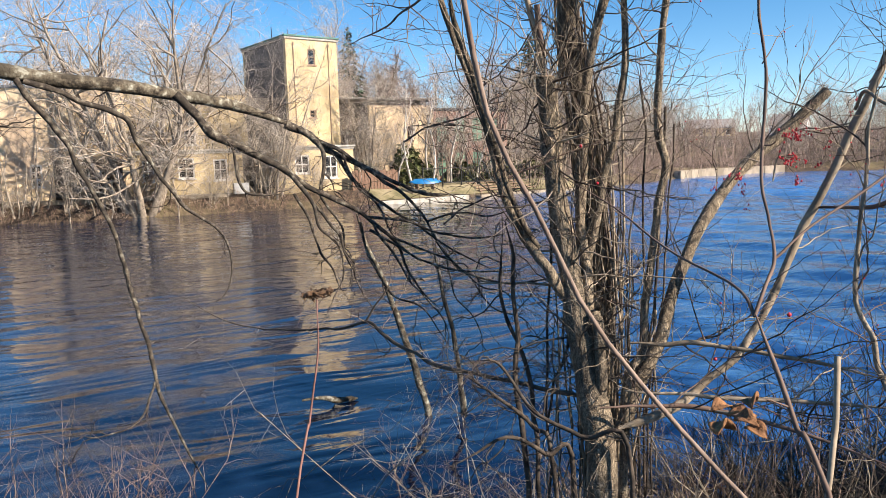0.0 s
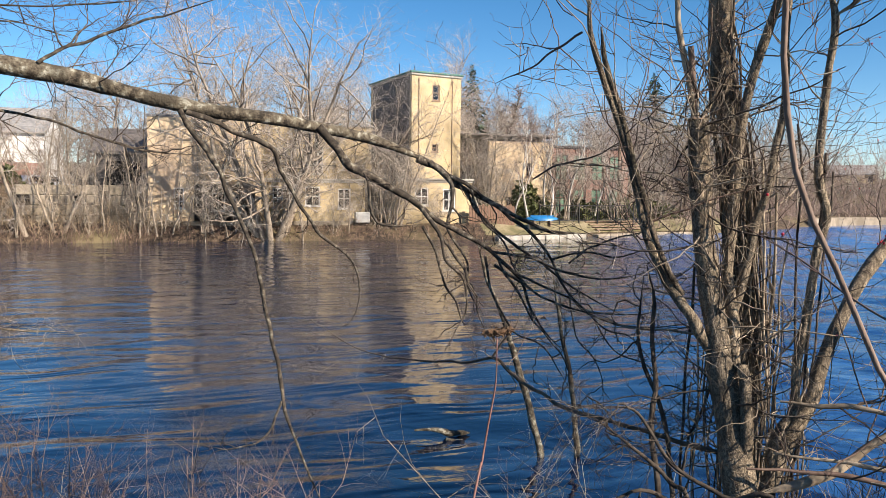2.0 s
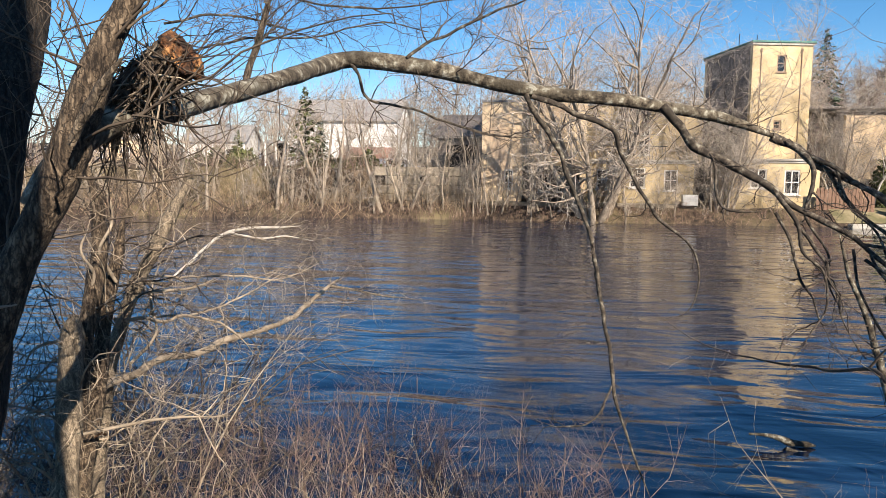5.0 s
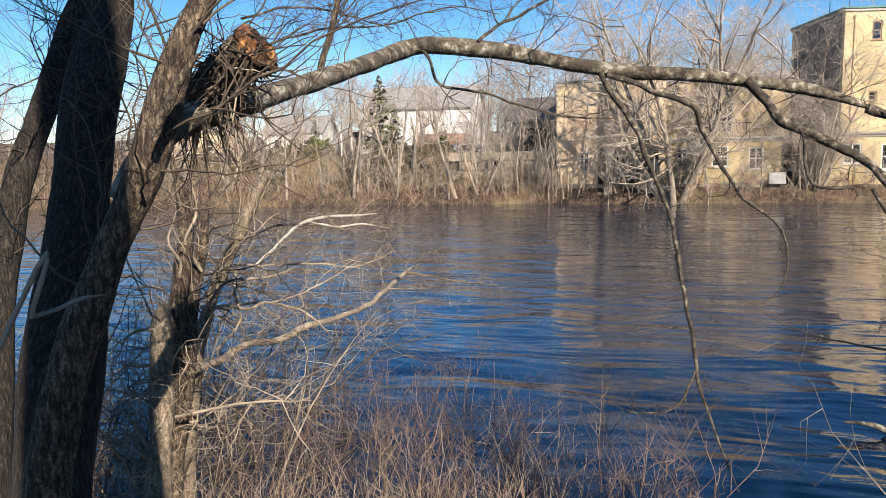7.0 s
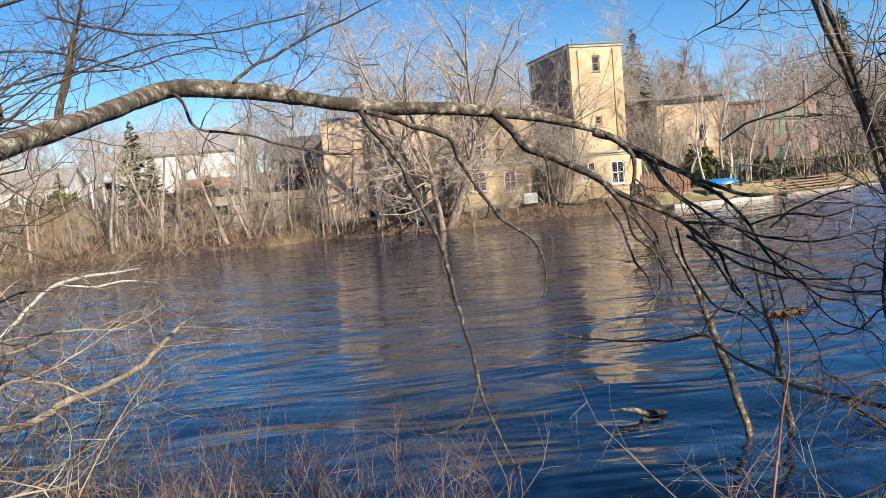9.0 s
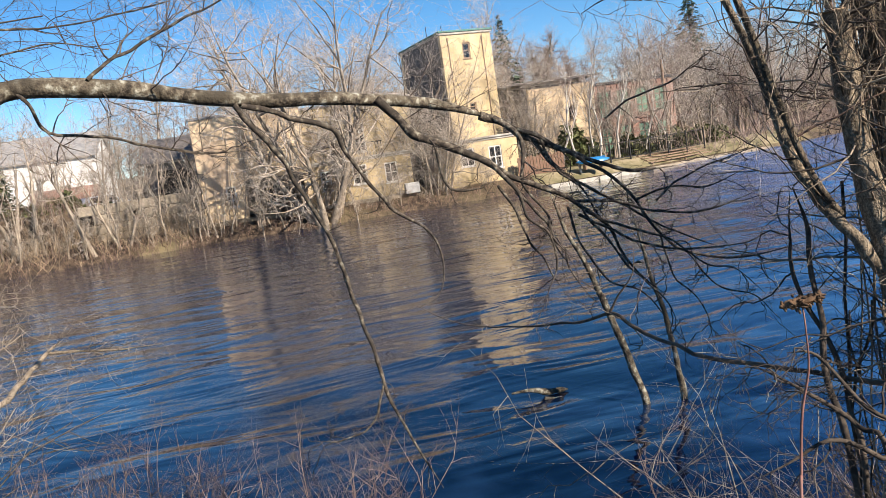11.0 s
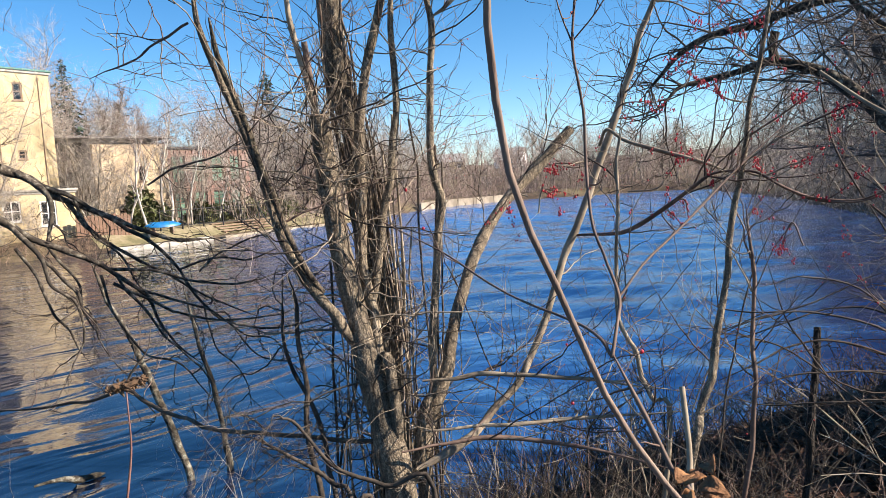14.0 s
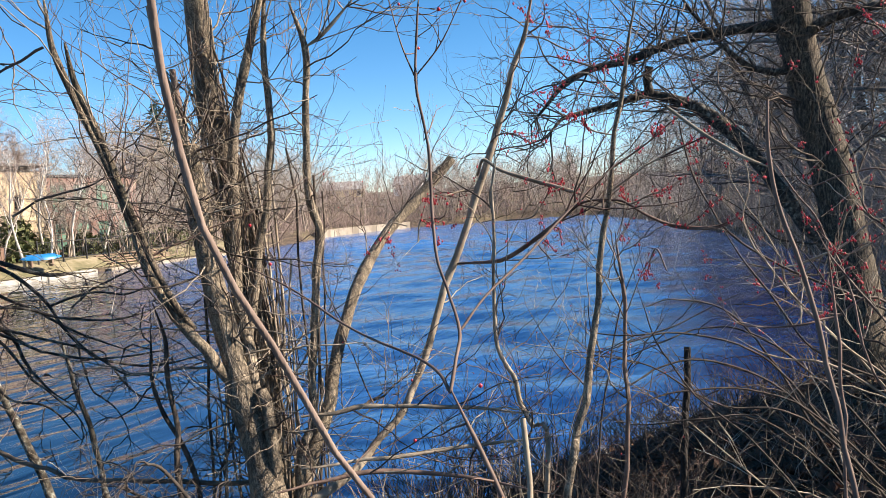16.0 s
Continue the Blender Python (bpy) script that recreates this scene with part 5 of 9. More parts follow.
    spine = [(-3.079, 5.357, 1.738, 0.0133), (-3.112, 5.819, 1.867, 0.0144), (-3.148, 6.492, 2.002, 0.016), (-2.97, 7.015, 2.011, 0.0143), (-2.744, 7.321, 2.007, 0.0031)]
    limb_mesh("branch", spine, PALE_TWIG, t, 8, 6, 0.12, 41)
    sprout(rng, flow_line(spine), 16, 0.55, 0.0045, 3, 0.75, 0.0, 0.38, 0.0, 5, 0.1, pale)
    spine = [(-3.148, 6.492, 2.002, 0.0107), (-2.995, 6.776, 1.918, 0.0111), (-2.774, 6.979, 1.926, 0.0086), (-2.539, 7.169, 1.865, 0.002)]
    limb_mesh("branch", spine, PALE_TWIG, t, 8, 6, 0.12, 42)
    sprout(rng, flow_line(spine), 16, 0.55, 0.0045, 3, 0.75, 0.0, 0.38, 0.0, 5, 0.1, pale)
    spine = [(-2.473, 3.32, 1.701, 0.0096), (-2.521, 3.229, 1.737, 0.008), (-2.559, 3.126, 1.717, 0.0064), (-2.581, 3.08, 1.627, 0.0013)]
    limb_mesh("branch", spine, TAN_TWIG, t, 8, 6, 0.12, 43)
    sprout(rng, flow_line(spine), 6, 0.28, 0.0035, 2, 0.9, 0.05, 0.3, 0.0, 4, 0.2, pale)
    spine = [(-2.514, 3.239, 1.538, 0.0093), (-2.547, 3.153, 1.557, 0.0065), (-2.592, 3.063, 1.602, 0.0013)]
    limb_mesh("branch", spine, TAN_TWIG, t, 8, 6, 0.12, 44)
    sprout(rng, flow_line(spine), 6, 0.28, 0.0035, 2, 0.9, 0.05, 0.3, 0.0, 4, 0.2, pale)
    spine = [(-2.509, 3.193, 1.401, 0.0079), (-2.521, 3.061, 1.43, 0.0063), (-2.563, 3.024, 1.426, 0.0013)]
    limb_mesh("branch", spine, TAN_TWIG, t, 8, 6, 0.12, 45)
    sprout(rng, flow_line(spine), 6, 0.28, 0.0035, 2, 0.9, 0.05, 0.3, 0.0, 4, 0.2, pale)
    spine = [(-2.471, 3.108, 1.132, 0.0077), (-2.498, 3.073, 1.25, 0.0063), (-2.543, 3.021, 1.376, 0.0013)]
    limb_mesh("branch", spine, TAN_TWIG, t, 8, 6, 0.12, 46)
    sprout(rng, flow_line(spine), 6, 0.28, 0.0035, 2, 0.9, 0.05, 0.3, 0.0, 4, 0.2, pale)
    spine = [(-2.482, 3.131, 1.198, 0.0064), (-2.515, 2.991, 1.252, 0.0049), (-2.541, 2.979, 1.275, 0.0013)]
    limb_mesh("branch", spine, TAN_TWIG, t, 8, 6, 0.12, 47)
    sprout(rng, flow_line(spine), 6, 0.28, 0.0035, 2, 0.9, 0.05, 0.3, 0.0, 4, 0.2, pale)
    spine = [(-2.436, 3.096, 1.049, 0.0076), (-2.47, 3.043, 1.136, 0.0062), (-2.527, 2.971, 1.23, 0.0013)]
    limb_mesh("branch", spine, TAN_TWIG, t, 8, 6, 0.12, 48)
    sprout(rng, flow_line(spine), 6, 0.28, 0.0035, 2, 0.9, 0.05, 0.3, 0.0, 4, 0.2, pale)
    spine = [(-2.345, 3.117, 0.956, 0.0077), (-2.421, 2.969, 1.049, 0.0061), (-2.459, 2.935, 1.046, 0.0013)]
    limb_mesh("branch", spine, TAN_TWIG, t, 8, 6, 0.12, 49)
    sprout(rng, flow_line(spine), 6, 0.28, 0.0035, 2, 0.9, 0.05, 0.3, 0.0, 4, 0.2, pale)
    spine = [(-2.509, 3.465, 1.885, 0.01), (-2.457, 3.469, 2.041, 0.0085), (-2.479, 3.41, 2.172, 0.0069), (-2.455, 3.443, 2.32, 0.0015)]
    limb_mesh("branch", spine, TAN_TWIG, t, 8, 6, 0.12, 50)
    sprout(rng, flow_line(spine), 6, 0.28, 0.0035, 2, 0.9, 0.05, 0.3, 0.0, 4, 0.2, pale)
    spine = [(-2.449, 3.649, 1.98, 0.0105), (-2.468, 3.54, 2.156, 0.0087), (-2.418, 3.593, 2.338, 0.0073), (-2.447, 3.582, 2.525, 0.0015)]
    limb_mesh("branch", spine, TAN_TWIG, t, 8, 6, 0.12, 51)
    sprout(rng, flow_line(spine), 6, 0.28, 0.0035, 2, 0.9, 0.05, 0.3, 0.0, 4, 0.2, pale)
    spine = [(-2.44, 3.603, 1.729, 0.0104), (-2.32, 3.719, 1.905, 0.0092), (-2.228, 4.006, 1.89, 0.0083), (-2.171, 4.271, 1.919, 0.0019)]
    limb_mesh("branch", spine, TAN_TWIG, t, 8, 6, 0.12, 52)
    sprout(rng, flow_line(spine), 6, 0.28, 0.0035, 2, 0.9, 0.05, 0.3, 0.0, 4, 0.2, pale)
    spine = [(-2.497, 3.693, 1.757, 0.0107), (-2.387, 3.992, 1.696, 0.0099), (-2.337, 4.252, 1.678, 0.0088), (-2.152, 4.433, 1.548, 0.0074), (-2.089, 4.636, 1.342, 0.002)]
    limb_mesh("branch", spine, TAN_TWIG, t, 8, 6, 0.12, 53)
    sprout(rng, flow_line(spine), 6, 0.28, 0.0035, 2, 0.9, 0.05, 0.3, 0.0, 4, 0.2, pale)
    spine = [(-2.458, 3.77, 1.485, 0.0094), (-2.411, 3.957, 1.614, 0.0082), (-2.501, 4.071, 1.838, 0.0067), (-2.497, 4.228, 2.069, 0.0018)]
    limb_mesh("branch", spine, TAN_TWIG, t, 8, 6, 0.12, 54)
    sprout(rng, flow_line(spine), 6, 0.28, 0.0035, 2, 0.9, 0.05, 0.3, 0.0, 4, 0.2, pale)
    spine = [(-2.919, 4.763, 1.833, 0.0096), (-2.819, 5.161, 1.772, 0.009), (-2.679, 5.568, 1.734, 0.0081), (-2.412, 5.897, 1.661, 0.0068), (-2.158, 6.224, 1.768, 0.0019)]
    limb_mesh("branch", spine, TAN_TWIG, t, 8, 6, 0.12, 55)
    sprout(rng, flow_line(spine), 16, 0.55, 0.0045, 3, 0.75, 0.0, 0.38, 0.0, 5, 0.1, pale)
    spine = [(-2.774, 4.565, 1.583, 0.0093), (-2.644, 4.982, 1.542, 0.0087), (-2.509, 5.401, 1.599, 0.0078), (-2.287, 5.854, 1.768, 0.0018)]
    limb_mesh("branch", spine, TAN_TWIG, t, 8, 6, 0.12, 56)
    sprout(rng, flow_line(spine), 16, 0.55, 0.0045, 3, 0.75, 0.0, 0.38, 0.0, 5, 0.1, pale)
    spine = [(-2.328, 3.159, 1.296, 0.0091), (-2.11, 3.203, 1.344, 0.008), (-1.899, 3.227, 1.386, 0.0067), (-1.61, 3.27, 1.402, 0.0014)]
    limb_mesh("branch", spine, TAN_TWIG, t, 8, 6, 0.12, 57)
    sprout(rng, flow_line(spine), 16, 0.55, 0.0045, 3, 0.75, 0.0, 0.38, 0.0, 5, 0.1, pale)
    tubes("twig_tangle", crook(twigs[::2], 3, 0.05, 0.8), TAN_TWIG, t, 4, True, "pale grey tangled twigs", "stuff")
    # every other twig is coloured darker to carry shade
    tubes("twig_tangle", crook(twigs[1::2], 3, 0.05, 0.8), DARK_TWIG, t, 4, True, "brown tangled twigs, darkened as shade", "stuff")
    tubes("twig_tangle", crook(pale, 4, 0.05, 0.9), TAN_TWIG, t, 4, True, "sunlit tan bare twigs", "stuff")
    dead_leaf(t, (-2.286, 3.236, 1.252), 0.045, 3)
    return t


def make_flooded_saplings():
    t = thing("flooded_sapling", "thin lichened sapling leaning out of the river", "sapling", (0, 0, 0), 0, "flooded saplings")
    spine = [(3.095, 6.471, -1.5, 0.0407), (2.945, 6.471, -0.174, 0.0407), (2.924, 6.464, 0.068, 0.0381), (2.854, 6.503, 0.393, 0.0356), (2.697, 6.502, 0.9, 0.0326), (2.582, 6.527, 1.265, 0.0271), (2.456, 6.524, 1.562, 0.0215), (2.328, 6.507, 1.854, 0.0159), (2.242, 6.459, 2.133, 0.0036)]
    limb_mesh("trunk", spine, LIMB_BARK, t, 9, 6, 0.14, 58)
    tubes("twig_tangle", sprout(np.random.default_rng(58), flow_line(spine), 9, 0.5, 0.006, 2, 0.7, 0.1, 0.25, 0.0, 4, 0.5), TWIG, t, 4, True, "", "stuff")
    t = thing("flooded_sapling", "thin lichened sapling leaning out of the river", "sapling", (0, 0, 0), 0, "flooded saplings")
    spine = [(3.431, 6.343, -1.5, 0.0379), (3.331, 6.343, -0.288, 0.0379), (3.272, 6.363, -0.044, 0.0353), (3.272, 6.439, 0.463, 0.0276), (3.208, 6.511, 0.984, 0.0223), (3.119, 6.545, 1.453, 0.0167), (3.052, 6.519, 1.803, 0.0038)]
    limb_mesh("trunk", spine, LIMB_BARK, t, 9, 6, 0.14, 59)
    tubes("twig_tangle", sprout(np.random.default_rng(59), flow_line(spine), 9, 0.5, 0.006, 2, 0.7, 0.1, 0.25, 0.0, 4, 0.5), TWIG, t, 4, True, "", "stuff")


def make_drift_stick():
    t = thing("drift_stick", "broken mossy branch caught in the river current", "driftwood", (0, 0, 0))
    limb_mesh("branch", [(1.832, 7.26, 0.081, 0.0105), (2.052, 7.25, 0.065, 0.0234), (2.198, 7.238, 0.015, 0.0335), (2.342, 7.224, 0.015, 0.0307), (2.434, 7.231, 0.015, 0.0071)], LIMB_BARK, t, 8, 5, 0.15, 60)
    limb_mesh("stub", [(2.14, 7.13, 0.006, 0.0203), (2.242, 7.121, -0.024, 0.0227), (2.322, 7.119, -0.022, 0.0176)], LIMB_BARK, t, 8, 5, 0.15, 61)


def make_thicket():
    t = thing("thicket_tree", "cut vine-wrapped tree trunk amid a dense bare thicket", "tree", (0, 0, 0))
    rng = np.random.default_rng(21)
    twigs, low, dark = [], [], []
    spine = [(1.565, 1.69, 0.2, 0.062), (1.565, 1.697, 0.643, 0.0593), (1.565, 1.728, 1.085, 0.0566), (1.565, 1.781, 1.528, 0.054), (1.565, 1.812, 1.705, 0.0519), (1.561, 1.856, 1.882, 0.0496), (1.566, 1.918, 2.075, 0.0508), (1.558, 1.971, 2.275, 0.046), (1.54, 2.01, 2.497, 0.0422), (1.523, 2.023, 2.715, 0.0388), (1.509, 2.022, 2.849, 0.0355)]
    limb_mesh("trunk", slim(spine, 0.86), TAN_BARK, t, 18, 6, 0.17, 62)
    CUT_FACE = [(1.509, 2.022, 2.849, 0.0348), (1.509, 2.022, 2.853, 0.032), (1.509, 2.022, 2.856, 0.002)]
    sprout(rng, flow_line(spine), 60, 0.55, 0.005, 3, 0.9, 0.05, 0.2, 0.0, 5, 0.35, low)
    spine = [(1.611, 1.847, 0.2, 0.0708), (1.617, 1.854, 0.585, 0.0677), (1.64, 1.883, 0.969, 0.0647), (1.681, 1.935, 1.354, 0.0616), (1.721, 1.983, 1.61, 0.0518), (1.761, 2.04, 1.873, 0.0502), (1.774, 2.075, 2.153, 0.0491), (1.776, 2.119, 2.456, 0.0474), (1.736, 2.148, 2.799, 0.0459), (1.688, 2.145, 3.067, 0.0455), (1.652, 2.113, 3.283, 0.0414), (1.616, 2.066, 3.482, 0.0357)]
    limb_mesh("trunk", slim(spine, 0.84), TAN_BARK, t, 18, 6, 0.17, 63)
    old_spine = spine
    sprout(rng, flow_line(spine), 18, 0.5, 0.005, 3, 0.8, 0.3, 0.18, 0.0, 5, 0.1, twigs)
    sprout(rng, flow_line(spine)[12:40], 36, 0.55, 0.005, 3, 0.9, 0.1, 0.2, 0.0, 5, 0.0, low)
    spine = [(1.597, 1.8, 0.2, 0.0206), (1.589, 1.8, 1.865, 0.0188), (1.601, 1.89, 2.07, 0.0185), (1.617, 1.956, 2.229, 0.0181), (1.642, 2.005, 2.431, 0.0184), (1.654, 2.005, 2.656, 0.0182), (1.664, 1.98, 2.877, 0.016), (1.685, 1.933, 3.054, 0.0148), (1.698, 1.864, 3.256, 0.0125), (1.703, 1.797, 3.414, 0.0033)]
    limb_mesh("stem", spine, TAN_BARK, t, 9, 6, 0.1, 64)
    sprout(rng, flow_line(spine), 9, 0.55, 0.004, 3, 0.5, 0.22, 0.15, 0.0, 5, 0.12, twigs)
    spine = [(1.608, 1.947, 2.156, 0.0126), (1.714, 1.978, 2.462, 0.014), (1.754, 1.949, 2.707, 0.013), (1.759, 1.922, 2.93, 0.0118), (1.739, 1.892, 3.143, 0.0104), (1.71, 1.837, 3.374, 0.0028)]
    limb_mesh("stem", spine, TAN_BARK, t, 9, 6, 0.1, 65)
    sprout(rng, flow_line(spine), 9, 0.55, 0.004, 3, 0.5, 0.22, 0.15, 0.0, 5, 0.12, twigs)
    spine = [(1.671, 1.819, 0.2, 0.0174), (1.688, 1.826, 1.658, 0.0159), (1.759, 1.825, 1.946, 0.0147), (1.803, 1.836, 2.206, 0.0141), (1.843, 1.839, 2.451, 0.0143), (1.843, 1.845, 2.7, 0.0131), (1.832, 1.825, 2.96, 0.0118), (1.818, 1.791, 3.153, 0.0113), (1.768, 1.792, 3.288, 0.0026)]
    limb_mesh("stem", spine, TAN_BARK, t, 9, 6, 0.1, 66)
    sprout(rng, flow_line(spine), 9, 0.55, 0.004, 3, 0.5, 0.22, 0.15, 0.0, 5, 0.12, twigs)
    spine = [(1.818, 1.792, 3.15, 0.0031), (1.858, 1.739, 3.194, 0.0069), (1.912, 1.643, 3.298, 0.0018)]
    limb_mesh("stem", spine, TAN_TWIG, t, 9, 6, 0.1, 67)
    sprout(rng, flow_line(spine), 9, 0.55, 0.004, 3, 0.5, 0.22, 0.15, 0.0, 5, 0.12, twigs)
    spine = [(1.547, 1.938, 2.095, 0.0175), (1.498, 1.964, 2.158, 0.019), (1.451, 2.018, 2.266, 0.0171), (1.387, 2.081, 2.448, 0.0151), (1.349, 2.111, 2.619, 0.0139), (1.305, 2.129, 2.79, 0.0119), (1.242, 2.138, 2.977, 0.0105), (1.179, 2.117, 3.126, 0.0092), (1.147, 2.095, 3.261, 0.0026)]
    limb_mesh("stem", spine, TAN_BARK, t, 9, 6, 0.1, 68)
    sprout(rng, flow_line(spine), 9, 0.55, 0.004, 3, 0.5, 0.22, 0.15, 0.0, 5, 0.12, twigs)
    spine = [(1.513, 2.074, 3.095, 0.01), (1.538, 2.085, 2.955, 0.0103), (1.56, 2.085, 2.847, 0.0034)]
    limb_mesh("stem", spine, RED_TWIG, t, 9, 6, 0.1, 69)
    sprout(rng, flow_line(spine), 9, 0.55, 0.004, 3, 0.5, 0.22, 0.15, 0.0, 5, 0.12, twigs)
    spine = [(1.446, 2.067, 3.275, 0.0078), (1.483, 2.086, 3.128, 0.0098), (1.523, 2.092, 2.973, 0.0102), (1.582, 2.104, 2.719, 0.0117), (1.625, 2.098, 2.373, 0.0042)]
    limb_mesh("stem", spine, TAN_TWIG, t, 9, 6, 0.1, 70)
    sprout(rng, flow_line(spine), 9, 0.55, 0.004, 3, 0.5, 0.22, 0.15, 0.0, 5, 0.12, twigs)
    spine = [(1.645, 1.803, 1.679, 0.0069), (1.79, 1.764, 1.714, 0.0163), (1.971, 1.713, 1.826, 0.0134), (2.132, 1.68, 1.995, 0.0131), (2.254, 1.65, 2.226, 0.0135), (2.315, 1.618, 2.394, 0.0136), (2.361, 1.571, 2.572, 0.0135), (2.403, 1.501, 2.773, 0.0132), (2.427, 1.434, 2.949, 0.0118), (2.436, 1.361, 3.137, 0.0103), (2.428, 1.292, 3.313, 0.0031)]
    limb_mesh("stem", spine, TAN_TWIG, t, 9, 6, 0.1, 71)
    sprout(rng, flow_line(spine), 9, 0.55, 0.004, 3, 0.5, 0.22, 0.15, 0.0, 5, 0.12, twigs)
    spine = [(2.315, 1.618, 2.394, 0.0033), (2.337, 1.429, 2.408, 0.008), (2.327, 1.262, 2.477, 0.0075), (2.331, 1.156, 2.55, 0.0063), (2.312, 1.084, 2.594, 0.0044), (2.304, 0.985, 2.604, 0.0012)]
    limb_mesh("stem", spine, RED_TWIG, t, 9, 6, 0.1, 72)
    sprout(rng, flow_line(spine), 9, 0.55, 0.004, 3, 0.5, 0.22, 0.15, 0.0, 5, 0.12, twigs)
    spine = [(1.949, 1.243, 0.2, 0.014), (2.059, 1.058, 1.7, 0.0127), (2.157, 1.063, 1.881, 0.0125), (2.225, 1.056, 2.045, 0.012), (2.285, 1.045, 2.234, 0.0104), (2.335, 1.026, 2.465, 0.0095), (2.349, 1.006, 2.589, 0.0086), (2.353, 0.986, 2.765, 0.0076), (2.346, 0.936, 3, 0.0064), (2.325, 0.878, 3.202, 0.0018)]
    limb_mesh("stem", spine, TAN_BARK, t, 9, 6, 0.1, 73)
    sprout(rng, flow_line(spine), 9, 0.55, 0.004, 3, 0.5, 0.22, 0.15, 0.0, 5, 0.12, twigs)
    spine = [(1.975, 1.307, 0.2, 0.0091), (2.093, 1.142, 1.741, 0.0083), (2.119, 1.21, 1.904, 0.0078), (2.131, 1.257, 2.025, 0.008), (2.127, 1.31, 2.132, 0.0073), (2.153, 1.334, 2.351, 0.0064), (2.171, 1.334, 2.609, 0.0055), (2.176, 1.319, 2.755, 0.0013)]
    limb_mesh("stem", spine, TAN_TWIG, t, 9, 6, 0.1, 74)
    sprout(rng, flow_line(spine), 9, 0.55, 0.004, 3, 0.5, 0.22, 0.15, 0.0, 5, 0.12, twigs)
    spine = [(2.194, 1.208, 0.2, 0.0086), (2.385, 1.011, 1.709, 0.0078), (2.488, 1.04, 2.067, 0.0073), (2.528, 1.062, 2.353, 0.0056), (2.535, 1.071, 2.489, 0.0013)]
    limb_mesh("stem", spine, RED_TWIG, t, 9, 6, 0.1, 75)
    sprout(rng, flow_line(spine), 9, 0.55, 0.004, 3, 0.5, 0.22, 0.15, 0.0, 5, 0.12, twigs)
    spine = [(1.671, 1.775, 1.976, 0.0035), (1.779, 1.677, 1.98, 0.0081), (1.881, 1.571, 1.981, 0.0072), (2.015, 1.398, 1.963, 0.0063), (2.128, 1.214, 1.935, 0.0015)]
    limb_mesh("stem", spine, TAN_TWIG, t, 9, 6, 0.1, 76)
    sprout(rng, flow_line(spine), 9, 0.55, 0.004, 3, 0.5, 0.22, 0.15, 0.0, 5, 0.12, twigs)
    spine = [(1.571, 1.675, 1.859, 0.0029), (1.806, 1.516, 1.851, 0.0069), (2.004, 1.352, 1.849, 0.0061), (2.161, 1.114, 1.868, 0.0012)]
    limb_mesh("stem", spine, TAN_TWIG, t, 9, 6, 0.1, 77)
    sprout(rng, flow_line(spine), 9, 0.55, 0.004, 3, 0.5, 0.22, 0.15, 0.0, 5, 0.12, twigs)
    spine = [(1.444, 1.632, 1.84, 0.0027), (1.71, 1.526, 1.825, 0.0075), (1.861, 1.34, 1.804, 0.0058), (2.02, 1.045, 1.734, 0.0014)]
    limb_mesh("stem", spine, RED_TWIG, t, 9, 6, 0.1, 78)
    sprout(rng, flow_line(spine), 9, 0.55, 0.004, 3, 0.5, 0.22, 0.15, 0.0, 5, 0.12, twigs)
    spine = [(1.694, 1.865, 1.608, 0.0267), (1.919, 1.938, 1.888, 0.026), (2.028, 1.967, 2.072, 0.023), (2.177, 2.011, 2.286, 0.0232), (2.339, 2.008, 2.473, 0.0229), (2.562, 1.984, 2.654, 0.0227), (2.716, 1.892, 2.791, 0.0217)]
    limb_mesh("branch", spine, TAN_BARK, t, 9, 6, 0.1, 79)
    sprout(rng, flow_line(spine), 9, 0.55, 0.004, 3, 0.5, 0.22, 0.15, 0.0, 5, 0.12, twigs)
    spine = [(2.92, 1.049, 0.6, 0.0169), (2.933, 1.051, 0.892, 0.0162), (2.983, 1.058, 1.184, 0.0155), (3.072, 1.07, 1.477, 0.0147), (3.164, 1.084, 1.689, 0.0152), (3.249, 1.093, 1.937, 0.0145)]
    limb_mesh("stem", spine, DARK_BARK, t, 9, 6, 0.1, 80)
    spine = [(1.597, 1.84, 1.782, 0.0076), (1.516, 1.957, 1.78, 0.0081), (1.443, 2.085, 1.781, 0.0079), (1.37, 2.266, 1.779, 0.0078), (1.323, 2.532, 1.754, 0.0079), (1.294, 2.846, 1.763, 0.0079), (1.24, 2.998, 1.805, 0.0082), (1.203, 3.102, 1.836, 0.0075), (1.13, 3.261, 1.784, 0.0068), (1.013, 3.506, 1.736, 0.0052), (0.871, 3.853, 1.688, 0.0044), (0.685, 4.109, 1.713, 0.0034), (0.462, 4.374, 1.839, 0.0008)]
    limb_mesh("branch", spine, TWIG, t, 9, 6, 0.1, 81)
    sprout(rng, flow_line(spine), 10, 0.30, 0.004, 2, 0.9, 0.15, 0.3, 0.0, 4, 0.1, twigs)
    spine = [(1.203, 3.102, 1.836, 0.0056), (1.236, 3.083, 1.906, 0.0047), (1.29, 3.026, 2.007, 0.0028), (1.322, 3.034, 2.127, 0.0007)]
    limb_mesh("branch", spine, TWIG, t, 9, 6, 0.1, 82)
    spine = [(1.474, 2.012, 2.279, 0.01), (1.392, 2.033, 2.44, 0.0101), (1.329, 2.05, 2.631, 0.0109), (1.263, 2.059, 2.835, 0.0101), (1.211, 2.068, 3.002, 0.0092), (1.182, 2.058, 3.128, 0.0029)]
    limb_mesh("stem", spine, BARK, t, 9, 6, 0.1, 83)
    sprout(rng, flow_line(spine), 9, 0.55, 0.004, 3, 0.5, 0.22, 0.15, 0.0, 5, 0.12, twigs)
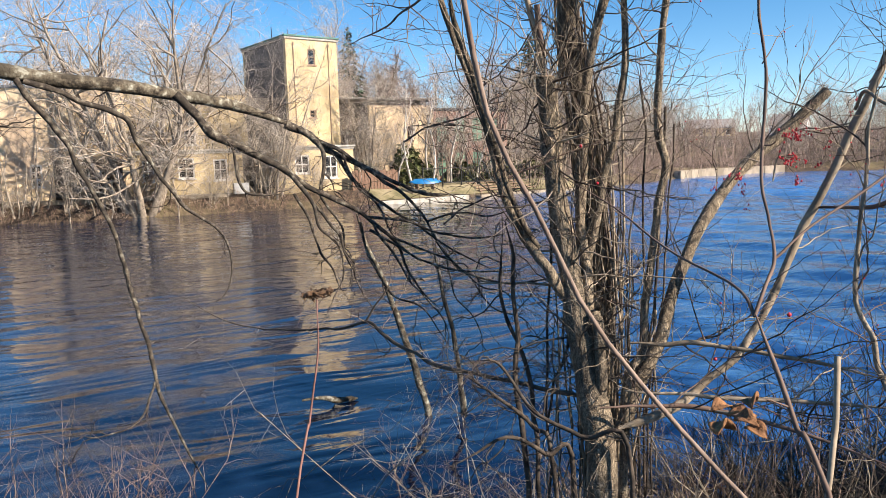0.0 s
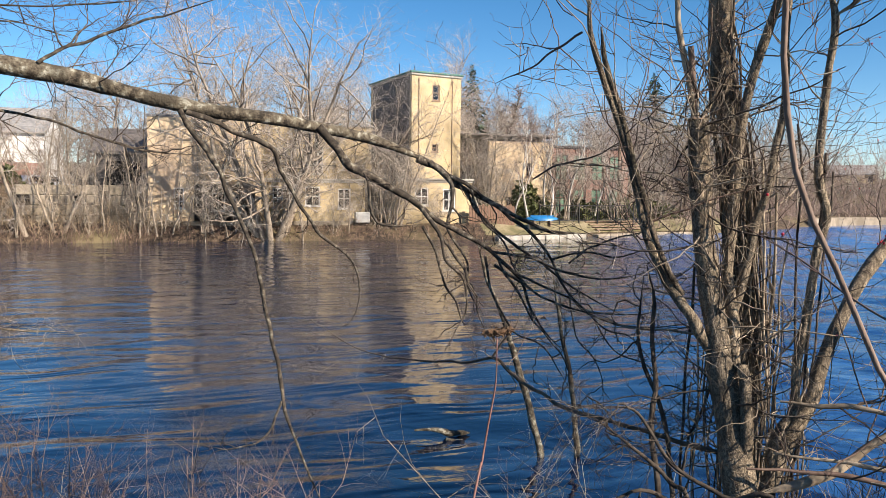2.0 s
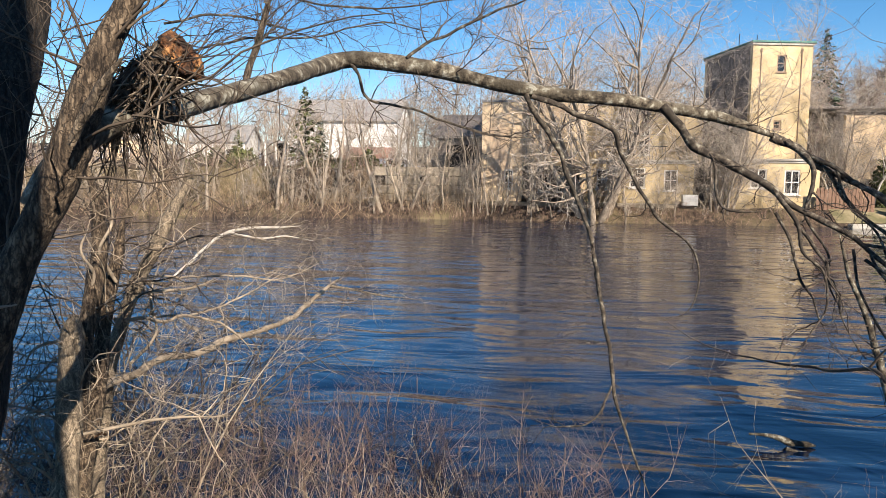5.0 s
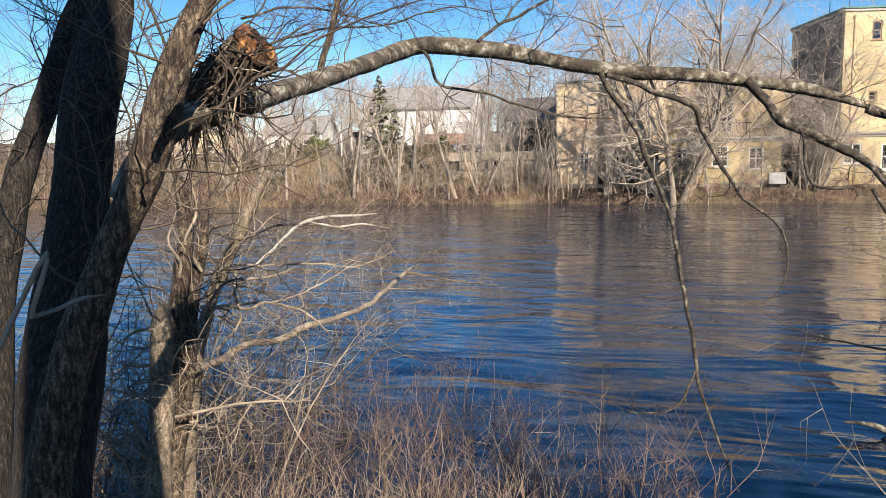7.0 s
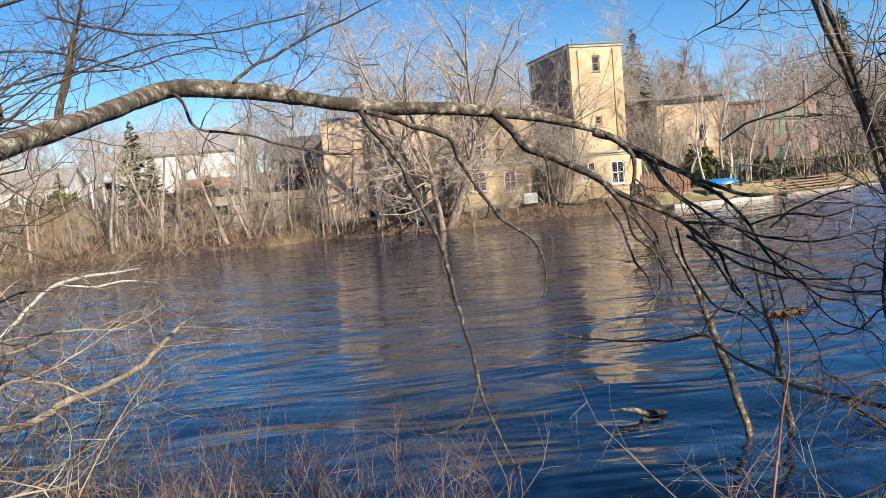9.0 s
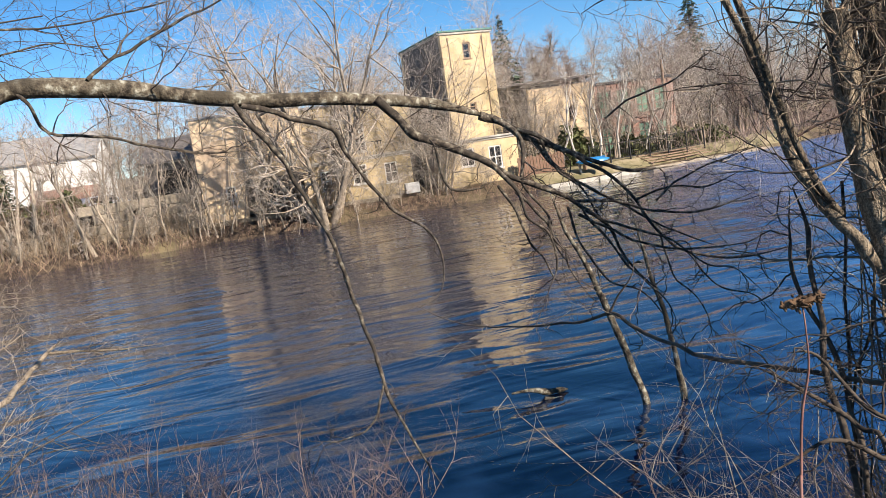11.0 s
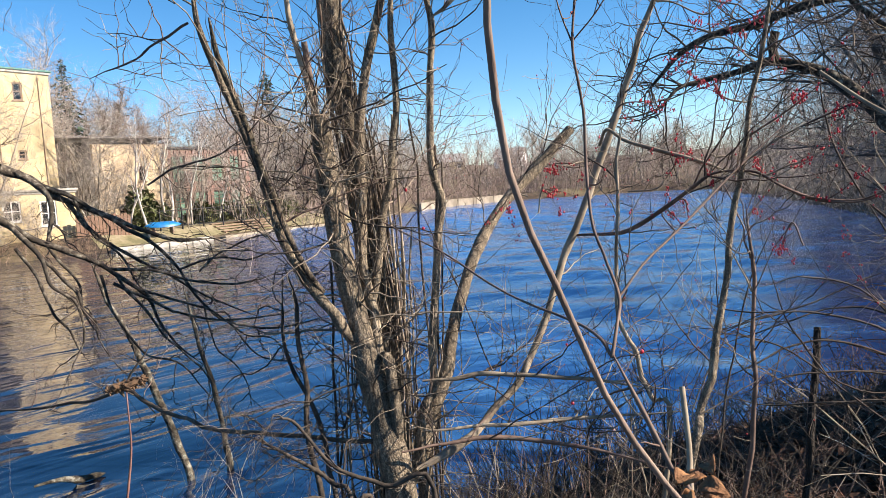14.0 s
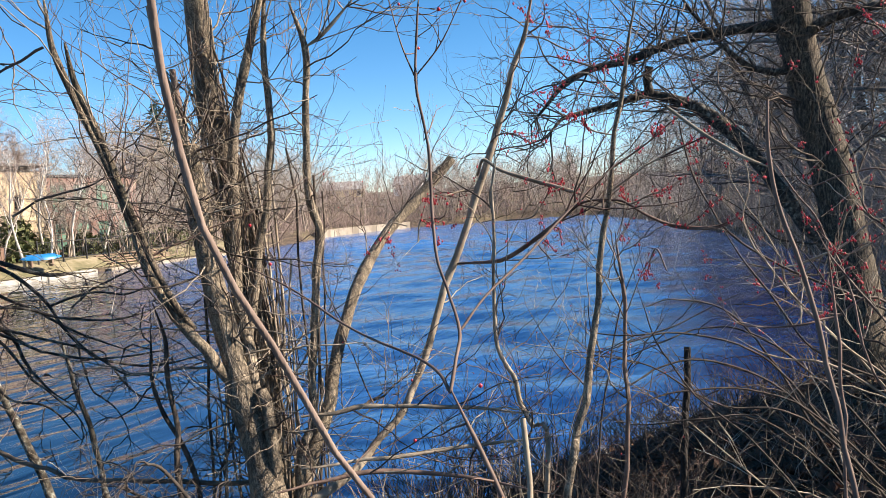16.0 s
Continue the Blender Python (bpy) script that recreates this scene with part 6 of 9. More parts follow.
    spine = [(1.2, 2.237, 3.151, 0.0044), (1.142, 2.386, 3.097, 0.0037), (1.091, 2.524, 3.052, 0.003), (1.036, 2.654, 3.031, 0.0008)]
    limb_mesh("branch", spine, RED_TWIG, t, 9, 6, 0.1, 84)
    sprout(rng, flow_line(spine), 10, 0.30, 0.004, 2, 0.9, 0.15, 0.3, 0.0, 4, 0.1, twigs)
    spine = [(1.409, 1.858, 0.2, 0.0104), (1.339, 1.877, 1.524, 0.0095), (1.372, 1.992, 1.809, 0.0093), (1.405, 2.029, 1.972, 0.0085), (1.402, 2.067, 2.104, 0.0077), (1.419, 2.085, 2.239, 0.0068), (1.401, 2.115, 2.376, 0.0017)]
    limb_mesh("stem", spine, DARK_TWIG, t, 9, 6, 0.1, 85)
    knobby(rng, flow_line(spine), 6, 0.34, 0.0036, 0.0, dark)
    spine = [(1.451, 1.872, 0.2, 0.0096), (1.395, 1.896, 1.505, 0.0087), (1.426, 1.978, 1.705, 0.0083), (1.431, 2.039, 1.867, 0.0076), (1.403, 2.103, 2.016, 0.0068), (1.392, 2.142, 2.152, 0.006), (1.413, 2.155, 2.291, 0.0014)]
    limb_mesh("stem", spine, DARK_TWIG, t, 9, 6, 0.1, 86)
    knobby(rng, flow_line(spine), 6, 0.34, 0.0036, 0.0, dark)
    spine = [(1.448, 1.794, 0.2, 0.0083), (1.391, 1.792, 1.55, 0.0075), (1.369, 1.888, 1.707, 0.007), (1.277, 1.985, 1.806, 0.0055), (1.21, 2.101, 1.861, 0.0013)]
    limb_mesh("stem", spine, DARK_TWIG, t, 9, 6, 0.1, 87)
    knobby(rng, flow_line(spine), 6, 0.34, 0.0036, 0.0, dark)
    spine = [(1.487, 1.769, 0.2, 0.0091), (1.443, 1.758, 1.554, 0.0083), (1.356, 1.802, 1.647, 0.0076), (1.236, 1.843, 1.709, 0.0059), (1.063, 1.896, 1.629, 0.0015)]
    limb_mesh("stem", spine, DARK_TWIG, t, 9, 6, 0.1, 88)
    knobby(rng, flow_line(spine), 6, 0.34, 0.0036, 0.0, dark)
    spine = [(1.508, 1.586, 0.2, 0.0081), (1.471, 1.514, 1.654, 0.0073), (1.386, 1.639, 1.757, 0.007), (1.278, 1.745, 1.826, 0.0057), (1.213, 1.834, 1.952, 0.0043), (1.154, 1.872, 1.968, 0.0009)]
    limb_mesh("stem", spine, DARK_TWIG, t, 9, 6, 0.1, 89)
    knobby(rng, flow_line(spine), 6, 0.34, 0.0036, 0.0, dark)
    vines = []
    old = [q for q in flow_line(old_spine, 8) if q[2] > 0.6]
    for k in range(28):
        a, drift = rng.uniform(0, 2 * math.pi), rng.uniform(-2.5, 2.5)
        i0 = int(rng.integers(0, len(old) // 2))
        i1 = int(rng.integers(len(old) // 2, len(old)))
        r = rng.uniform(0.0018, 0.0048)
        off = rng.uniform(0.9, 1.5)
        ln = []
        for i in np.linspace(i0, i1, 16).astype(int):
            q, u = old[i], a + drift * i / len(old) + rng.normal(0, 0.12)
            ln.append((q[0] + math.cos(u) * q[3] * off, q[1] + math.sin(u) * q[3] * off, q[2] + rng.normal(0, 0.01), r))
        vines.append(np.array(ln))
    sprout(rng, vines[0], 10, 0.3, 0.003, 2, 1.0, 0.2, 0.3, 0.0, 4, 0.0, vines)
    for k in range(1, 18):
        sprout(rng, vines[k], 2, 0.3, 0.003, 2, 1.0, 0.2, 0.3, 0.0, 4, 0.0, vines)
    tubes("vine_tangle", vines[::2], TAN_TWIG, t, 5, True, "pale vines climbing the trunk", "stuff")
    tubes("vine_tangle", vines[1::2], TWIG, t, 5, True, "brown vines climbing the trunk", "stuff")
    hanging = []
    for k in range(54):
        x, y = rng.normal(1.80, 0.10), rng.normal(2.12, 0.10)
        z0, z1 = rng.uniform(0.3, 1.5), rng.uniform(1.8, 3.0)
        r = rng.uniform(0.002, 0.0055)
        sway = rng.normal(0, 0.05, 2)
        steps = np.linspace(0, 1, 12)
        wave = np.cumsum(rng.normal(0, 0.012, (12, 2)), 0)
        hanging.append(np.array([(x + wave[i, 0] + sway[0] * u, y + wave[i, 1] + sway[1] * u, z0 + (z1 - z0) * u, r) for i, u in enumerate(steps)]))
        if k % 2:
            sprout(rng, hanging[-1], 3, 0.22, 0.0028, 2, 1.0, 0.1, 0.3, 0.0, 4, 0.0, hanging)
    tubes("vine_tangle", hanging[::2], DARK_TWIG, t, 5, True, "dark vines hanging behind the trunk", "stuff")
    tubes("vine_tangle", hanging[1::2], TAN_TWIG, t, 5, True, "pale brown vines hanging behind the trunk", "stuff")
    red = [q for q in twigs if q[-1, 0] > 1.9]
    berries(t, red, 150, 0.0024, rng)
    limb_mesh("cut_face", CUT_FACE, CUT, t, 14, 2, 0.03, 3, "pale sawn cut face")
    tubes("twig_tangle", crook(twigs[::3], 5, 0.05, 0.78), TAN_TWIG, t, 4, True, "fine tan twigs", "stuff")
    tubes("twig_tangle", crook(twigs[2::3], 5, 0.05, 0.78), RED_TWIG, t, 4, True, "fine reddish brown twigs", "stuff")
    # a third of the twigs is coloured dark, as if seen from the unlit side
    tubes("twig_tangle", crook(twigs[1::3], 5, 0.05, 0.78), DARK_TWIG, t, 4, True, "fine dark twigs, shade in their colour", "stuff")
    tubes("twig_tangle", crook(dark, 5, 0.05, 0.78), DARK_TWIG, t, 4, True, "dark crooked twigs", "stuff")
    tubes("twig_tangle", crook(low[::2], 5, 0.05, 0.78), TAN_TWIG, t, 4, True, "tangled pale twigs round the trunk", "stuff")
    # dark half of the low tangle paints in the shade between the twigs
    tubes("twig_tangle", crook(low[1::2], 5, 0.05, 0.78), DARK_TWIG, t, 4, True, "tangled brown twigs round the trunk, darkened as shade", "stuff")
    return t


# trunk added out of view so that its shadow falls on the left tree
def make_unseen_trunk():
    t = thing("unseen_trunk", "unseen grey trunk added to shade the left tree", "tree", (0, 0, 0))
    spine = [(0.80, -1.45, 0.9, 0.26), (0.79, -1.45, 2.0, 0.22), (0.78, -1.45, 4.0, 0.22), (0.78, -1.47, 6.0, 0.18), (0.7, -1.6, 8.0, 0.08), (0.6, -1.8, 10.0, 0.03)]
    limb_mesh("trunk", spine, BARK, t, 14, 6, 0.1, 7)
    tubes("twig_tangle", sprout(np.random.default_rng(3), flow_line(spine), 8, 1.6, 0.02, 3, 0.8, 0.3, 0.2, 0.0, 5, 0.6), TWIG, t, 4, True, "", "stuff")
    return t


def make_berry_shrub():
    t = thing("berry_shrub", "slender bare shrub with a few red berries", "shrub", (0, 0, 0))
    rng = np.random.default_rng(31)
    twigs = []
    spine = [(0.701, 0.003, 0.85, 0.0032), (0.707, 0.034, 1.319, 0.0031), (0.733, 0.161, 1.788, 0.0029), (0.777, 0.381, 2.258, 0.0028), (0.785, 0.419, 2.314, 0.0028), (0.794, 0.461, 2.368, 0.0026), (0.808, 0.5, 2.413, 0.0009)]
    limb_mesh("stem", spine, RED_TWIG, t, 8, 6, 0.08, 90)
    sprout(rng, flow_line(spine), 3, 0.10, 0.0012, 1, 0.7, 0.1, 0.2, 0.0, 4, 0.3, twigs)
    spine = [(0.808, 0.5, 2.413, 0.002), (0.819, 0.527, 2.432, 0.0019), (0.836, 0.592, 2.445, 0.0017), (0.852, 0.702, 2.467, 0.0016), (0.851, 0.809, 2.518, 0.0014), (0.825, 0.9, 2.561, 0.0004)]
    limb_mesh("stem", spine, RED_TWIG, t, 8, 6, 0.08, 91)
    sprout(rng, flow_line(spine), 3, 0.10, 0.0012, 1, 0.7, 0.1, 0.2, 0.0, 4, 0.3, twigs)
    spine = [(0.808, 0.5, 2.413, 0.0023), (0.835, 0.509, 2.442, 0.0021), (0.868, 0.525, 2.472, 0.0022), (0.901, 0.559, 2.512, 0.002), (0.92, 0.589, 2.545, 0.0021), (0.935, 0.607, 2.589, 0.0022), (0.956, 0.628, 2.65, 0.0022), (0.957, 0.635, 2.728, 0.0019), (0.954, 0.64, 2.796, 0.0019), (0.954, 0.631, 2.87, 0.0015), (0.957, 0.625, 2.913, 0.0004)]
    limb_mesh("stem", spine, RED_TWIG, t, 8, 6, 0.08, 92)
    sprout(rng, flow_line(spine), 3, 0.10, 0.0012, 1, 0.7, 0.1, 0.2, 0.0, 4, 0.3, twigs)
    spine = [(0.868, 0.525, 2.472, 0.0017), (0.901, 0.52, 2.499, 0.0015), (0.972, 0.509, 2.534, 0.0016), (1.041, 0.495, 2.573, 0.0016), (1.107, 0.476, 2.616, 0.0014), (1.174, 0.445, 2.669, 0.0004)]
    limb_mesh("stem", spine, RED_TWIG, t, 8, 6, 0.08, 93)
    sprout(rng, flow_line(spine), 3, 0.10, 0.0012, 1, 0.7, 0.1, 0.2, 0.0, 4, 0.3, twigs)
    spine = [(0.954, 0.64, 2.796, 0.0011), (0.937, 0.647, 2.841, 0.001), (0.919, 0.648, 2.896, 0.0003)]
    limb_mesh("stem", spine, RED_TWIG, t, 8, 6, 0.08, 94)
    sprout(rng, flow_line(spine), 3, 0.10, 0.0012, 1, 0.7, 0.1, 0.2, 0.0, 4, 0.3, twigs)
    spine = [(0.954, 0.64, 2.796, 0.0011), (0.97, 0.605, 2.837, 0.001), (0.977, 0.571, 2.89, 0.0003)]
    limb_mesh("stem", spine, RED_TWIG, t, 8, 6, 0.08, 95)
    sprout(rng, flow_line(spine), 3, 0.10, 0.0012, 1, 0.7, 0.1, 0.2, 0.0, 4, 0.3, twigs)
    tubes("twig_tangle", twigs, RED_TWIG, t, 4, True, "", "stuff")
    berries(t, twigs, 14, 0.0022, rng)
    return t


def make_stalks():
    t = thing("stalk", "bare pinkish brown stalk arching close by", "stalk", (0, 0, 0))
    limb_mesh("stem", [(1.75, -0.8, 0.9, 0.0019), (1.5, -0.56, 1.4, 0.0018), (1.151, -0.281, 1.9, 0.0014), (0.822, -0.026, 2.1, 0.0014), (0.571, 0.143, 2.3, 0.0014), (0.435, 0.213, 2.45, 0.0014), (0.343, 0.234, 2.6, 0.0014), (0.295, 0.206, 2.75, 0.0014), (0.291, 0.129, 2.9, 0.0014), (0.355, -0.048, 3.1, 0.0005)], PINK_STALK, t, 8, 6, 0.06, 96)
    for k in range(7):
        dead_leaf(t, (0.530 + 0.013 * math.sin(k * 2.4), 0.262 + 0.01 * math.cos(k * 2.4), 2.420 + 0.0035 * (k - 3)), 0.0115, k + 1)
    t = thing("stalk", "dry tan stalk standing in the brush", "stalk", (0, 0, 0))
    limb_mesh("stem", [(0.635, 0.327, 0.9, 0.0037), (0.653, 0.336, 1.337, 0.0035), (0.724, 0.372, 1.775, 0.0034), (0.849, 0.435, 2.212, 0.0032), (0.878, 0.45, 2.285, 0.0034), (0.903, 0.463, 2.364, 0.0036)], TAN_TWIG, t, 8, 6, 0.06, 97)
    t = thing("stalk", "red dogwood-like stalk with a dry seed head", "stalk", (0, 0, 0))
    limb_mesh("stem", [(0.198, 0.593, 0.9, 0.0018), (0.211, 0.608, 1.342, 0.0017), (0.26, 0.665, 1.784, 0.0016), (0.347, 0.766, 2.227, 0.0016), (0.36, 0.781, 2.272, 0.0014), (0.376, 0.794, 2.327, 0.0013), (0.38, 0.784, 2.375, 0.001), (0.381, 0.783, 2.414, 0.0007), (0.383, 0.787, 2.437, 0.0002)], RED_STALK, t, 8, 6, 0.06, 98)
    seed_head(t, (0.383, 0.787, 2.437))
    t = thing("branch", "pale bare branch hanging in the brush", "stalk", (0, 0, 0))
    limb_mesh("stem", [(1.767, 0.593, 2.802, 0.0033), (1.75, 0.505, 2.73, 0.0038), (1.722, 0.43, 2.681, 0.0039), (1.735, 0.382, 2.655, 0.0013)], TAN_TWIG, t, 8, 6, 0.06, 99)
    t = thing("stalk", "sunlit reddish branch tip beside the trunk", "stalk", (0, 0, 0))
    limb_mesh("stem", [(-1.5, 0.6, 1, 0.006), (-0.875, 0.843, 2.387, 0.0039), (-0.857, 0.864, 2.396, 0.0037), (-0.847, 0.904, 2.402, 0.0035), (-0.84, 0.94, 2.41, 0.0033), (-0.823, 0.969, 2.411, 0.0008)], FAR_BARK, t, 8, 6, 0.06, 100)
    t = thing("stalk", "straight bare reddish stalk in the brush", "stalk", (0, 0, 0))
    limb_mesh("stem", [(1.728, 0.376, 2.793, 0.0013), (1.735, 0.377, 2.693, 0.0041), (1.739, 0.363, 2.58, 0.0044), (1.737, 0.33, 2.444, 0.0047), (1.719, 0.29, 2.292, 0.0051), (1.687, 0.255, 2.15, 0.0051), (1.644, 0.224, 2.019, 0.0053), (1.559, 0.163, 1.646, 0.0056), (1.51, 0.128, 1.273, 0.0058), (1.498, 0.119, 0.9, 0.0061)], RED_TWIG, t, 8, 6, 0.06, 101)
    t = thing("stalk", "straight bare reddish stalk in the brush", "stalk", (0, 0, 0))
    limb_mesh("stem", [(1.849, 0.298, 2.49, 0.001), (1.832, 0.285, 2.34, 0.0032), (1.8, 0.274, 2.184, 0.0034), (1.776, 0.265, 2.099, 0.0033), (1.696, 0.236, 1.7, 0.0034), (1.651, 0.22, 1.3, 0.0036), (1.64, 0.216, 0.9, 0.0038)], RED_TWIG, t, 8, 6, 0.06, 102)


def make_budding_shrub():
    t = thing("budding_shrub", "arching bare shrub with red buds on the bank", "shrub", (0, 0, 0))
    rng = np.random.default_rng(51)
    twigs, dark, tips = [], [], []
    spine = [(3.523, -0.224, 0.75, 0.0051), (3.373, -0.024, 1.663, 0.0048), (3.023, 0.276, 2.125, 0.0046), (2.911, 0.509, 2.269, 0.0043), (2.836, 0.67, 2.365, 0.0039), (2.771, 0.743, 2.44, 0.0039), (2.757, 0.808, 2.541, 0.0033), (2.742, 0.861, 2.644, 0.0034), (2.723, 0.898, 2.804, 0.0027), (2.713, 0.9, 2.902, 0.0007)]
    limb_mesh("stem", spine, DARK_TWIG, t, 6, 5, 0.08, 103)
    sprout(rng, flow_line(spine), 4, 0.36, 0.003, 2, 0.55, 0.15, 0.16, 0.0, 5, 0.25, twigs)
    spine = [(3.389, 0.095, 0.75, 0.0042), (3.239, 0.295, 1.716, 0.004), (2.889, 0.595, 2.231, 0.0038), (2.782, 0.711, 2.478, 0.0032), (2.791, 0.696, 2.612, 0.0026), (2.78, 0.714, 2.796, 0.0007)]
    limb_mesh("stem", spine, TAN_TWIG, t, 6, 5, 0.08, 104)
    sprout(rng, flow_line(spine), 4, 0.36, 0.003, 2, 0.55, 0.15, 0.16, 0.0, 5, 0.25, twigs)
    spine = [(3.234, -0.223, 0.75, 0.0046), (3.084, -0.023, 1.713, 0.0044), (2.734, 0.277, 2.227, 0.0042), (2.657, 0.426, 2.191, 0.0039), (2.59, 0.496, 2.177, 0.0033), (2.561, 0.621, 2.171, 0.0029), (2.546, 0.689, 2.191, 0.0024), (2.537, 0.78, 2.312, 0.0007)]
    limb_mesh("stem", spine, RED_TWIG, t, 6, 5, 0.08, 105)
    sprout(rng, flow_line(spine), 4, 0.36, 0.003, 2, 0.55, 0.15, 0.16, 0.0, 5, 0.25, twigs)
    spine = [(3.178, -0.105, 0.75, 0.0042), (3.028, 0.095, 1.61, 0.004), (2.678, 0.395, 2.019, 0.0038), (2.606, 0.553, 2.062, 0.0034), (2.546, 0.619, 2.096, 0.0029), (2.537, 0.688, 2.142, 0.0006)]
    limb_mesh("stem", spine, TAN_TWIG, t, 6, 5, 0.08, 106)
    sprout(rng, flow_line(spine), 4, 0.36, 0.003, 2, 0.55, 0.15, 0.16, 0.0, 5, 0.25, twigs)
    spine = [(3.186, -0.252, 0.75, 0.005), (3.036, -0.052, 1.59, 0.0048), (2.686, 0.248, 1.98, 0.0046), (2.688, 0.292, 2.002, 0.0041), (2.634, 0.403, 2.056, 0.0038), (2.582, 0.487, 2.125, 0.0033), (2.586, 0.582, 2.261, 0.0035), (2.58, 0.659, 2.37, 0.003), (2.567, 0.746, 2.529, 0.0006)]
    limb_mesh("stem", spine, DARK_TWIG, t, 6, 5, 0.08, 107)
    sprout(rng, flow_line(spine), 4, 0.36, 0.003, 2, 0.55, 0.15, 0.16, 0.0, 5, 0.25, twigs)
    spine = [(2.924, -0.279, 0.75, 0.0045), (2.774, -0.079, 1.685, 0.0043), (2.424, 0.221, 2.17, 0.0041), (2.431, 0.259, 2.227, 0.0037), (2.435, 0.308, 2.291, 0.0034), (2.436, 0.389, 2.395, 0.0025), (2.436, 0.432, 2.492, 0.0005)]
    limb_mesh("stem", spine, RED_TWIG, t, 6, 5, 0.08, 108)
    sprout(rng, flow_line(spine), 4, 0.36, 0.003, 2, 0.55, 0.15, 0.16, 0.0, 5, 0.25, twigs)
    spine = [(3.012, -0.27, 0.75, 0.0036), (2.862, -0.07, 1.652, 0.0035), (2.512, 0.23, 2.104, 0.0033), (2.513, 0.337, 2.17, 0.003), (2.519, 0.389, 2.247, 0.0026), (2.525, 0.438, 2.353, 0.0021), (2.52, 0.51, 2.455, 0.0006)]
    limb_mesh("stem", spine, DARK_TWIG, t, 6, 5, 0.08, 109)
    sprout(rng, flow_line(spine), 4, 0.36, 0.003, 2, 0.55, 0.15, 0.16, 0.0, 5, 0.25, twigs)
    spine = [(3.462, -0.236, 0.75, 0.0037), (3.312, -0.036, 1.826, 0.0035), (2.962, 0.264, 2.452, 0.0034), (2.933, 0.458, 2.383, 0.0036), (2.902, 0.594, 2.329, 0.0032), (2.872, 0.718, 2.331, 0.0027), (2.848, 0.826, 2.395, 0.0007)]
    limb_mesh("stem", spine, TAN_TWIG, t, 6, 5, 0.08, 110)
    sprout(rng, flow_line(spine), 4, 0.36, 0.003, 2, 0.55, 0.15, 0.16, 0.0, 5, 0.25, twigs)
    spine = [(3.667, -0.22, 0.75, 0.0039), (3.517, -0.02, 1.889, 0.0038), (3.167, 0.28, 2.578, 0.0036), (3.147, 0.45, 2.63, 0.0032), (3.125, 0.576, 2.597, 0.0027), (3.11, 0.647, 2.686, 0.0007)]
    limb_mesh("stem", spine, RED_TWIG, t, 6, 5, 0.08, 111)
    sprout(rng, flow_line(spine), 4, 0.36, 0.003, 2, 0.55, 0.15, 0.16, 0.0, 5, 0.25, twigs)
    spine = [(3.486, -0.026, 0.75, 0.0041), (3.336, 0.174, 1.631, 0.0039), (2.986, 0.474, 2.062, 0.0037), (2.986, 0.615, 2.217, 0.0033), (2.993, 0.669, 2.38, 0.0027), (2.972, 0.793, 2.615, 0.0021), (2.966, 0.808, 2.72, 0.0005)]
    limb_mesh("stem", spine, TAN_TWIG, t, 6, 5, 0.08, 112)
    sprout(rng, flow_line(spine), 4, 0.36, 0.003, 2, 0.55, 0.15, 0.16, 0.0, 5, 0.25, twigs)
    spine = [(3.159, -0.262, 0.75, 0.0038), (3.009, -0.062, 1.803, 0.0037), (2.659, 0.238, 2.405, 0.0035), (2.657, 0.321, 2.508, 0.0031), (2.652, 0.376, 2.646, 0.0021), (2.637, 0.438, 2.787, 0.0016), (2.626, 0.441, 2.904, 0.0004)]
    limb_mesh("stem", spine, DARK_TWIG, t, 6, 5, 0.08, 113)
    sprout(rng, flow_line(spine), 4, 0.36, 0.003, 2, 0.55, 0.15, 0.16, 0.0, 5, 0.25, twigs)
    spine = [(2.984, -0.228, 0.75, 0.0037), (2.834, -0.028, 1.605, 0.0035), (2.484, 0.272, 2.011, 0.0033), (2.533, 0.366, 2.32, 0.0031), (2.536, 0.45, 2.519, 0.0027), (2.527, 0.507, 2.606, 0.0022), (2.509, 0.578, 2.729, 0.0006)]
    limb_mesh("stem", spine, RED_TWIG, t, 6, 5, 0.08, 114)
    sprout(rng, flow_line(spine), 4, 0.36, 0.003, 2, 0.55, 0.15, 0.16, 0.0, 5, 0.25, twigs)
    spine = [(2.657, 0.707, 2.259, 0.0016), (2.558, 0.824, 2.199, 0.0022), (2.455, 0.929, 2.15, 0.0028), (2.388, 1.082, 2.153, 0.0023), (2.361, 1.152, 2.194, 0.0006)]
    limb_mesh("stem", spine, DARK_TWIG, t, 6, 5, 0.08, 115)
    sprout(rng, flow_line(spine), 6, 0.42, 0.0036, 2, 0.55, 0.0, 0.16, 0.03, 5, 0.2, dark)
    spine = [(3.497, 0.067, 0.3, 0.0055), (3.472, 0.114, 0.782, 0.0053), (3.37, 0.303, 1.264, 0.005), (3.192, 0.633, 1.746, 0.0048), (3.077, 0.848, 1.908, 0.0044), (2.924, 1.016, 1.949, 0.0039), (2.729, 1.168, 1.869, 0.0026), (2.657, 1.277, 1.808, 0.0007)]
    limb_mesh("stem", spine, DARK_TWIG, t, 6, 5, 0.08, 116)
    sprout(rng, flow_line(spine), 6, 0.42, 0.0036, 2, 0.55, 0.0, 0.16, 0.03, 5, 0.2, dark)
    spine = [(3.578, 0.182, 0.3, 0.0057), (3.555, 0.221, 0.787, 0.0055), (3.462, 0.378, 1.274, 0.0052), (3.299, 0.653, 1.761, 0.005), (3.202, 0.816, 1.952, 0.0045), (3.039, 1.053, 2.037, 0.004), (2.857, 1.217, 2.015, 0.0027), (2.756, 1.37, 1.909, 0.0007)]
    limb_mesh("stem", spine, DARK_TWIG, t, 6, 5, 0.08, 117)
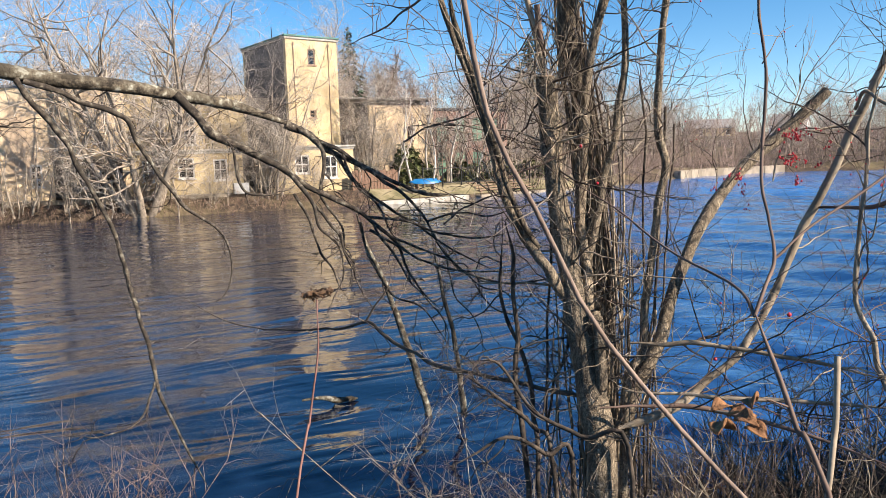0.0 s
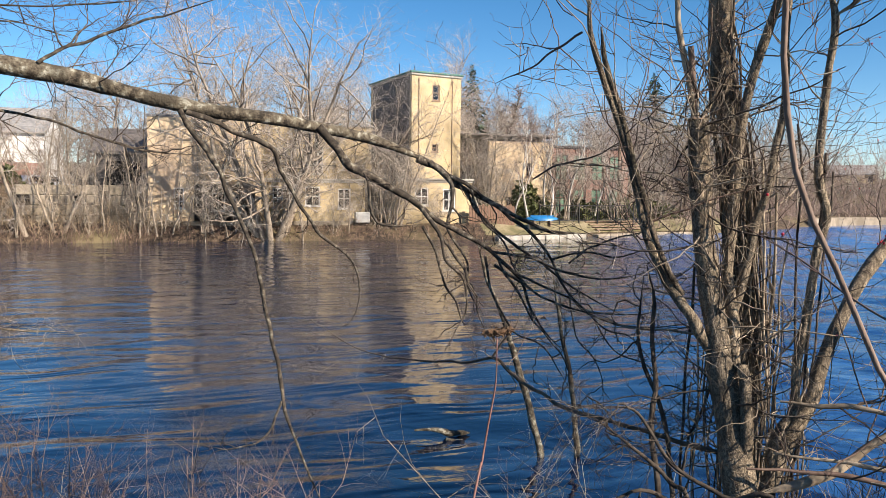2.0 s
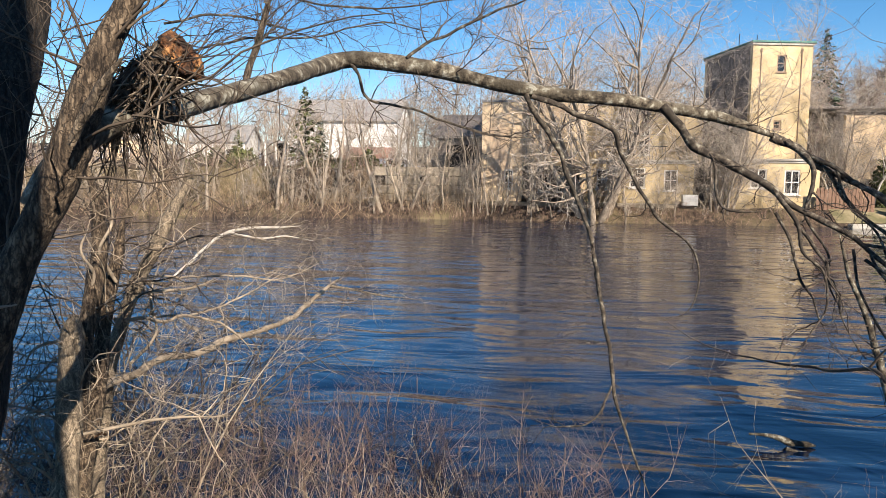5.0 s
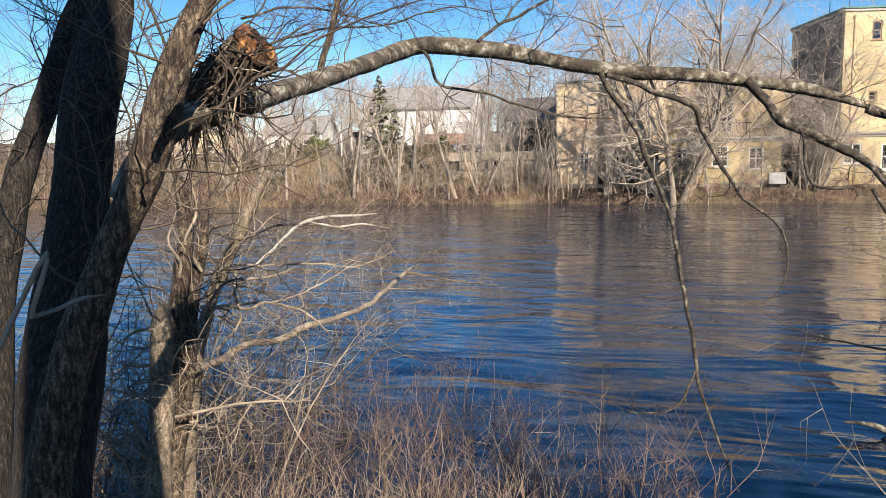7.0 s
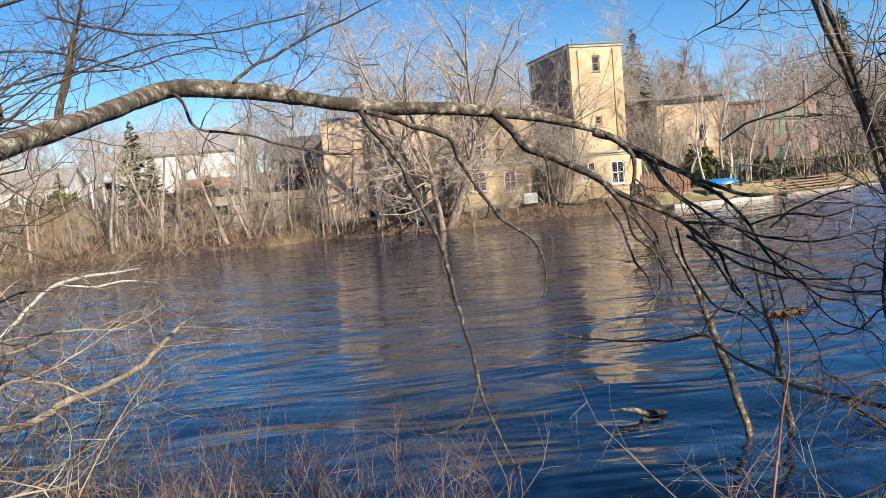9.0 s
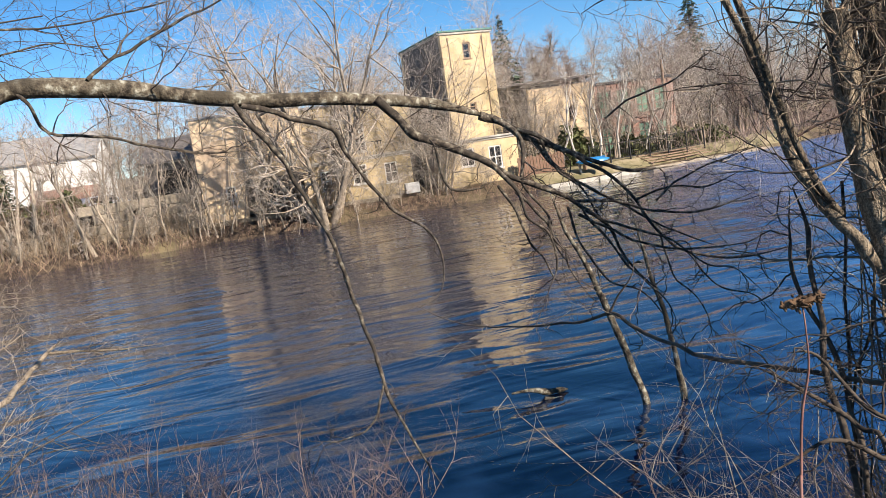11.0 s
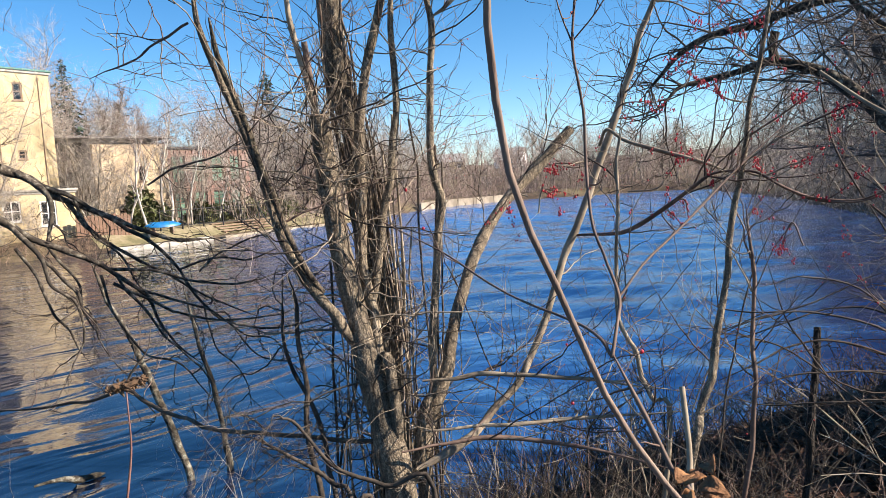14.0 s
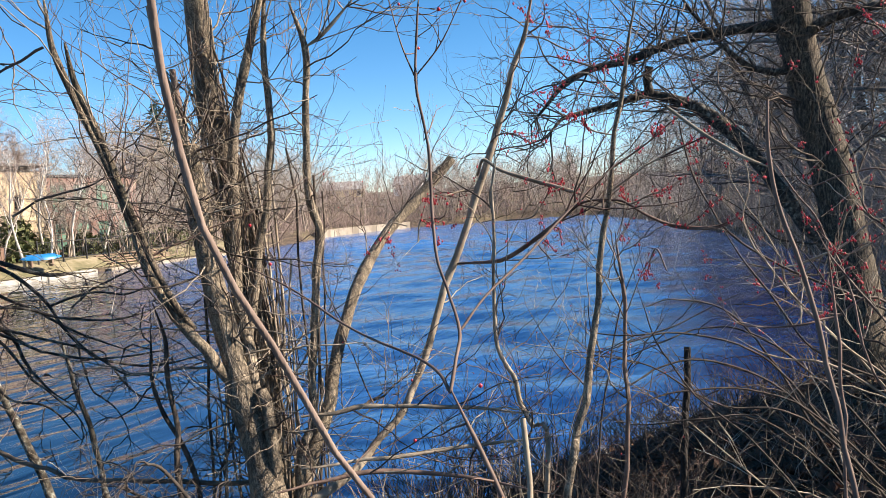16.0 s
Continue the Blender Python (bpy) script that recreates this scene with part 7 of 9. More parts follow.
    sprout(rng, flow_line(spine), 6, 0.42, 0.0036, 2, 0.55, 0.0, 0.16, 0.03, 5, 0.2, dark)
    spine = [(3.546, -0.038, 0.3, 0.0054), (3.517, 0.015, 0.776, 0.0052), (3.4, 0.226, 1.252, 0.0049), (3.195, 0.594, 1.728, 0.0047), (3.055, 0.845, 1.823, 0.0037), (2.877, 1.049, 1.823, 0.0032), (2.682, 1.198, 1.768, 0.0007)]
    limb_mesh("stem", spine, DARK_TWIG, t, 6, 5, 0.08, 118)
    sprout(rng, flow_line(spine), 6, 0.42, 0.0036, 2, 0.55, 0.0, 0.16, 0.03, 5, 0.2, dark)
    spine = [(3.368, 0.285, 0.3, 0.006), (3.37, 0.321, 0.785, 0.0057), (3.377, 0.464, 1.27, 0.0054), (3.39, 0.714, 1.755, 0.0052), (3.401, 0.934, 2.052, 0.0042), (3.248, 1.123, 2.142, 0.0036), (3.081, 1.259, 2.114, 0.0008)]
    limb_mesh("stem", spine, DARK_TWIG, t, 6, 5, 0.08, 119)
    sprout(rng, flow_line(spine), 6, 0.42, 0.0036, 2, 0.55, 0.0, 0.16, 0.03, 5, 0.2, dark)
    spine = [(3.488, -0.023, 0.3, 0.0053), (3.455, 0.03, 0.778, 0.0051), (3.321, 0.242, 1.256, 0.0048), (3.087, 0.612, 1.733, 0.0046), (2.934, 0.854, 1.787, 0.0036), (2.79, 1.077, 1.951, 0.0032), (2.723, 1.252, 1.994, 0.0007)]
    limb_mesh("stem", spine, DARK_TWIG, t, 6, 5, 0.08, 120)
    sprout(rng, flow_line(spine), 6, 0.42, 0.0036, 2, 0.55, 0.0, 0.16, 0.03, 5, 0.2, dark)
    spine = [(3.414, -0.067, 0.3, 0.0056), (3.414, -0.019, 0.767, 0.0053), (3.414, 0.174, 1.235, 0.0051), (3.413, 0.511, 1.702, 0.0048), (3.412, 0.824, 1.958, 0.0048), (3.359, 1.043, 2.004, 0.0036), (3.158, 1.249, 1.929, 0.0029), (3.063, 1.42, 1.859, 0.0008)]
    limb_mesh("stem", spine, DARK_TWIG, t, 6, 5, 0.08, 121)
    sprout(rng, flow_line(spine), 6, 0.42, 0.0036, 2, 0.55, 0.0, 0.16, 0.03, 5, 0.2, dark)
    spine = [(3.312, 0.029, 0.3, 0.0044), (3.276, 0.08, 0.783, 0.0042), (3.128, 0.284, 1.266, 0.004), (2.871, 0.642, 1.749, 0.0038), (2.721, 0.849, 1.803, 0.0034), (2.624, 1.083, 1.779, 0.0024), (2.449, 1.261, 1.866, 0.0006)]
    limb_mesh("stem", spine, DARK_TWIG, t, 6, 5, 0.08, 122)
    sprout(rng, flow_line(spine), 6, 0.42, 0.0036, 2, 0.55, 0.0, 0.16, 0.03, 5, 0.2, dark)
    spine = [(2.675, 0.043, 0.3, 0.0041), (2.673, 0.093, 0.779, 0.0039), (2.664, 0.294, 1.258, 0.0038), (2.649, 0.645, 1.737, 0.0036), (2.64, 0.858, 1.905, 0.0034), (2.639, 0.989, 2.094, 0.003), (2.648, 1.066, 2.334, 0.0006)]
    limb_mesh("stem", spine, DARK_TWIG, t, 6, 5, 0.08, 123)
    sprout(rng, flow_line(spine), 6, 0.42, 0.0036, 2, 0.55, 0.0, 0.16, 0.03, 5, 0.2, dark)
    spine = [(2.174, 1.12, 0.3, 0.0039), (2.19, 1.118, 0.783, 0.0037), (2.257, 1.111, 1.267, 0.0035), (2.373, 1.099, 1.75, 0.0034), (2.472, 1.088, 2.04, 0.0029), (2.525, 1.06, 2.23, 0.0024), (2.58, 0.991, 2.441, 0.0006)]
    limb_mesh("stem", spine, DARK_TWIG, t, 6, 5, 0.08, 124)
    sprout(rng, flow_line(spine), 6, 0.42, 0.0036, 2, 0.55, 0.0, 0.16, 0.03, 5, 0.2, dark)
    spine = [(2.39, 1.54, 2.716, 0.0062), (2.371, 1.493, 2.766, 0.0061), (2.362, 1.42, 2.724, 0.006), (2.342, 1.264, 2.673, 0.0057), (2.354, 1.138, 2.633, 0.0055), (2.347, 1.041, 2.595, 0.0019)]
    limb_mesh("stem", spine, TAN_TWIG, t, 6, 5, 0.08, 125)
    sprout(rng, flow_line(spine), 4, 0.13, 0.0018, 1, 0.6, 0.1, 0.22, 0.0, 3, 0.2, tips)
    tips.append(flow_line(spine)[len(spine):])
    spine = [(2.347, 1.041, 2.595, 0.0044), (2.358, 0.969, 2.594, 0.0044), (2.365, 0.899, 2.549, 0.0043), (2.383, 0.817, 2.51, 0.0042), (2.419, 0.709, 2.498, 0.0032), (2.443, 0.632, 2.523, 0.0008)]
    limb_mesh("stem", spine, RED_TWIG, t, 6, 5, 0.08, 126)
    sprout(rng, flow_line(spine), 4, 0.13, 0.0018, 1, 0.6, 0.1, 0.22, 0.0, 3, 0.2, tips)
    tips.append(flow_line(spine)[len(spine):])
    spine = [(2.355, 1.024, 2.606, 0.0035), (2.364, 0.953, 2.58, 0.0035), (2.373, 0.881, 2.607, 0.0025), (2.382, 0.83, 2.621, 0.0025), (2.402, 0.774, 2.66, 0.0006)]
    limb_mesh("stem", spine, TAN_TWIG, t, 6, 5, 0.08, 127)
    sprout(rng, flow_line(spine), 4, 0.13, 0.0018, 1, 0.6, 0.1, 0.22, 0.0, 3, 0.2, tips)
    tips.append(flow_line(spine)[len(spine):])
    spine = [(2.367, 1.414, 2.546, 0.003), (2.329, 1.286, 2.554, 0.0029), (2.35, 1.251, 2.599, 0.0029), (2.368, 1.219, 2.651, 0.0007)]
    limb_mesh("stem", spine, TAN_TWIG, t, 6, 5, 0.08, 128)
    sprout(rng, flow_line(spine), 4, 0.13, 0.0018, 1, 0.6, 0.1, 0.22, 0.0, 3, 0.2, tips)
    tips.append(flow_line(spine)[len(spine):])
    spine = [(2.351, 1.23, 2.406, 0.0029), (2.333, 1.271, 2.475, 0.0029), (2.369, 1.212, 2.516, 0.0028), (2.373, 1.197, 2.452, 0.0007)]
    limb_mesh("stem", spine, RED_TWIG, t, 6, 5, 0.08, 129)
    sprout(rng, flow_line(spine), 4, 0.13, 0.0018, 1, 0.6, 0.1, 0.22, 0.0, 3, 0.2, tips)
    tips.append(flow_line(spine)[len(spine):])
    spine = [(2.358, 0.971, 2.924, 0.0025), (2.313, 1.042, 3.001, 0.0026), (2.283, 1.107, 2.987, 0.0026), (2.274, 1.134, 2.958, 0.0006)]
    limb_mesh("stem", spine, TAN_TWIG, t, 6, 5, 0.08, 130)
    sprout(rng, flow_line(spine), 4, 0.13, 0.0018, 1, 0.6, 0.1, 0.22, 0.0, 3, 0.2, tips)
    tips.append(flow_line(spine)[len(spine):])
    spine = [(2.351, 0.912, 3.105, 0.0024), (2.352, 0.933, 3.057, 0.0025), (2.327, 1.009, 3.014, 0.0006)]
    limb_mesh("stem", spine, TAN_TWIG, t, 6, 5, 0.08, 131)
    sprout(rng, flow_line(spine), 4, 0.13, 0.0018, 1, 0.6, 0.1, 0.22, 0.0, 3, 0.2, tips)
    tips.append(flow_line(spine)[len(spine):])
    spine = [(2.453, 1.329, 3.198, 0.0038), (2.438, 1.262, 3.222, 0.0028), (2.388, 1.22, 3.271, 0.0006)]
    limb_mesh("stem", spine, RED_TWIG, t, 6, 5, 0.08, 132)
    sprout(rng, flow_line(spine), 4, 0.13, 0.0018, 1, 0.6, 0.1, 0.22, 0.0, 3, 0.2, tips)
    tips.append(flow_line(spine)[len(spine):])
    spine = [(2.449, 1.339, 3.19, 0.0038), (2.446, 1.27, 3.17, 0.0028), (2.455, 1.169, 3.111, 0.0027), (2.476, 1.114, 3.142, 0.0006)]
    limb_mesh("stem", spine, TAN_TWIG, t, 6, 5, 0.08, 133)
    sprout(rng, flow_line(spine), 4, 0.13, 0.0018, 1, 0.6, 0.1, 0.22, 0.0, 3, 0.2, tips)
    tips.append(flow_line(spine)[len(spine):])
    spine = [(2.367, 0.981, 2.801, 0.0026), (2.337, 1.044, 2.821, 0.0026), (2.319, 1.073, 2.854, 0.0006)]
    limb_mesh("stem", spine, TAN_TWIG, t, 6, 5, 0.08, 134)
    sprout(rng, flow_line(spine), 4, 0.13, 0.0018, 1, 0.6, 0.1, 0.22, 0.0, 3, 0.2, tips)
    tips.append(flow_line(spine)[len(spine):])
    spine = [(2.363, 1.004, 2.695, 0.0035), (2.362, 0.869, 2.772, 0.0025), (2.34, 0.77, 2.836, 0.0006)]
    limb_mesh("stem", spine, RED_TWIG, t, 6, 5, 0.08, 135)
    sprout(rng, flow_line(spine), 4, 0.13, 0.0018, 1, 0.6, 0.1, 0.22, 0.0, 3, 0.2, tips)
    tips.append(flow_line(spine)[len(spine):])
    spine = [(2.362, 1.008, 2.623, 0.0035), (2.364, 0.873, 2.703, 0.0025), (2.36, 0.73, 2.758, 0.0024), (2.373, 0.684, 2.778, 0.0005)]
    limb_mesh("stem", spine, TAN_TWIG, t, 6, 5, 0.08, 136)
    sprout(rng, flow_line(spine), 4, 0.13, 0.0018, 1, 0.6, 0.1, 0.22, 0.0, 3, 0.2, tips)
    tips.append(flow_line(spine)[len(spine):])
    spine = [(2.396, 1.534, 2.674, 0.0031), (2.315, 1.58, 2.658, 0.0031), (2.237, 1.6, 2.641, 0.0007)]
    limb_mesh("stem", spine, TAN_TWIG, t, 6, 5, 0.08, 137)
    sprout(rng, flow_line(spine), 4, 0.13, 0.0018, 1, 0.6, 0.1, 0.22, 0.0, 3, 0.2, tips)
    tips.append(flow_line(spine)[len(spine):])
    spine = [(2.416, 1.514, 2.797, 0.0031), (2.395, 1.447, 2.851, 0.003), (2.395, 1.352, 2.851, 0.0007)]
    limb_mesh("stem", spine, RED_TWIG, t, 6, 5, 0.08, 138)
    sprout(rng, flow_line(spine), 4, 0.13, 0.0018, 1, 0.6, 0.1, 0.22, 0.0, 3, 0.2, tips)
    tips.append(flow_line(spine)[len(spine):])
    spine = [(2.101, 1.605, 2.491, 0.0029), (2.112, 1.595, 2.568, 0.0029), (2.142, 1.558, 2.545, 0.0007)]
    limb_mesh("stem", spine, TAN_TWIG, t, 6, 5, 0.08, 139)
    sprout(rng, flow_line(spine), 4, 0.13, 0.0018, 1, 0.6, 0.1, 0.22, 0.0, 3, 0.2, tips)
    tips.append(flow_line(spine)[len(spine):])
    spine = [(2.08, 1.633, 2.551, 0.0029), (2.043, 1.677, 2.565, 0.0029), (2.026, 1.692, 2.518, 0.0007)]
    limb_mesh("stem", spine, TAN_TWIG, t, 6, 5, 0.08, 140)
    sprout(rng, flow_line(spine), 4, 0.13, 0.0018, 1, 0.6, 0.1, 0.22, 0.0, 3, 0.2, tips)
    tips.append(flow_line(spine)[len(spine):])
    spine = [(2.412, 0.852, 2.363, 0.0026), (2.407, 0.884, 2.435, 0.0026), (2.382, 0.916, 2.33, 0.0006)]
    limb_mesh("stem", spine, RED_TWIG, t, 6, 5, 0.08, 141)
    sprout(rng, flow_line(spine), 4, 0.13, 0.0018, 1, 0.6, 0.1, 0.22, 0.0, 3, 0.2, tips)
    tips.append(flow_line(spine)[len(spine):])
    spine = [(2.557, 0.282, 2.447, 0.0027), (2.542, 0.366, 2.401, 0.0021), (2.538, 0.408, 2.435, 0.0005)]
    limb_mesh("stem", spine, TAN_TWIG, t, 6, 5, 0.08, 142)
    sprout(rng, flow_line(spine), 4, 0.13, 0.0018, 1, 0.6, 0.1, 0.22, 0.0, 3, 0.2, tips)
    tips.append(flow_line(spine)[len(spine):])
    spine = [(2.918, 0.406, 3.053, 0.0031), (2.925, 0.342, 3.06, 0.0023), (2.921, 0.309, 3.107, 0.0005)]
    limb_mesh("stem", spine, TAN_TWIG, t, 6, 5, 0.08, 143)
    sprout(rng, flow_line(spine), 4, 0.13, 0.0018, 1, 0.6, 0.1, 0.22, 0.0, 3, 0.2, tips)
    tips.append(flow_line(spine)[len(spine):])
    tubes("twig_tangle", crook(twigs, 6, 0.05, 0.8), TAN_TWIG, t, 4, True, "pale arching twigs", "stuff")
    tubes("twig_tangle", crook(dark, 7, 0.05, 0.8), DARK_TWIG, t, 4, True, "dark arching twigs", "stuff")
    tubes("bud_twig", tips, RED_TWIG, t, 4, True, "", "stuff")
    red_buds(t, tips, 1100, rng)
    red_buds(t, [q for q in twigs if q[-1, 2] > 2.2], 420, rng)
    return t


def make_bank_tree():
    t = thing("bank_tree", "large dark tree with drooping limbs on the bank", "tree", (0, 0, 0))
    rng = np.random.default_rng(41)
    twigs = []
    spine = [(7.263, 1.551, 4.905, 0.1922), (7.378, 1.484, 4.128, 0.1965), (7.486, 1.406, 3.577, 0.1965), (7.552, 1.316, 3.062, 0.2073), (7.584, 1.179, 2.387, 0.2199), (7.541, 1.077, 1.672, 0.2431), (7.425, 1.033, 0.979, 0.2807), (7.41, 1.027, 0.853, 0.2948), (7.401, 1.024, 0.726, 0.3088), (7.399, 1.023, 0.6, 0.3229)]
    limb_mesh("trunk", slim(spine, 0.80), BARK, t, 16, 6, 0.1, 144)
    sprout(rng, flow_line(spine[::-1]), 40, 1.6, 0.012, 3, 0.8, 0.1, 0.22, 0.03, 5, 0.3, twigs)
    spine = [(7.395, 1.515, 4.012, 0.0973), (7.227, 1.786, 4.014, 0.0815), (7.031, 2.127, 3.991, 0.07), (6.914, 2.508, 3.927, 0.0658), (6.813, 2.803, 3.845, 0.0603), (6.69, 3.095, 3.805, 0.0515), (6.497, 3.303, 3.669, 0.0416), (6.426, 3.49, 3.474, 0.0292), (6.357, 3.65, 3.283, 0.0057)]
    limb_mesh("limb", slim(spine, 0.62), BRANCH_BARK, t, 10, 6, 0.1, 145)
    sprout(rng, flow_line(spine), 30, 1.3, 0.010, 3, 0.8, 0.1, 0.22, 0.03, 5, 0.3, twigs)
    spine = [(7.452, 1.192, 1.936, 0.1247), (7.427, 1.456, 2.252, 0.1156), (7.379, 1.721, 2.684, 0.1094), (7.296, 1.987, 3.073, 0.1069), (7.194, 2.258, 3.338, 0.0942), (7.101, 2.49, 3.463, 0.0757), (7.003, 2.727, 3.531, 0.0616), (6.815, 2.938, 3.455, 0.0467), (6.683, 3.233, 3.403, 0.0371), (6.5, 3.385, 3.33, 0.0239), (6.433, 3.549, 3.089, 0.0047)]
    limb_mesh("limb", slim(spine, 0.62), BRANCH_BARK, t, 10, 6, 0.1, 146)
    sprout(rng, flow_line(spine), 30, 1.3, 0.010, 3, 0.8, 0.1, 0.22, 0.03, 5, 0.3, twigs)
    spine = [(7.022, 2.679, 3.526, 0.0716), (6.997, 2.69, 3.676, 0.0661), (6.992, 2.655, 3.787, 0.0604)]
    limb_mesh("limb", slim(spine, 0.62), BRANCH_BARK, t, 10, 6, 0.1, 147)
    spine = [(7.433, 1.409, 3.922, 0.0876), (7.364, 1.125, 4.003, 0.0702), (7.304, 0.782, 4.015, 0.0539), (7.251, 0.469, 3.896, 0.0152)]
    limb_mesh("limb", slim(spine, 0.62), BRANCH_BARK, t, 10, 6, 0.1, 148)
    sprout(rng, flow_line(spine), 30, 1.3, 0.010, 3, 0.8, 0.1, 0.22, 0.03, 5, 0.3, twigs)
    spine = [(7.476, 1.426, 3.629, 0.0581), (7.226, 1.655, 3.59, 0.0496), (6.921, 1.904, 3.795, 0.036), (6.599, 2.083, 4.075, 0.0264), (6.359, 2.228, 4.394, 0.006)]
    limb_mesh("limb", slim(spine, 0.62), BRANCH_BARK, t, 10, 6, 0.1, 149)
    sprout(rng, flow_line(spine), 30, 1.3, 0.010, 3, 0.8, 0.1, 0.22, 0.03, 5, 0.3, twigs)
    tubes("twig_tangle", crook(twigs, 8, 0.05, 0.9), TWIG, t, 4, True, "dense dark twigs", "stuff")
    return t



def ball_arrays(centres, radius, rng, squash=1.0):
    """Small eight-sided beads, merged into arrays."""
    u = np.array([(math.cos(a) * math.cos(b), math.sin(a) * math.cos(b), math.sin(b) * squash) for b in (-1.2, -0.4, 0.4, 1.2) for a in np.linspace(0, 2 * math.pi, 8, endpoint=False)])
    i = np.arange(32).reshape(4, 8)
    q = np.stack([i[:-1], np.roll(i[:-1], -1, 1), np.roll(i[1:], -1, 1), i[1:]], -1).reshape(-1, 4)
    q = np.vstack([q, [(0, 2, 4, 6), (0, 6, 4, 2)][:1], [(24, 26, 28, 30)]])
    c = np.asarray(centres)
    r = radius * rng.uniform(0.75, 1.25, len(c))
    v = c[:, None] + u[None] * r[:, None, None]
    f = q[None] + 32 * np.arange(len(c))[:, None, None]
    return v.reshape(-1, 3), f.reshape(-1, 4)


def berries(parent, lines, count, radius, rng):
    for k in rng.choice(len(lines), min(count, len(lines)), replace=False):
        end = lines[k][-1, :3] + (0, 0, -radius)
        v, f = ball_arrays([end], radius, rng)
        under(new("berry", raw_mesh("berry", v, f, BERRY, True)), parent)


def red_buds(parent, lines, count, rng):
    """Knobbly clusters of small red buds along thin twigs."""
    at = []
    while len(at) < count:
        ln = lines[int(rng.integers(len(lines)))]
        s = rng.uniform(0.25, 1) * (len(ln) - 1)
        i = min(int(s), len(ln) - 2)
        p = ln[i, :3] + (s - i) * (ln[i + 1, :3] - ln[i, :3])
        for _ in range(int(rng.integers(1, 6))):
            at.append(p + rng.normal(0, 0.006, 3))
    v, f = ball_arrays(at, 0.0029, rng, 1.3)
    tagged(under(new("bud_spray", raw_mesh("bud_spray", v, f, BERRY, True)), parent), "small red buds", "", "", "stuff")


def seed_head(parent, at):
    rng = np.random.default_rng(5)
    base = np.array(at)
    lines = [np.array([np.r_[base + np.array((0.0165, -0.006, 0.0025)) * s, 0.0046 * (1 - 0.7 * s ** 4) * (1 + 0.12 * math.sin(9 * s))] for s in np.linspace(-1, 1, 9)])]
    for _ in range(200):
        s = rng.uniform(-1, 1)
        p = base + np.array((0.0165, -0.006, 0.0025)) * s + rng.normal(0, 0.0022 * (1 - 0.6 * s * s), 3)
        d = rng.normal(0, 1, 3) * 0.002 + np.array((0.002, 0, -0.001))
        lines.append(np.array([np.r_[p, 0.0011], np.r_[p + d * 0.5, 0.0015], np.r_[p + d, 0.0006]]))
    tubes("seed_head", lines, SEED, parent, 5, True, "fuzzy brown dried seed head", "stuff")


def dead_leaf(parent, at, size, seed):
    """A curled brown leaf with a folded middle."""
    rng = np.random.default_rng(seed)
    v, nu, nv = [], 9, 7
    turn = Matrix.Rotation(rng.uniform(0, 6), 3, "Z") @ Matrix.Rotation(rng.uniform(-0.8, 0.8), 3, "X")
    for i in range(nu):
        s = i / (nu - 1)
        wide = math.sin(math.pi * s ** 0.8) * 0.55 + 0.02
        for k in range(nv):
            u = -1 + 2 * k / (nv - 1)
            p = Vector(((s - 0.5) * 1.6, u * wide, 0.35 * abs(u) * wide + 0.35 * math.sin(3 * s) + 0.06 * math.sin(9 * s + 4 * u)))
            v.append(Vector(at) + turn @ p * size)
    i = np.arange(nu * nv).reshape(nu, nv)
    f = np.stack([i[:-1, :-1], i[:-1, 1:], i[1:, 1:], i[1:, :-1]], -1).reshape(-1, 4)
    ob = under(new("dead_leaf", raw_mesh("dead_leaf", v, f, LEAF, True)), parent)
    mod = ob.modifiers.new("thickness", "SOLIDIFY")
    mod.thickness = 0.0006
    return tagged(ob, "curled orange brown dead leaf")


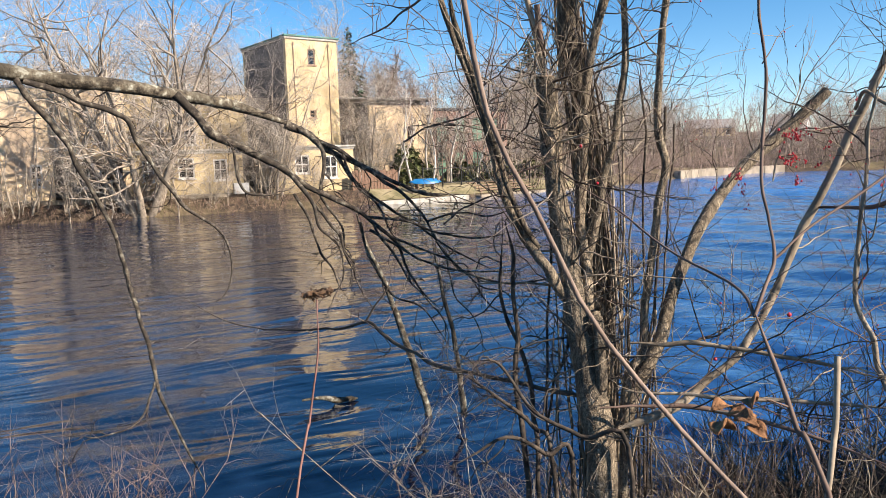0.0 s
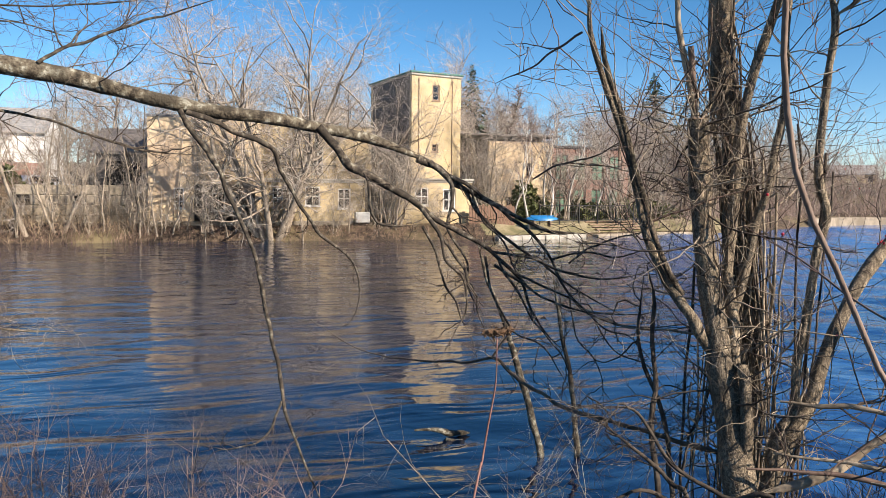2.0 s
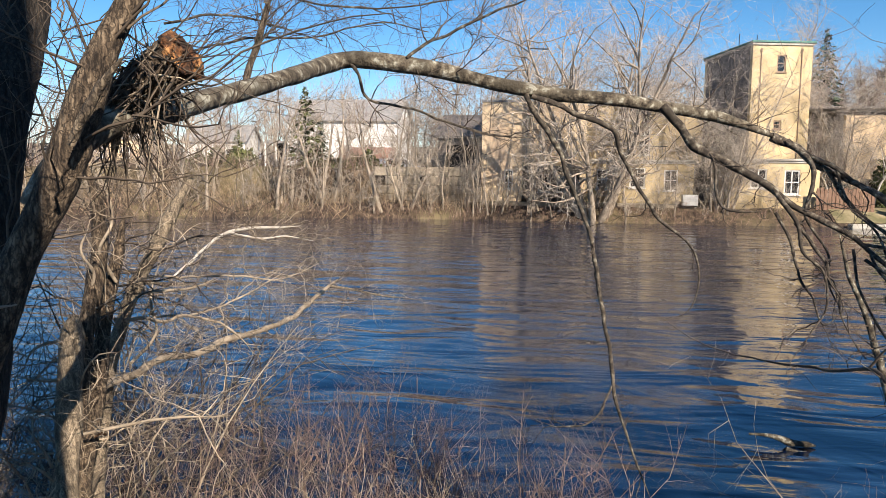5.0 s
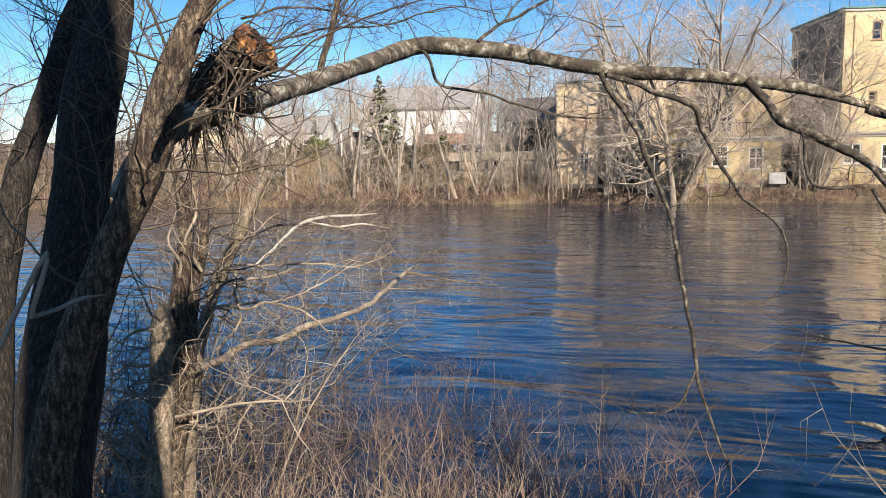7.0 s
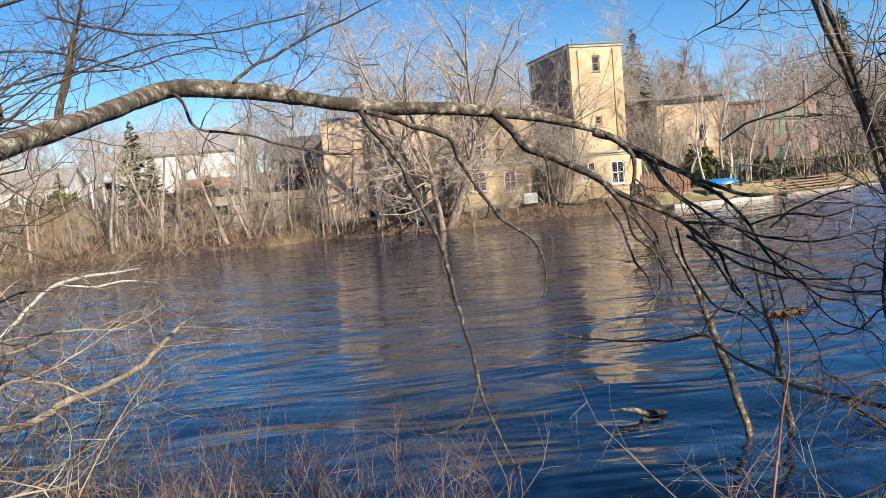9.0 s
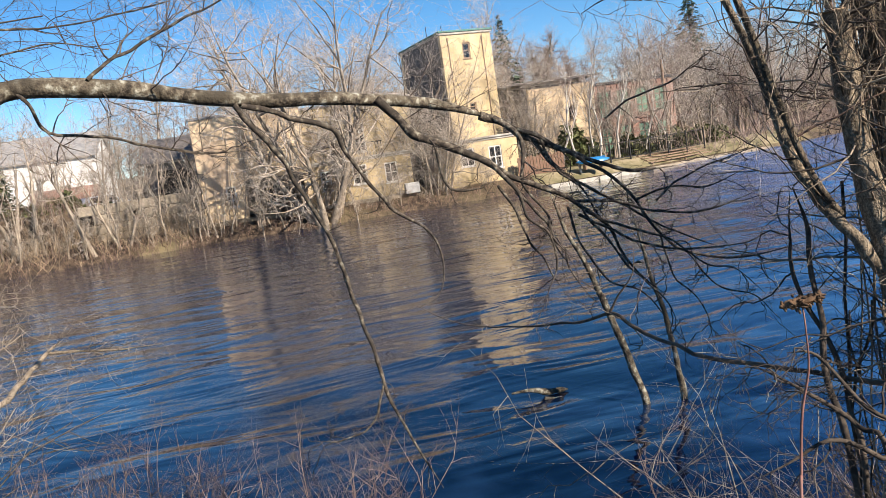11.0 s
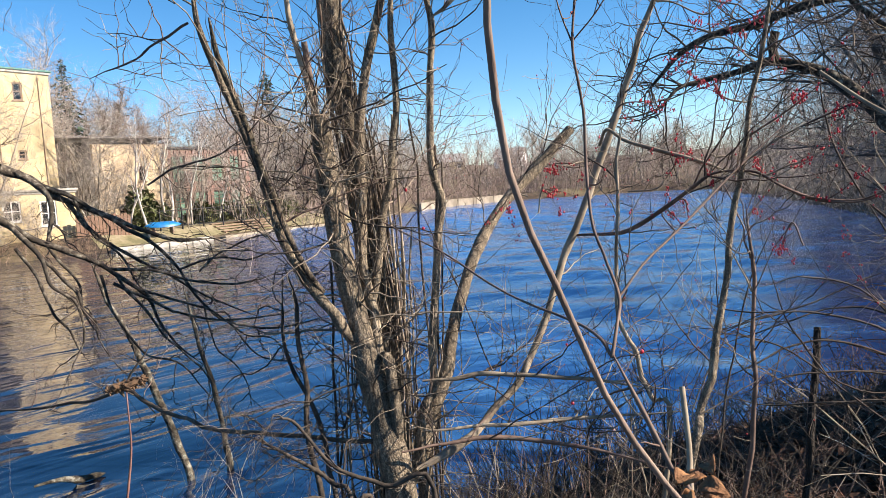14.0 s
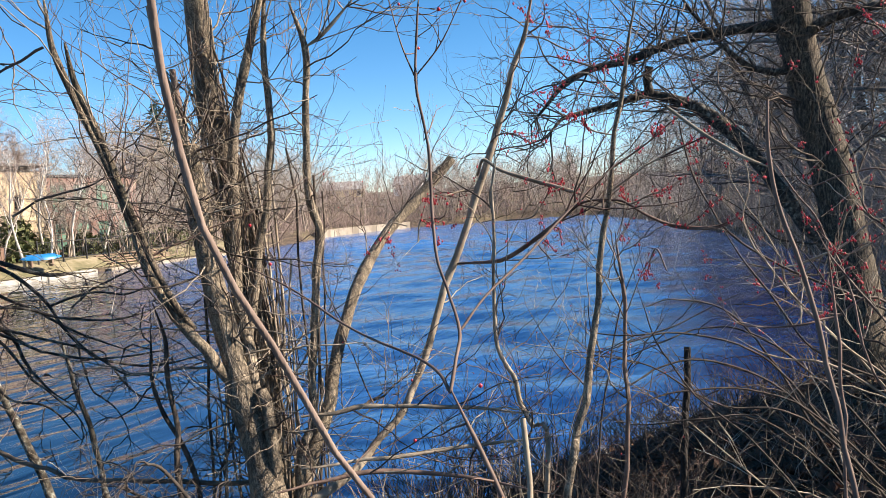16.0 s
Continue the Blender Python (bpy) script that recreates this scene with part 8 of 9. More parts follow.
def broken_burl():
    """A torn-off stem: a lumpy stub hung with dead vines, open at its end to orange rotten wood."""
    t = thing("rotten_burl", "broken stem end of orange rotten wood with vine shreds", "burl", (0, 0, 0))
    rng = np.random.default_rng(8)
    tip, foot = Vector((-1.165, 2.10, 2.950)), Vector((-1.42, 2.07, 2.77))
    axis = (tip - foot).normalized()
    rows = [(*foot.lerp(tip, k / 5), r) for k, r in enumerate((0.052, 0.060, 0.066, 0.070, 0.074, 0.066))]
    limb_mesh("stub", rows, MID_BARK, t, 18, 7, 0.22, 9, "shaggy brown broken stub")
    bm = bmesh.new()
    bmesh.ops.create_icosphere(bm, subdivisions=4, radius=0.074)
    for v in bm.verts:
        u = v.co.copy()
        ragged = noise.noise(Vector((u.x * 30 + 9, u.y * 30, u.z * 12))) * 0.34 + noise.noise(u * 75 + Vector((4, 7, 1))) * 0.18 + noise.noise(u * 190) * 0.08
        hollow = max(0.0, 1 - (u - Vector((0.03, -0.06, 0.0))).length / 0.05)
        co = u * (1 + ragged - 0.45 * hollow)
        v.co = co - axis * (co.dot(axis) * 0.45) + tip - axis * 0.005
    part("torn_wood", bm, ROT, t, "orange torn wood", True)
    for mat, count, label in ((TWIG, 170, "hanging brown vine shreds"), (TAN_TWIG, 60, "pale vine shreds"), (DARK_TWIG, 190, "dark rotten fibres")):
        lines = []
        for k in range(count):
            s = rng.uniform(-0.1, 0.92)
            a = rng.normal(0, 1, 3)
            a -= np.array(axis) * (a @ np.array(axis))
            a /= np.linalg.norm(a)
            p = np.array(foot.lerp(tip, s)) + a * rng.uniform(0.055, 0.082)
            along = np.array(axis) * rng.choice((-1, 1))
            d = along * rng.uniform(0.02, 0.14) + rng.normal(0, 0.035, 3)
            if k % 3 == 0:
                d = np.array((0.0, 0.0, -0.16)) * rng.uniform(0.3, 1.2) + rng.normal(0, 0.03, 3)
            r = rng.uniform(0.0012, 0.0040)
            pts = [np.r_[p, r]]
            for i in range(7):
                d = d + rng.normal(0, 0.035, 3)
                p = p + d / 5
                pts.append(np.r_[p, r * (1 - 0.12 * i)])
            lines.append(np.array(pts))
        tubes("vine_fringe", lines, mat, t, 5, True, label, "stuff")
    return t


make_left_tree()
make_stump_clump()
make_flooded_saplings()
make_drift_stick()
make_thicket()
make_unseen_trunk()
make_berry_shrub()
make_stalks()
make_budding_shrub()
make_bank_tree()
broken_burl()


# ---- bare trees and brush of the far bank ----
def tree_lines(rng, h, limbs, sub, subsub, spread, stems=1, lean=0.1, twig_r=0.012, crown=0.25, up=0.45, tips=0, girth=1.0, foot=0.25):
    """Trunks, boughs and four orders of twigs of a bare tree."""
    trunks, boughs, twigs = [], [], []
    for s in range(stems):
        a = rng.uniform(0, 2 * math.pi) if stems < 4 else 2 * math.pi * (s + rng.uniform(-0.3, 0.3)) / stems
        tilt = lean * (rng.uniform(0.25, 1.15) if stems > 3 else 1)
        d = np.array((math.cos(a) * tilt, math.sin(a) * tilt, 1.0))
        p = np.array((foot * math.cos(a) * (stems > 1), foot * math.sin(a) * (stems > 1), -0.3))
        r = girth * h * 0.016 / (1 + 0.35 * (stems > 1))
        hh = h * rng.uniform(0.75, 1.0)
        pts = [np.r_[p, r * 1.25]]
        for k in range(1, 11):
            d = d + rng.normal(0, 0.09, 3) * (1, 1, 0)
            p = p + d / np.linalg.norm(d) * hh / 10
            pts.append(np.r_[p, r * (1 - 0.93 * k / 10)])
        line = np.array(pts)
        trunks.append(line)
        first = sprout(rng, line, limbs, hh * spread, r * 0.42, 1, 0.62, up, 0.2, 0.0, 6, crown)
        boughs += first
        for b in first:
            second = sprout(rng, b, sub, hh * spread * 0.45, max(r * 0.13, twig_r), 1, 0.6, up * 0.8, 0.24, 0.0, 3, 0.15)
            twigs += second
            for q in second:
                third = sprout(rng, q, subsub, hh * spread * 0.26, twig_r, 1, 0.7, up * 0.6, 0.25, 0.0, 2, 0.15)
                twigs += third
                if tips:
                    for w in third:
                        twigs += sprout(rng, w, tips, hh * spread * 0.15, twig_r * 0.75, 1, 0.75, up * 0.5, 0.2, 0.0, 1, 0.2)
    return trunks, boughs, twigs


def bare_tree(rng, label, h, bark, twig, limbs=12, sub=6, subsub=5, spread=0.38, stems=1, lean=0.1, twig_r=0.012, crown=0.25, up=0.45, name="bare_tree", group="", tips=0, girth=1.0, foot=0.25):
    trunks, boughs, twigs = tree_lines(rng, h, limbs, sub, subsub, spread, stems, lean, twig_r, crown, up, tips, girth, foot)
    t = thing(name, label, "tree", (0, 0, 0), 0, group)
    for ln in trunks:
        tubes("trunk", [ln], bark, t, 7)
    tubes("bough_work", boughs, bark, t, 4, True, "", "stuff")
    tubes("crown", twigs, twig, t, 3, True, "haze of fine bare twigs", "stuff")
    return t


def put(tree, x, y, s=1.0, turn=0.0, z=None):
    m = pose(x, y, (height(x, y) if z is None else z) - 0.05, 0, 0, turn) @ Matrix.Scale(s, 4)
    c = copy_thing(tree, m)
    c.matrix_basis = m
    return c


def place(tree, x, y, s=1.0, turn=0.0):
    tree.matrix_basis = pose(x, y, height(x, y) - 0.05, 0, 0, turn) @ Matrix.Scale(s, 4)


def spruce(rng, h, label, name="spruce_tree", reach=0.20, sprays=1100, needles=None):
    t = thing(name, label, "tree", (0, 0, 0), 0, "evergreens")
    tubes("trunk", [np.array([(0, 0, -0.2, h * 0.018), (0, 0, h * 0.5, h * 0.010), (0, 0, h * 0.99, 0.01)])], DARK_BARK, t, 7)
    v, f = [], []
    for k in range(sprays):
        z = h * (0.08 + 0.91 * rng.uniform(0, 1) ** 0.9)
        out = (1 - z / h) ** 0.85 * h * reach + 0.10
        a = rng.uniform(0, 2 * math.pi)
        r0 = out * rng.uniform(0.05, 0.9)
        ln = out * rng.uniform(0.25, 0.55)
        c, s = math.cos(a), math.sin(a)
        w = 0.10 + 0.12 * ln
        p0, p1 = np.array((c * r0, s * r0, z)), np.array((c * (r0 + ln), s * (r0 + ln), z - 0.32 * ln + rng.normal(0, 0.05)))
        side = np.array((-s, c, rng.normal(0, 0.4))) * w
        b = len(v)
        v += [p0 - side, p0 + side, p1 + side * 0.25, p1 - side * 0.25]
        f.append((b, b + 1, b + 2, b + 3))
    under(new("crown", raw_mesh("crown", v, f, needles or NEEDLES)), t)
    return t


def make_far_trees():
    rng = np.random.default_rng(77)
    # the many-stemmed tree before the mill
    vase = bare_tree(rng, "large many-stemmed bare tree on the river's edge", 11.9, FAR_BARK, FAR_TWIG, 14, 6, 5, 0.38, 12, 0.72, 0.0105, 0.12, 0.12, tips=2, girth=1.2, foot=0.6)
    place(vase, 1.6, 38.3)
    mill = bare_tree(rng, "dense round-crowned bare tree against the mill", 8.2, FAR_BARK, FAR_TWIG, 14, 6, 5, 0.40, 4, 0.30, 0.009, 0.12, 0.10, tips=2, girth=0.7)
    low = bare_tree(rng, "dense arching bare shrub by the mill wall", 5.0, FAR_BARK, FAR_TWIG, 9, 6, 6, 0.5, 8, 0.7, 0.009, 0.15, 0.05, "shrub", tips=1, girth=0.7)
    place(low, 7.7, 38.9)
    put(low, 8.3, 39.2, 0.8, 110)
    put(low, 14.2, 42.0, 0.7, 200)
    put(low, 4.9, 38.5, 0.5, 20)
    put(low, 10.6, 39.0, 0.5, 250)
    place(mill, 8.1, 38.8, 1.08)
    put(mill, 7.2, 40.0, 1.0, 200)
    put(mill, 13.9, 41.0, 0.8, 140)
    put(mill, 20.6, 43.0, 0.9, 30)
    put(mill, 23.6, 42.6, 0.8, 230)
    put(mill, 27.0, 43.8, 0.85, 130)
    put(mill, 15.2, 42.4, 0.66, 330)
    put(mill, 14.4, 41.9, 0.95, 75)
    put(mill, 19.6, 42.4, 1.05, 10)
    put(mill, 4.2, 45.5, 1.15, 60)
    put(mill, -1.5, 48.5, 1.3, 190)
    put(mill, 12.6, 48.0, 1.1, 20)
    put(mill, -8.6, 42.5, 0.8, 300)
    larch = bare_tree(rng, "dense reddish brown conical bare tree behind the mill", 13.0, FAR_DARK_BARK, FAR_RED_TWIG, 120, 5, 4, 0.17, 1, 0.03, 0.03, 0.12, 0.2, "bare_tree", "", tips=1)
    place(larch, 21.9, 59.0, 0.98)
    put(larch, 22.9, 60.5, 0.92, 120)
    put(larch, 21.0, 61.0, 0.85, 250)
    put(larch, 25.6, 60.0, 0.8, 200)
    birch = bare_tree(rng, "slim pale birch beside the mill", 7.6, BIRCH, FAR_RED_TWIG, 14, 4, 4, 0.26, 1, 0.08, 0.008, 0.25, 0.5, "birch_tree", "birches", tips=1, girth=0.65)
    place(birch, 16.3, 39.2)
    for x, y, s, a in ((15.4, 39.8, 0.85, 90), (17.9, 40.0, 1.0, 200), (19.8, 41.5, 1.05, 40), (22.0, 42.5, 0.95, 150), (13.6, 40.2, 0.7, 260), (24.5, 43.5, 1.0, 310), (18.6, 42.2, 1.1, 20)):
        put(birch, x, y, s, a)
    # thicker trees along the left bank
    thick = [bare_tree(np.random.default_rng(320 + k), "pale-barked leaning bare tree on the far bank", 6.6, FAR_BARK, FAR_TWIG, 7, 4, 3, 0.42, 1 + k, 0.22, 0.011, 0.30, 0.15, "leaning_tree", "far bank trees", tips=1, girth=1.35) for k in range(2)]
    for k, x in enumerate((-18.9, -15.3, -13.0, -12.6, -9.5, -8.2, -21.0, -22.8)):
        (place if k < 2 else put)(thick[k % 2], x, far_shore(x) + 0.7 + 0.37 * (k * 5 % 4), 0.8 + 0.09 * (k * 3 % 5), 67 * k)
    # saplings along the left bank
    sap = [bare_tree(np.random.default_rng(300 + k), "thin bare sapling on the river bank", 5.0, FAR_BARK, FAR_TWIG, 10, 4, 3, 0.30, 1 + k % 2, 0.2, 0.009, 0.12, 0.25, "sapling", "bank saplings", tips=1, girth=0.8) for k in range(4)]
    spots = []
    for k in range(46):
        x = rng.uniform(-24, -3.9) if k < 36 else rng.uniform(-34, -24)
        y = far_shore(x) + rng.uniform(0.25, 2.3)
        spots.append((x, y, rng.uniform(0.45, 1.05), rng.uniform(0, 360)))
    for k, s in enumerate(spots):
        if k < 4:
            place(sap[k], *s)
        else:
            put(sap[k % 4], *s)
    for k in range(14):
        x = rng.uniform(-34, -5)
        put(sap[k % 4], x, far_shore(x) + rng.uniform(3.0, 13.0), rng.uniform(0.7, 1.1), rng.uniform(0, 360))
    for k in range(9):
        x = rng.uniform(-4.3, 6.5)
        put(sap[k % 4], x, far_shore(x) + rng.uniform(0.3, 1.2), rng.uniform(0.5, 0.95), rng.uniform(0, 360))
    # woods behind
    kinds = [bare_tree(np.random.default_rng(400 + k), "tall bare winter tree behind the river houses", 12.0, FAR_BARK, FAR_TWIG if k % 2 else FAR_RED_TWIG, 16, 6, 5, 0.36, 1, 0.08, 0.026, 0.15, 0.22, "woodland_tree", "background trees", tips=1, girth=0.8) for k in range(4)]
    used = [False] * 4

    def stand(k, x, y, s, a):
        if used[k]:
            put(kinds[k], x, y, s, a)
        else:
            used[k] = True
            place(kinds[k], x, y, s, a)

    small = [bare_tree(np.random.default_rng(450 + k), "small bare tree on the far slope", 8.0, FAR_BARK, FAR_TWIG if k else FAR_RED_TWIG, 13, 5, 5, 0.38, 1 + k % 2, 0.12, 0.030, 0.10, 0.3, "slope_tree", "far slope trees", tips=1, girth=0.7) for k in range(3)]
    for k in range(95):
        x = rng.uniform(27, 80)
        y = far_shore(x) + rng.uniform(1.5, 22) if x < 78 else rng.uniform(30, 60)
        args = (x + (10 if k % 5 == 0 and x > 60 else 0), y, rng.uniform(0.75, 1.2) * (0.7 if 0.95 < x / y < 1.3 else 1.0), rng.uniform(0, 360))
        place(small[k], *args) if k < 3 else put(small[k % 3], *args)
    for k in range(30):
        put(small[k % 3], 82 + rng.uniform(0, 12), rng.uniform(22, 58), rng.uniform(0.8, 1.3), rng.uniform(0, 360))
    n = 0
    for x in np.arange(-62, 60, 3.8):
        for row, y in enumerate((56, 82)):
            if row == 0 and (-32 < x < -9):
                continue
            xx, yy = x + rng.uniform(-1.5, 1.5), y + rng.uniform(-4, 4)
            if xx > 44 and yy < 64:
                continue
            if row:
                put(small[n % 3], xx, yy, rng.uniform(0.9, 1.4), rng.uniform(0, 360))
            else:
                stand(n % 4, xx, yy, rng.uniform(0.55, 0.9), rng.uniform(0, 360))
            n += 1
    for k in range(22):
        stand(k % 4, -7 + 1.7 * k + rng.uniform(-1, 1), rng.uniform(60, 70), rng.uniform(0.55, 0.8), rng.uniform(0, 360))
    for k in range(24):
        stand(k % 4, -58 + 3.1 * k + rng.uniform(-1, 1), rng.uniform(78, 90), rng.uniform(0.7, 0.95), rng.uniform(0, 360))
    for x, d, s in ((-4.1, 0.9, 0.95), (-3.5, 0.6, 1.15), (-3.0, 1.0, 0.9), (-2.1, 0.7, 1.2), (-1.2, 1.0, 1.0), (-0.3, 0.6, 1.1), (-5.0, 1.2, 1.25), (-6.1, 1.6, 1.2), (-4.6, 0.5, 0.8), (3.2, 0.8, 0.9), (5.6, 0.7, 0.7)):
        put(sap[int(abs(x) * 10) % 4], x, far_shore(x) + d, s, x * 70)
    for k in range(11):
        stand(2 * (k % 2), 26.0 + 1.6 * k + rng.uniform(-0.8, 0.8), rng.uniform(49, 58), rng.uniform(0.7, 0.92), rng.uniform(0, 360))
    for x, y, s in ((14.5, 52, 0.95), (18.5, 54, 0.92), (23.5, 53, 0.8), (28, 52, 0.75), (32, 50, 0.7), (36, 53, 0.75), (-12, 52, 0.65), (-9, 50, 0.5), (-20, 55, 0.5), (-6.5, 49, 0.55), (2, 55, 0.7), (-3, 56, 0.75), (6, 57, 0.8)):
        stand(n % 4, x, y, s, rng.uniform(0, 360))
        n += 1
    # trees round the river's far end and on the shaded right bank
    shade = [bare_tree(np.random.default_rng(500 + k), "dark bare tree leaning over the shaded bank", 10.0, FAR_DARK_BARK, FAR_DARK_TWIG, 14, 6, 5, 0.42, 1, 0.2, 0.010, 0.05, 0.15, "shade_tree", "shaded bank trees", tips=1, girth=0.75) for k in range(3)]
    for k in range(54):
        x = 11.5 + 62 * (k / 53) ** 1.35 + rng.uniform(-0.6, 0.6)
        y = near_shore(x) - rng.uniform(1.6, 4.5 + 0.08 * x)
        s = rng.uniform(0.65, 1.05) * (0.75 if x < 16 else 1.15)
        if k < 3:
            place(shade[k], x, y, s, rng.uniform(0, 360))
        else:
            put(shade[k % 3], x, y, s, rng.uniform(0, 360))
    for k in range(11):
        x = 18 + 1.4 * k
        put(shade[k % 3], x, near_shore(x) - rng.uniform(1.5, 4.0), rng.uniform(1.3, 1.7), rng.uniform(0, 360))
    for k in range(18):
        x = 19 + 1.8 * k
        put(shade[k % 3], x, near_shore(x) - rng.uniform(2.0, 6.0), rng.uniform(1.3, 1.8), rng.uniform(0, 360))
    for k in range(13):
        x = 13.5 + 3.4 * k
        put(shade[k % 3], x, near_shore(x) - rng.uniform(2.0, 6.5), rng.uniform(0.8, 1.25), rng.uniform(0, 360))
    # one unseen tree added behind the view to shade the right bank
    for x, y, s in ((16, -9, 1.1),):
        put(shade[int(x) % 3], x, y, s, x * 50)
    for k in range(14):
        stand(n % 4, rng.uniform(-34, -5), rng.uniform(43, 60), rng.uniform(0.3, 0.5), rng.uniform(0, 360))
        n += 1
    for k in range(22):
        x = rng.uniform(84, 125)
        stand(n % 4, x, x * rng.uniform(0.45, 0.95), rng.uniform(0.45, 0.8), rng.uniform(0, 360))
        n += 1
    for x, y, s in ((-13.5, 52, 0.55), (-16.5, 54, 0.6), (-19.0, 51, 0.5), (-22.5, 55, 0.6), (-25.5, 52, 0.55), (-29, 54, 0.6)):
        stand(n % 4, x, y, s, x * 40)
        n += 1
    # evergreens
    s1 = spruce(np.random.default_rng(5), 11, "dark green spruce behind the tower, with an unseen shade copy")
    place(s1, 19.0, 59.0, 1.06)
    # copy added out of view to throw shade on the near right bank
    put(s1, 9.2, -4.1, 0.85, 276)
    wide = spruce(np.random.default_rng(6), 13, "broad dark green spruce above the bare woods", reach=0.30)
    place(wide, 55.3, 90.0, 1.3)
    put(wide, 150, 78, 0.72, 70)
    put(s1, -20.5, 60, 0.45, 40)
    pine = spruce(np.random.default_rng(7), 6.0, "loose green pine before the white house", "pine_tree", 0.26, 420, HEDGE)
    place(pine, -16.6, 45.6, 0.95)
    put(pine, -22.6, 48.5, 0.55, 100)


def brush(name, label, count, where, hgt, mat, seed, lean=0.35, r=0.006, fork=2, cat="brush"):
    """A stand of thin stems, too many to count."""
    rng = np.random.default_rng(seed)
    lines = []
    for _ in range(count):
        x, y = where(rng)
        h = hgt * rng.uniform(0.35, 1.1)
        z = max(height(x, y), -0.3)
        d = np.array((rng.normal(0, lean), rng.normal(0, lean), 1.0))
        p = np.array((x, y, z - 0.04))
        pts = [np.r_[p, r]]
        for k in range(1, 5):
            d = d + rng.normal(0, 0.16, 3)
            p = p + d / np.linalg.norm(d) * h / 4
            pts.append(np.r_[p, r * (1 - 0.2 * k)])
        pts = np.array(pts)
        lines.append(pts)
        lines += sprout(rng, pts, fork, h * 0.3, r * 0.6, 1, 0.6, 0.3, 0.2, 0.0, 3 if r < 0.0055 else 2, 0.35)
    return tagged(new(name, raw_mesh(name, *tube_arrays(lines, 3), mat, True)), label, cat, "", "stuff")


def along_far(x0, x1, d0, d1):
    def pick(rng):
        x = rng.uniform(x0, x1)
        return x, far_shore(x) + rng.uniform(d0, d1)
    return pick


def along_near(x0, x1, d0, d1):
    def pick(rng):
        x = x0 + (x1 - x0) * rng.uniform(0, 1) ** 1.7
        return x, near_shore(x) - rng.uniform(d0, d1)
    return pick


make_far_trees()


def hillside(rng):
    x = rng.uniform(-80, 70)
    return x, rng.uniform(66, 112)


def far_end(rng):
    x = rng.uniform(46, 120)
    return x, max(far_shore(x), 24) + rng.uniform(1, 34) if x < 80 else rng.uniform(20, 75)


brush("far_woods", "grey bare woods on the hillside behind the mill", 1500, hillside, 10.0, FAR_TWIG, 55, 0.22, 0.030, 10, "woods")
brush("bank_brush", "tall thin tan saplings crowding the far bank", 240, along_far(-36, -3.5, 0.3, 3.0), 2.6, FAR_BARK, 56, 0.35, 0.012, 10)
brush("far_woods", "grey bare woods round the far end of the river", 1600, far_end, 7.5, FAR_RED_TWIG, 57, 0.35, 0.030, 7, "woods")
brush("bank_brush", "tan dry brush along the far river bank", 1150, along_far(-36, -4, 0.0, 2.8), 1.8, DRY, 51, 0.6, 0.012)
brush("bank_brush", "low reddish brush at the water's edge", 1500, along_far(-36, -4, -0.1, 1.3), 0.85, DRY_RED, 58, 0.6, 0.014)
brush("bank_brush", "reddish brush at the foot of the mill", 900, along_far(-5, 13, 0.0, 1.2), 0.7, DRY_RED, 52, 0.5, 0.010)
brush("shade_brush", "tall dark brush along the shaded bank", 2500, along_near(12, 72, -0.4, 6.0), 4.2, FAR_DARK_TWIG, 54, 0.4, 0.016, 4)
brush("bank_brush", "brown dry brush above the far bank", 1900, along_far(-40, -9.5, 2.4, 6.5), 1.5, DRY_RED, 59, 0.5, 0.012)
brush("far_brush", "grey brown brush round the river's far end", 1500, along_far(24, 79, 0.2, 7.0), 2.0, FAR_RED_TWIG, 53, 0.7, 0.022, 3)


def left_water(rng):
    x = rng.uniform(-4.6, 0.6)
    return x, rng.uniform(2.6, 6.4) - 0.35 * max(0, x + 1.0)


def left_front(rng):
    x = rng.uniform(-3.2, -0.4)
    return x, 3.9 + 0.25 * (x + 2) + rng.normal(0, 0.45)


brush("river_weeds", "dry reddish weed stems rising from the flooded edge", 620, left_water, 1.1, DRY_RED, 61, 0.22, 0.0058, 6, "weeds")
def behind_stump(rng):
    return rng.uniform(-4.6, -2.8), rng.uniform(3.4, 5.2)


brush("river_weeds", "dark wet branches in the flooded edge", 130, behind_stump, 1.6, DARK_TWIG, 66, 0.8, 0.008, 6, "weeds")
brush("river_weeds", "pale dry grass stems at the flooded edge", 480, left_front, 1.0, DRY, 62, 0.26, 0.0046, 5, "weeds")
brush("bank_thicket", "dark fallen twigs matted over the bank", 900, along_near(2.4, 12, -0.3, 3.6), 0.75, DARK_TWIG, 67, 1.3, 0.006, 4)
brush("bank_thicket", "bleached fallen twigs on the bank", 260, along_near(2.2, 11, -0.3, 3.0), 0.55, PALE_TWIG, 68, 1.6, 0.0042, 2)
brush("bank_thicket", "dark bare brush on the shaded bank", 1300, along_near(2.6, 30, 0.0, 3.0), 0.5, TWIG, 63, 1.2, 0.006, 4)
brush("bank_thicket", "tangle of thin reddish stems on the bank", 170, along_near(1.9, 9, -0.2, 2.0), 0.8, RED_TWIG, 64, 1.0, 0.0042, 4)
brush("bank_thicket", "sunlit tan stems bending over the bank", 170, along_near(1.7, 7, 0.1, 2.0), 0.7, TAN_TWIG, 65, 1.2, 0.0048, 3)


def trunk_foot(rng):
    x = rng.uniform(1.9, 3.9)
    return x, rng.uniform(1.9, 2.6 + 0.15 * x)


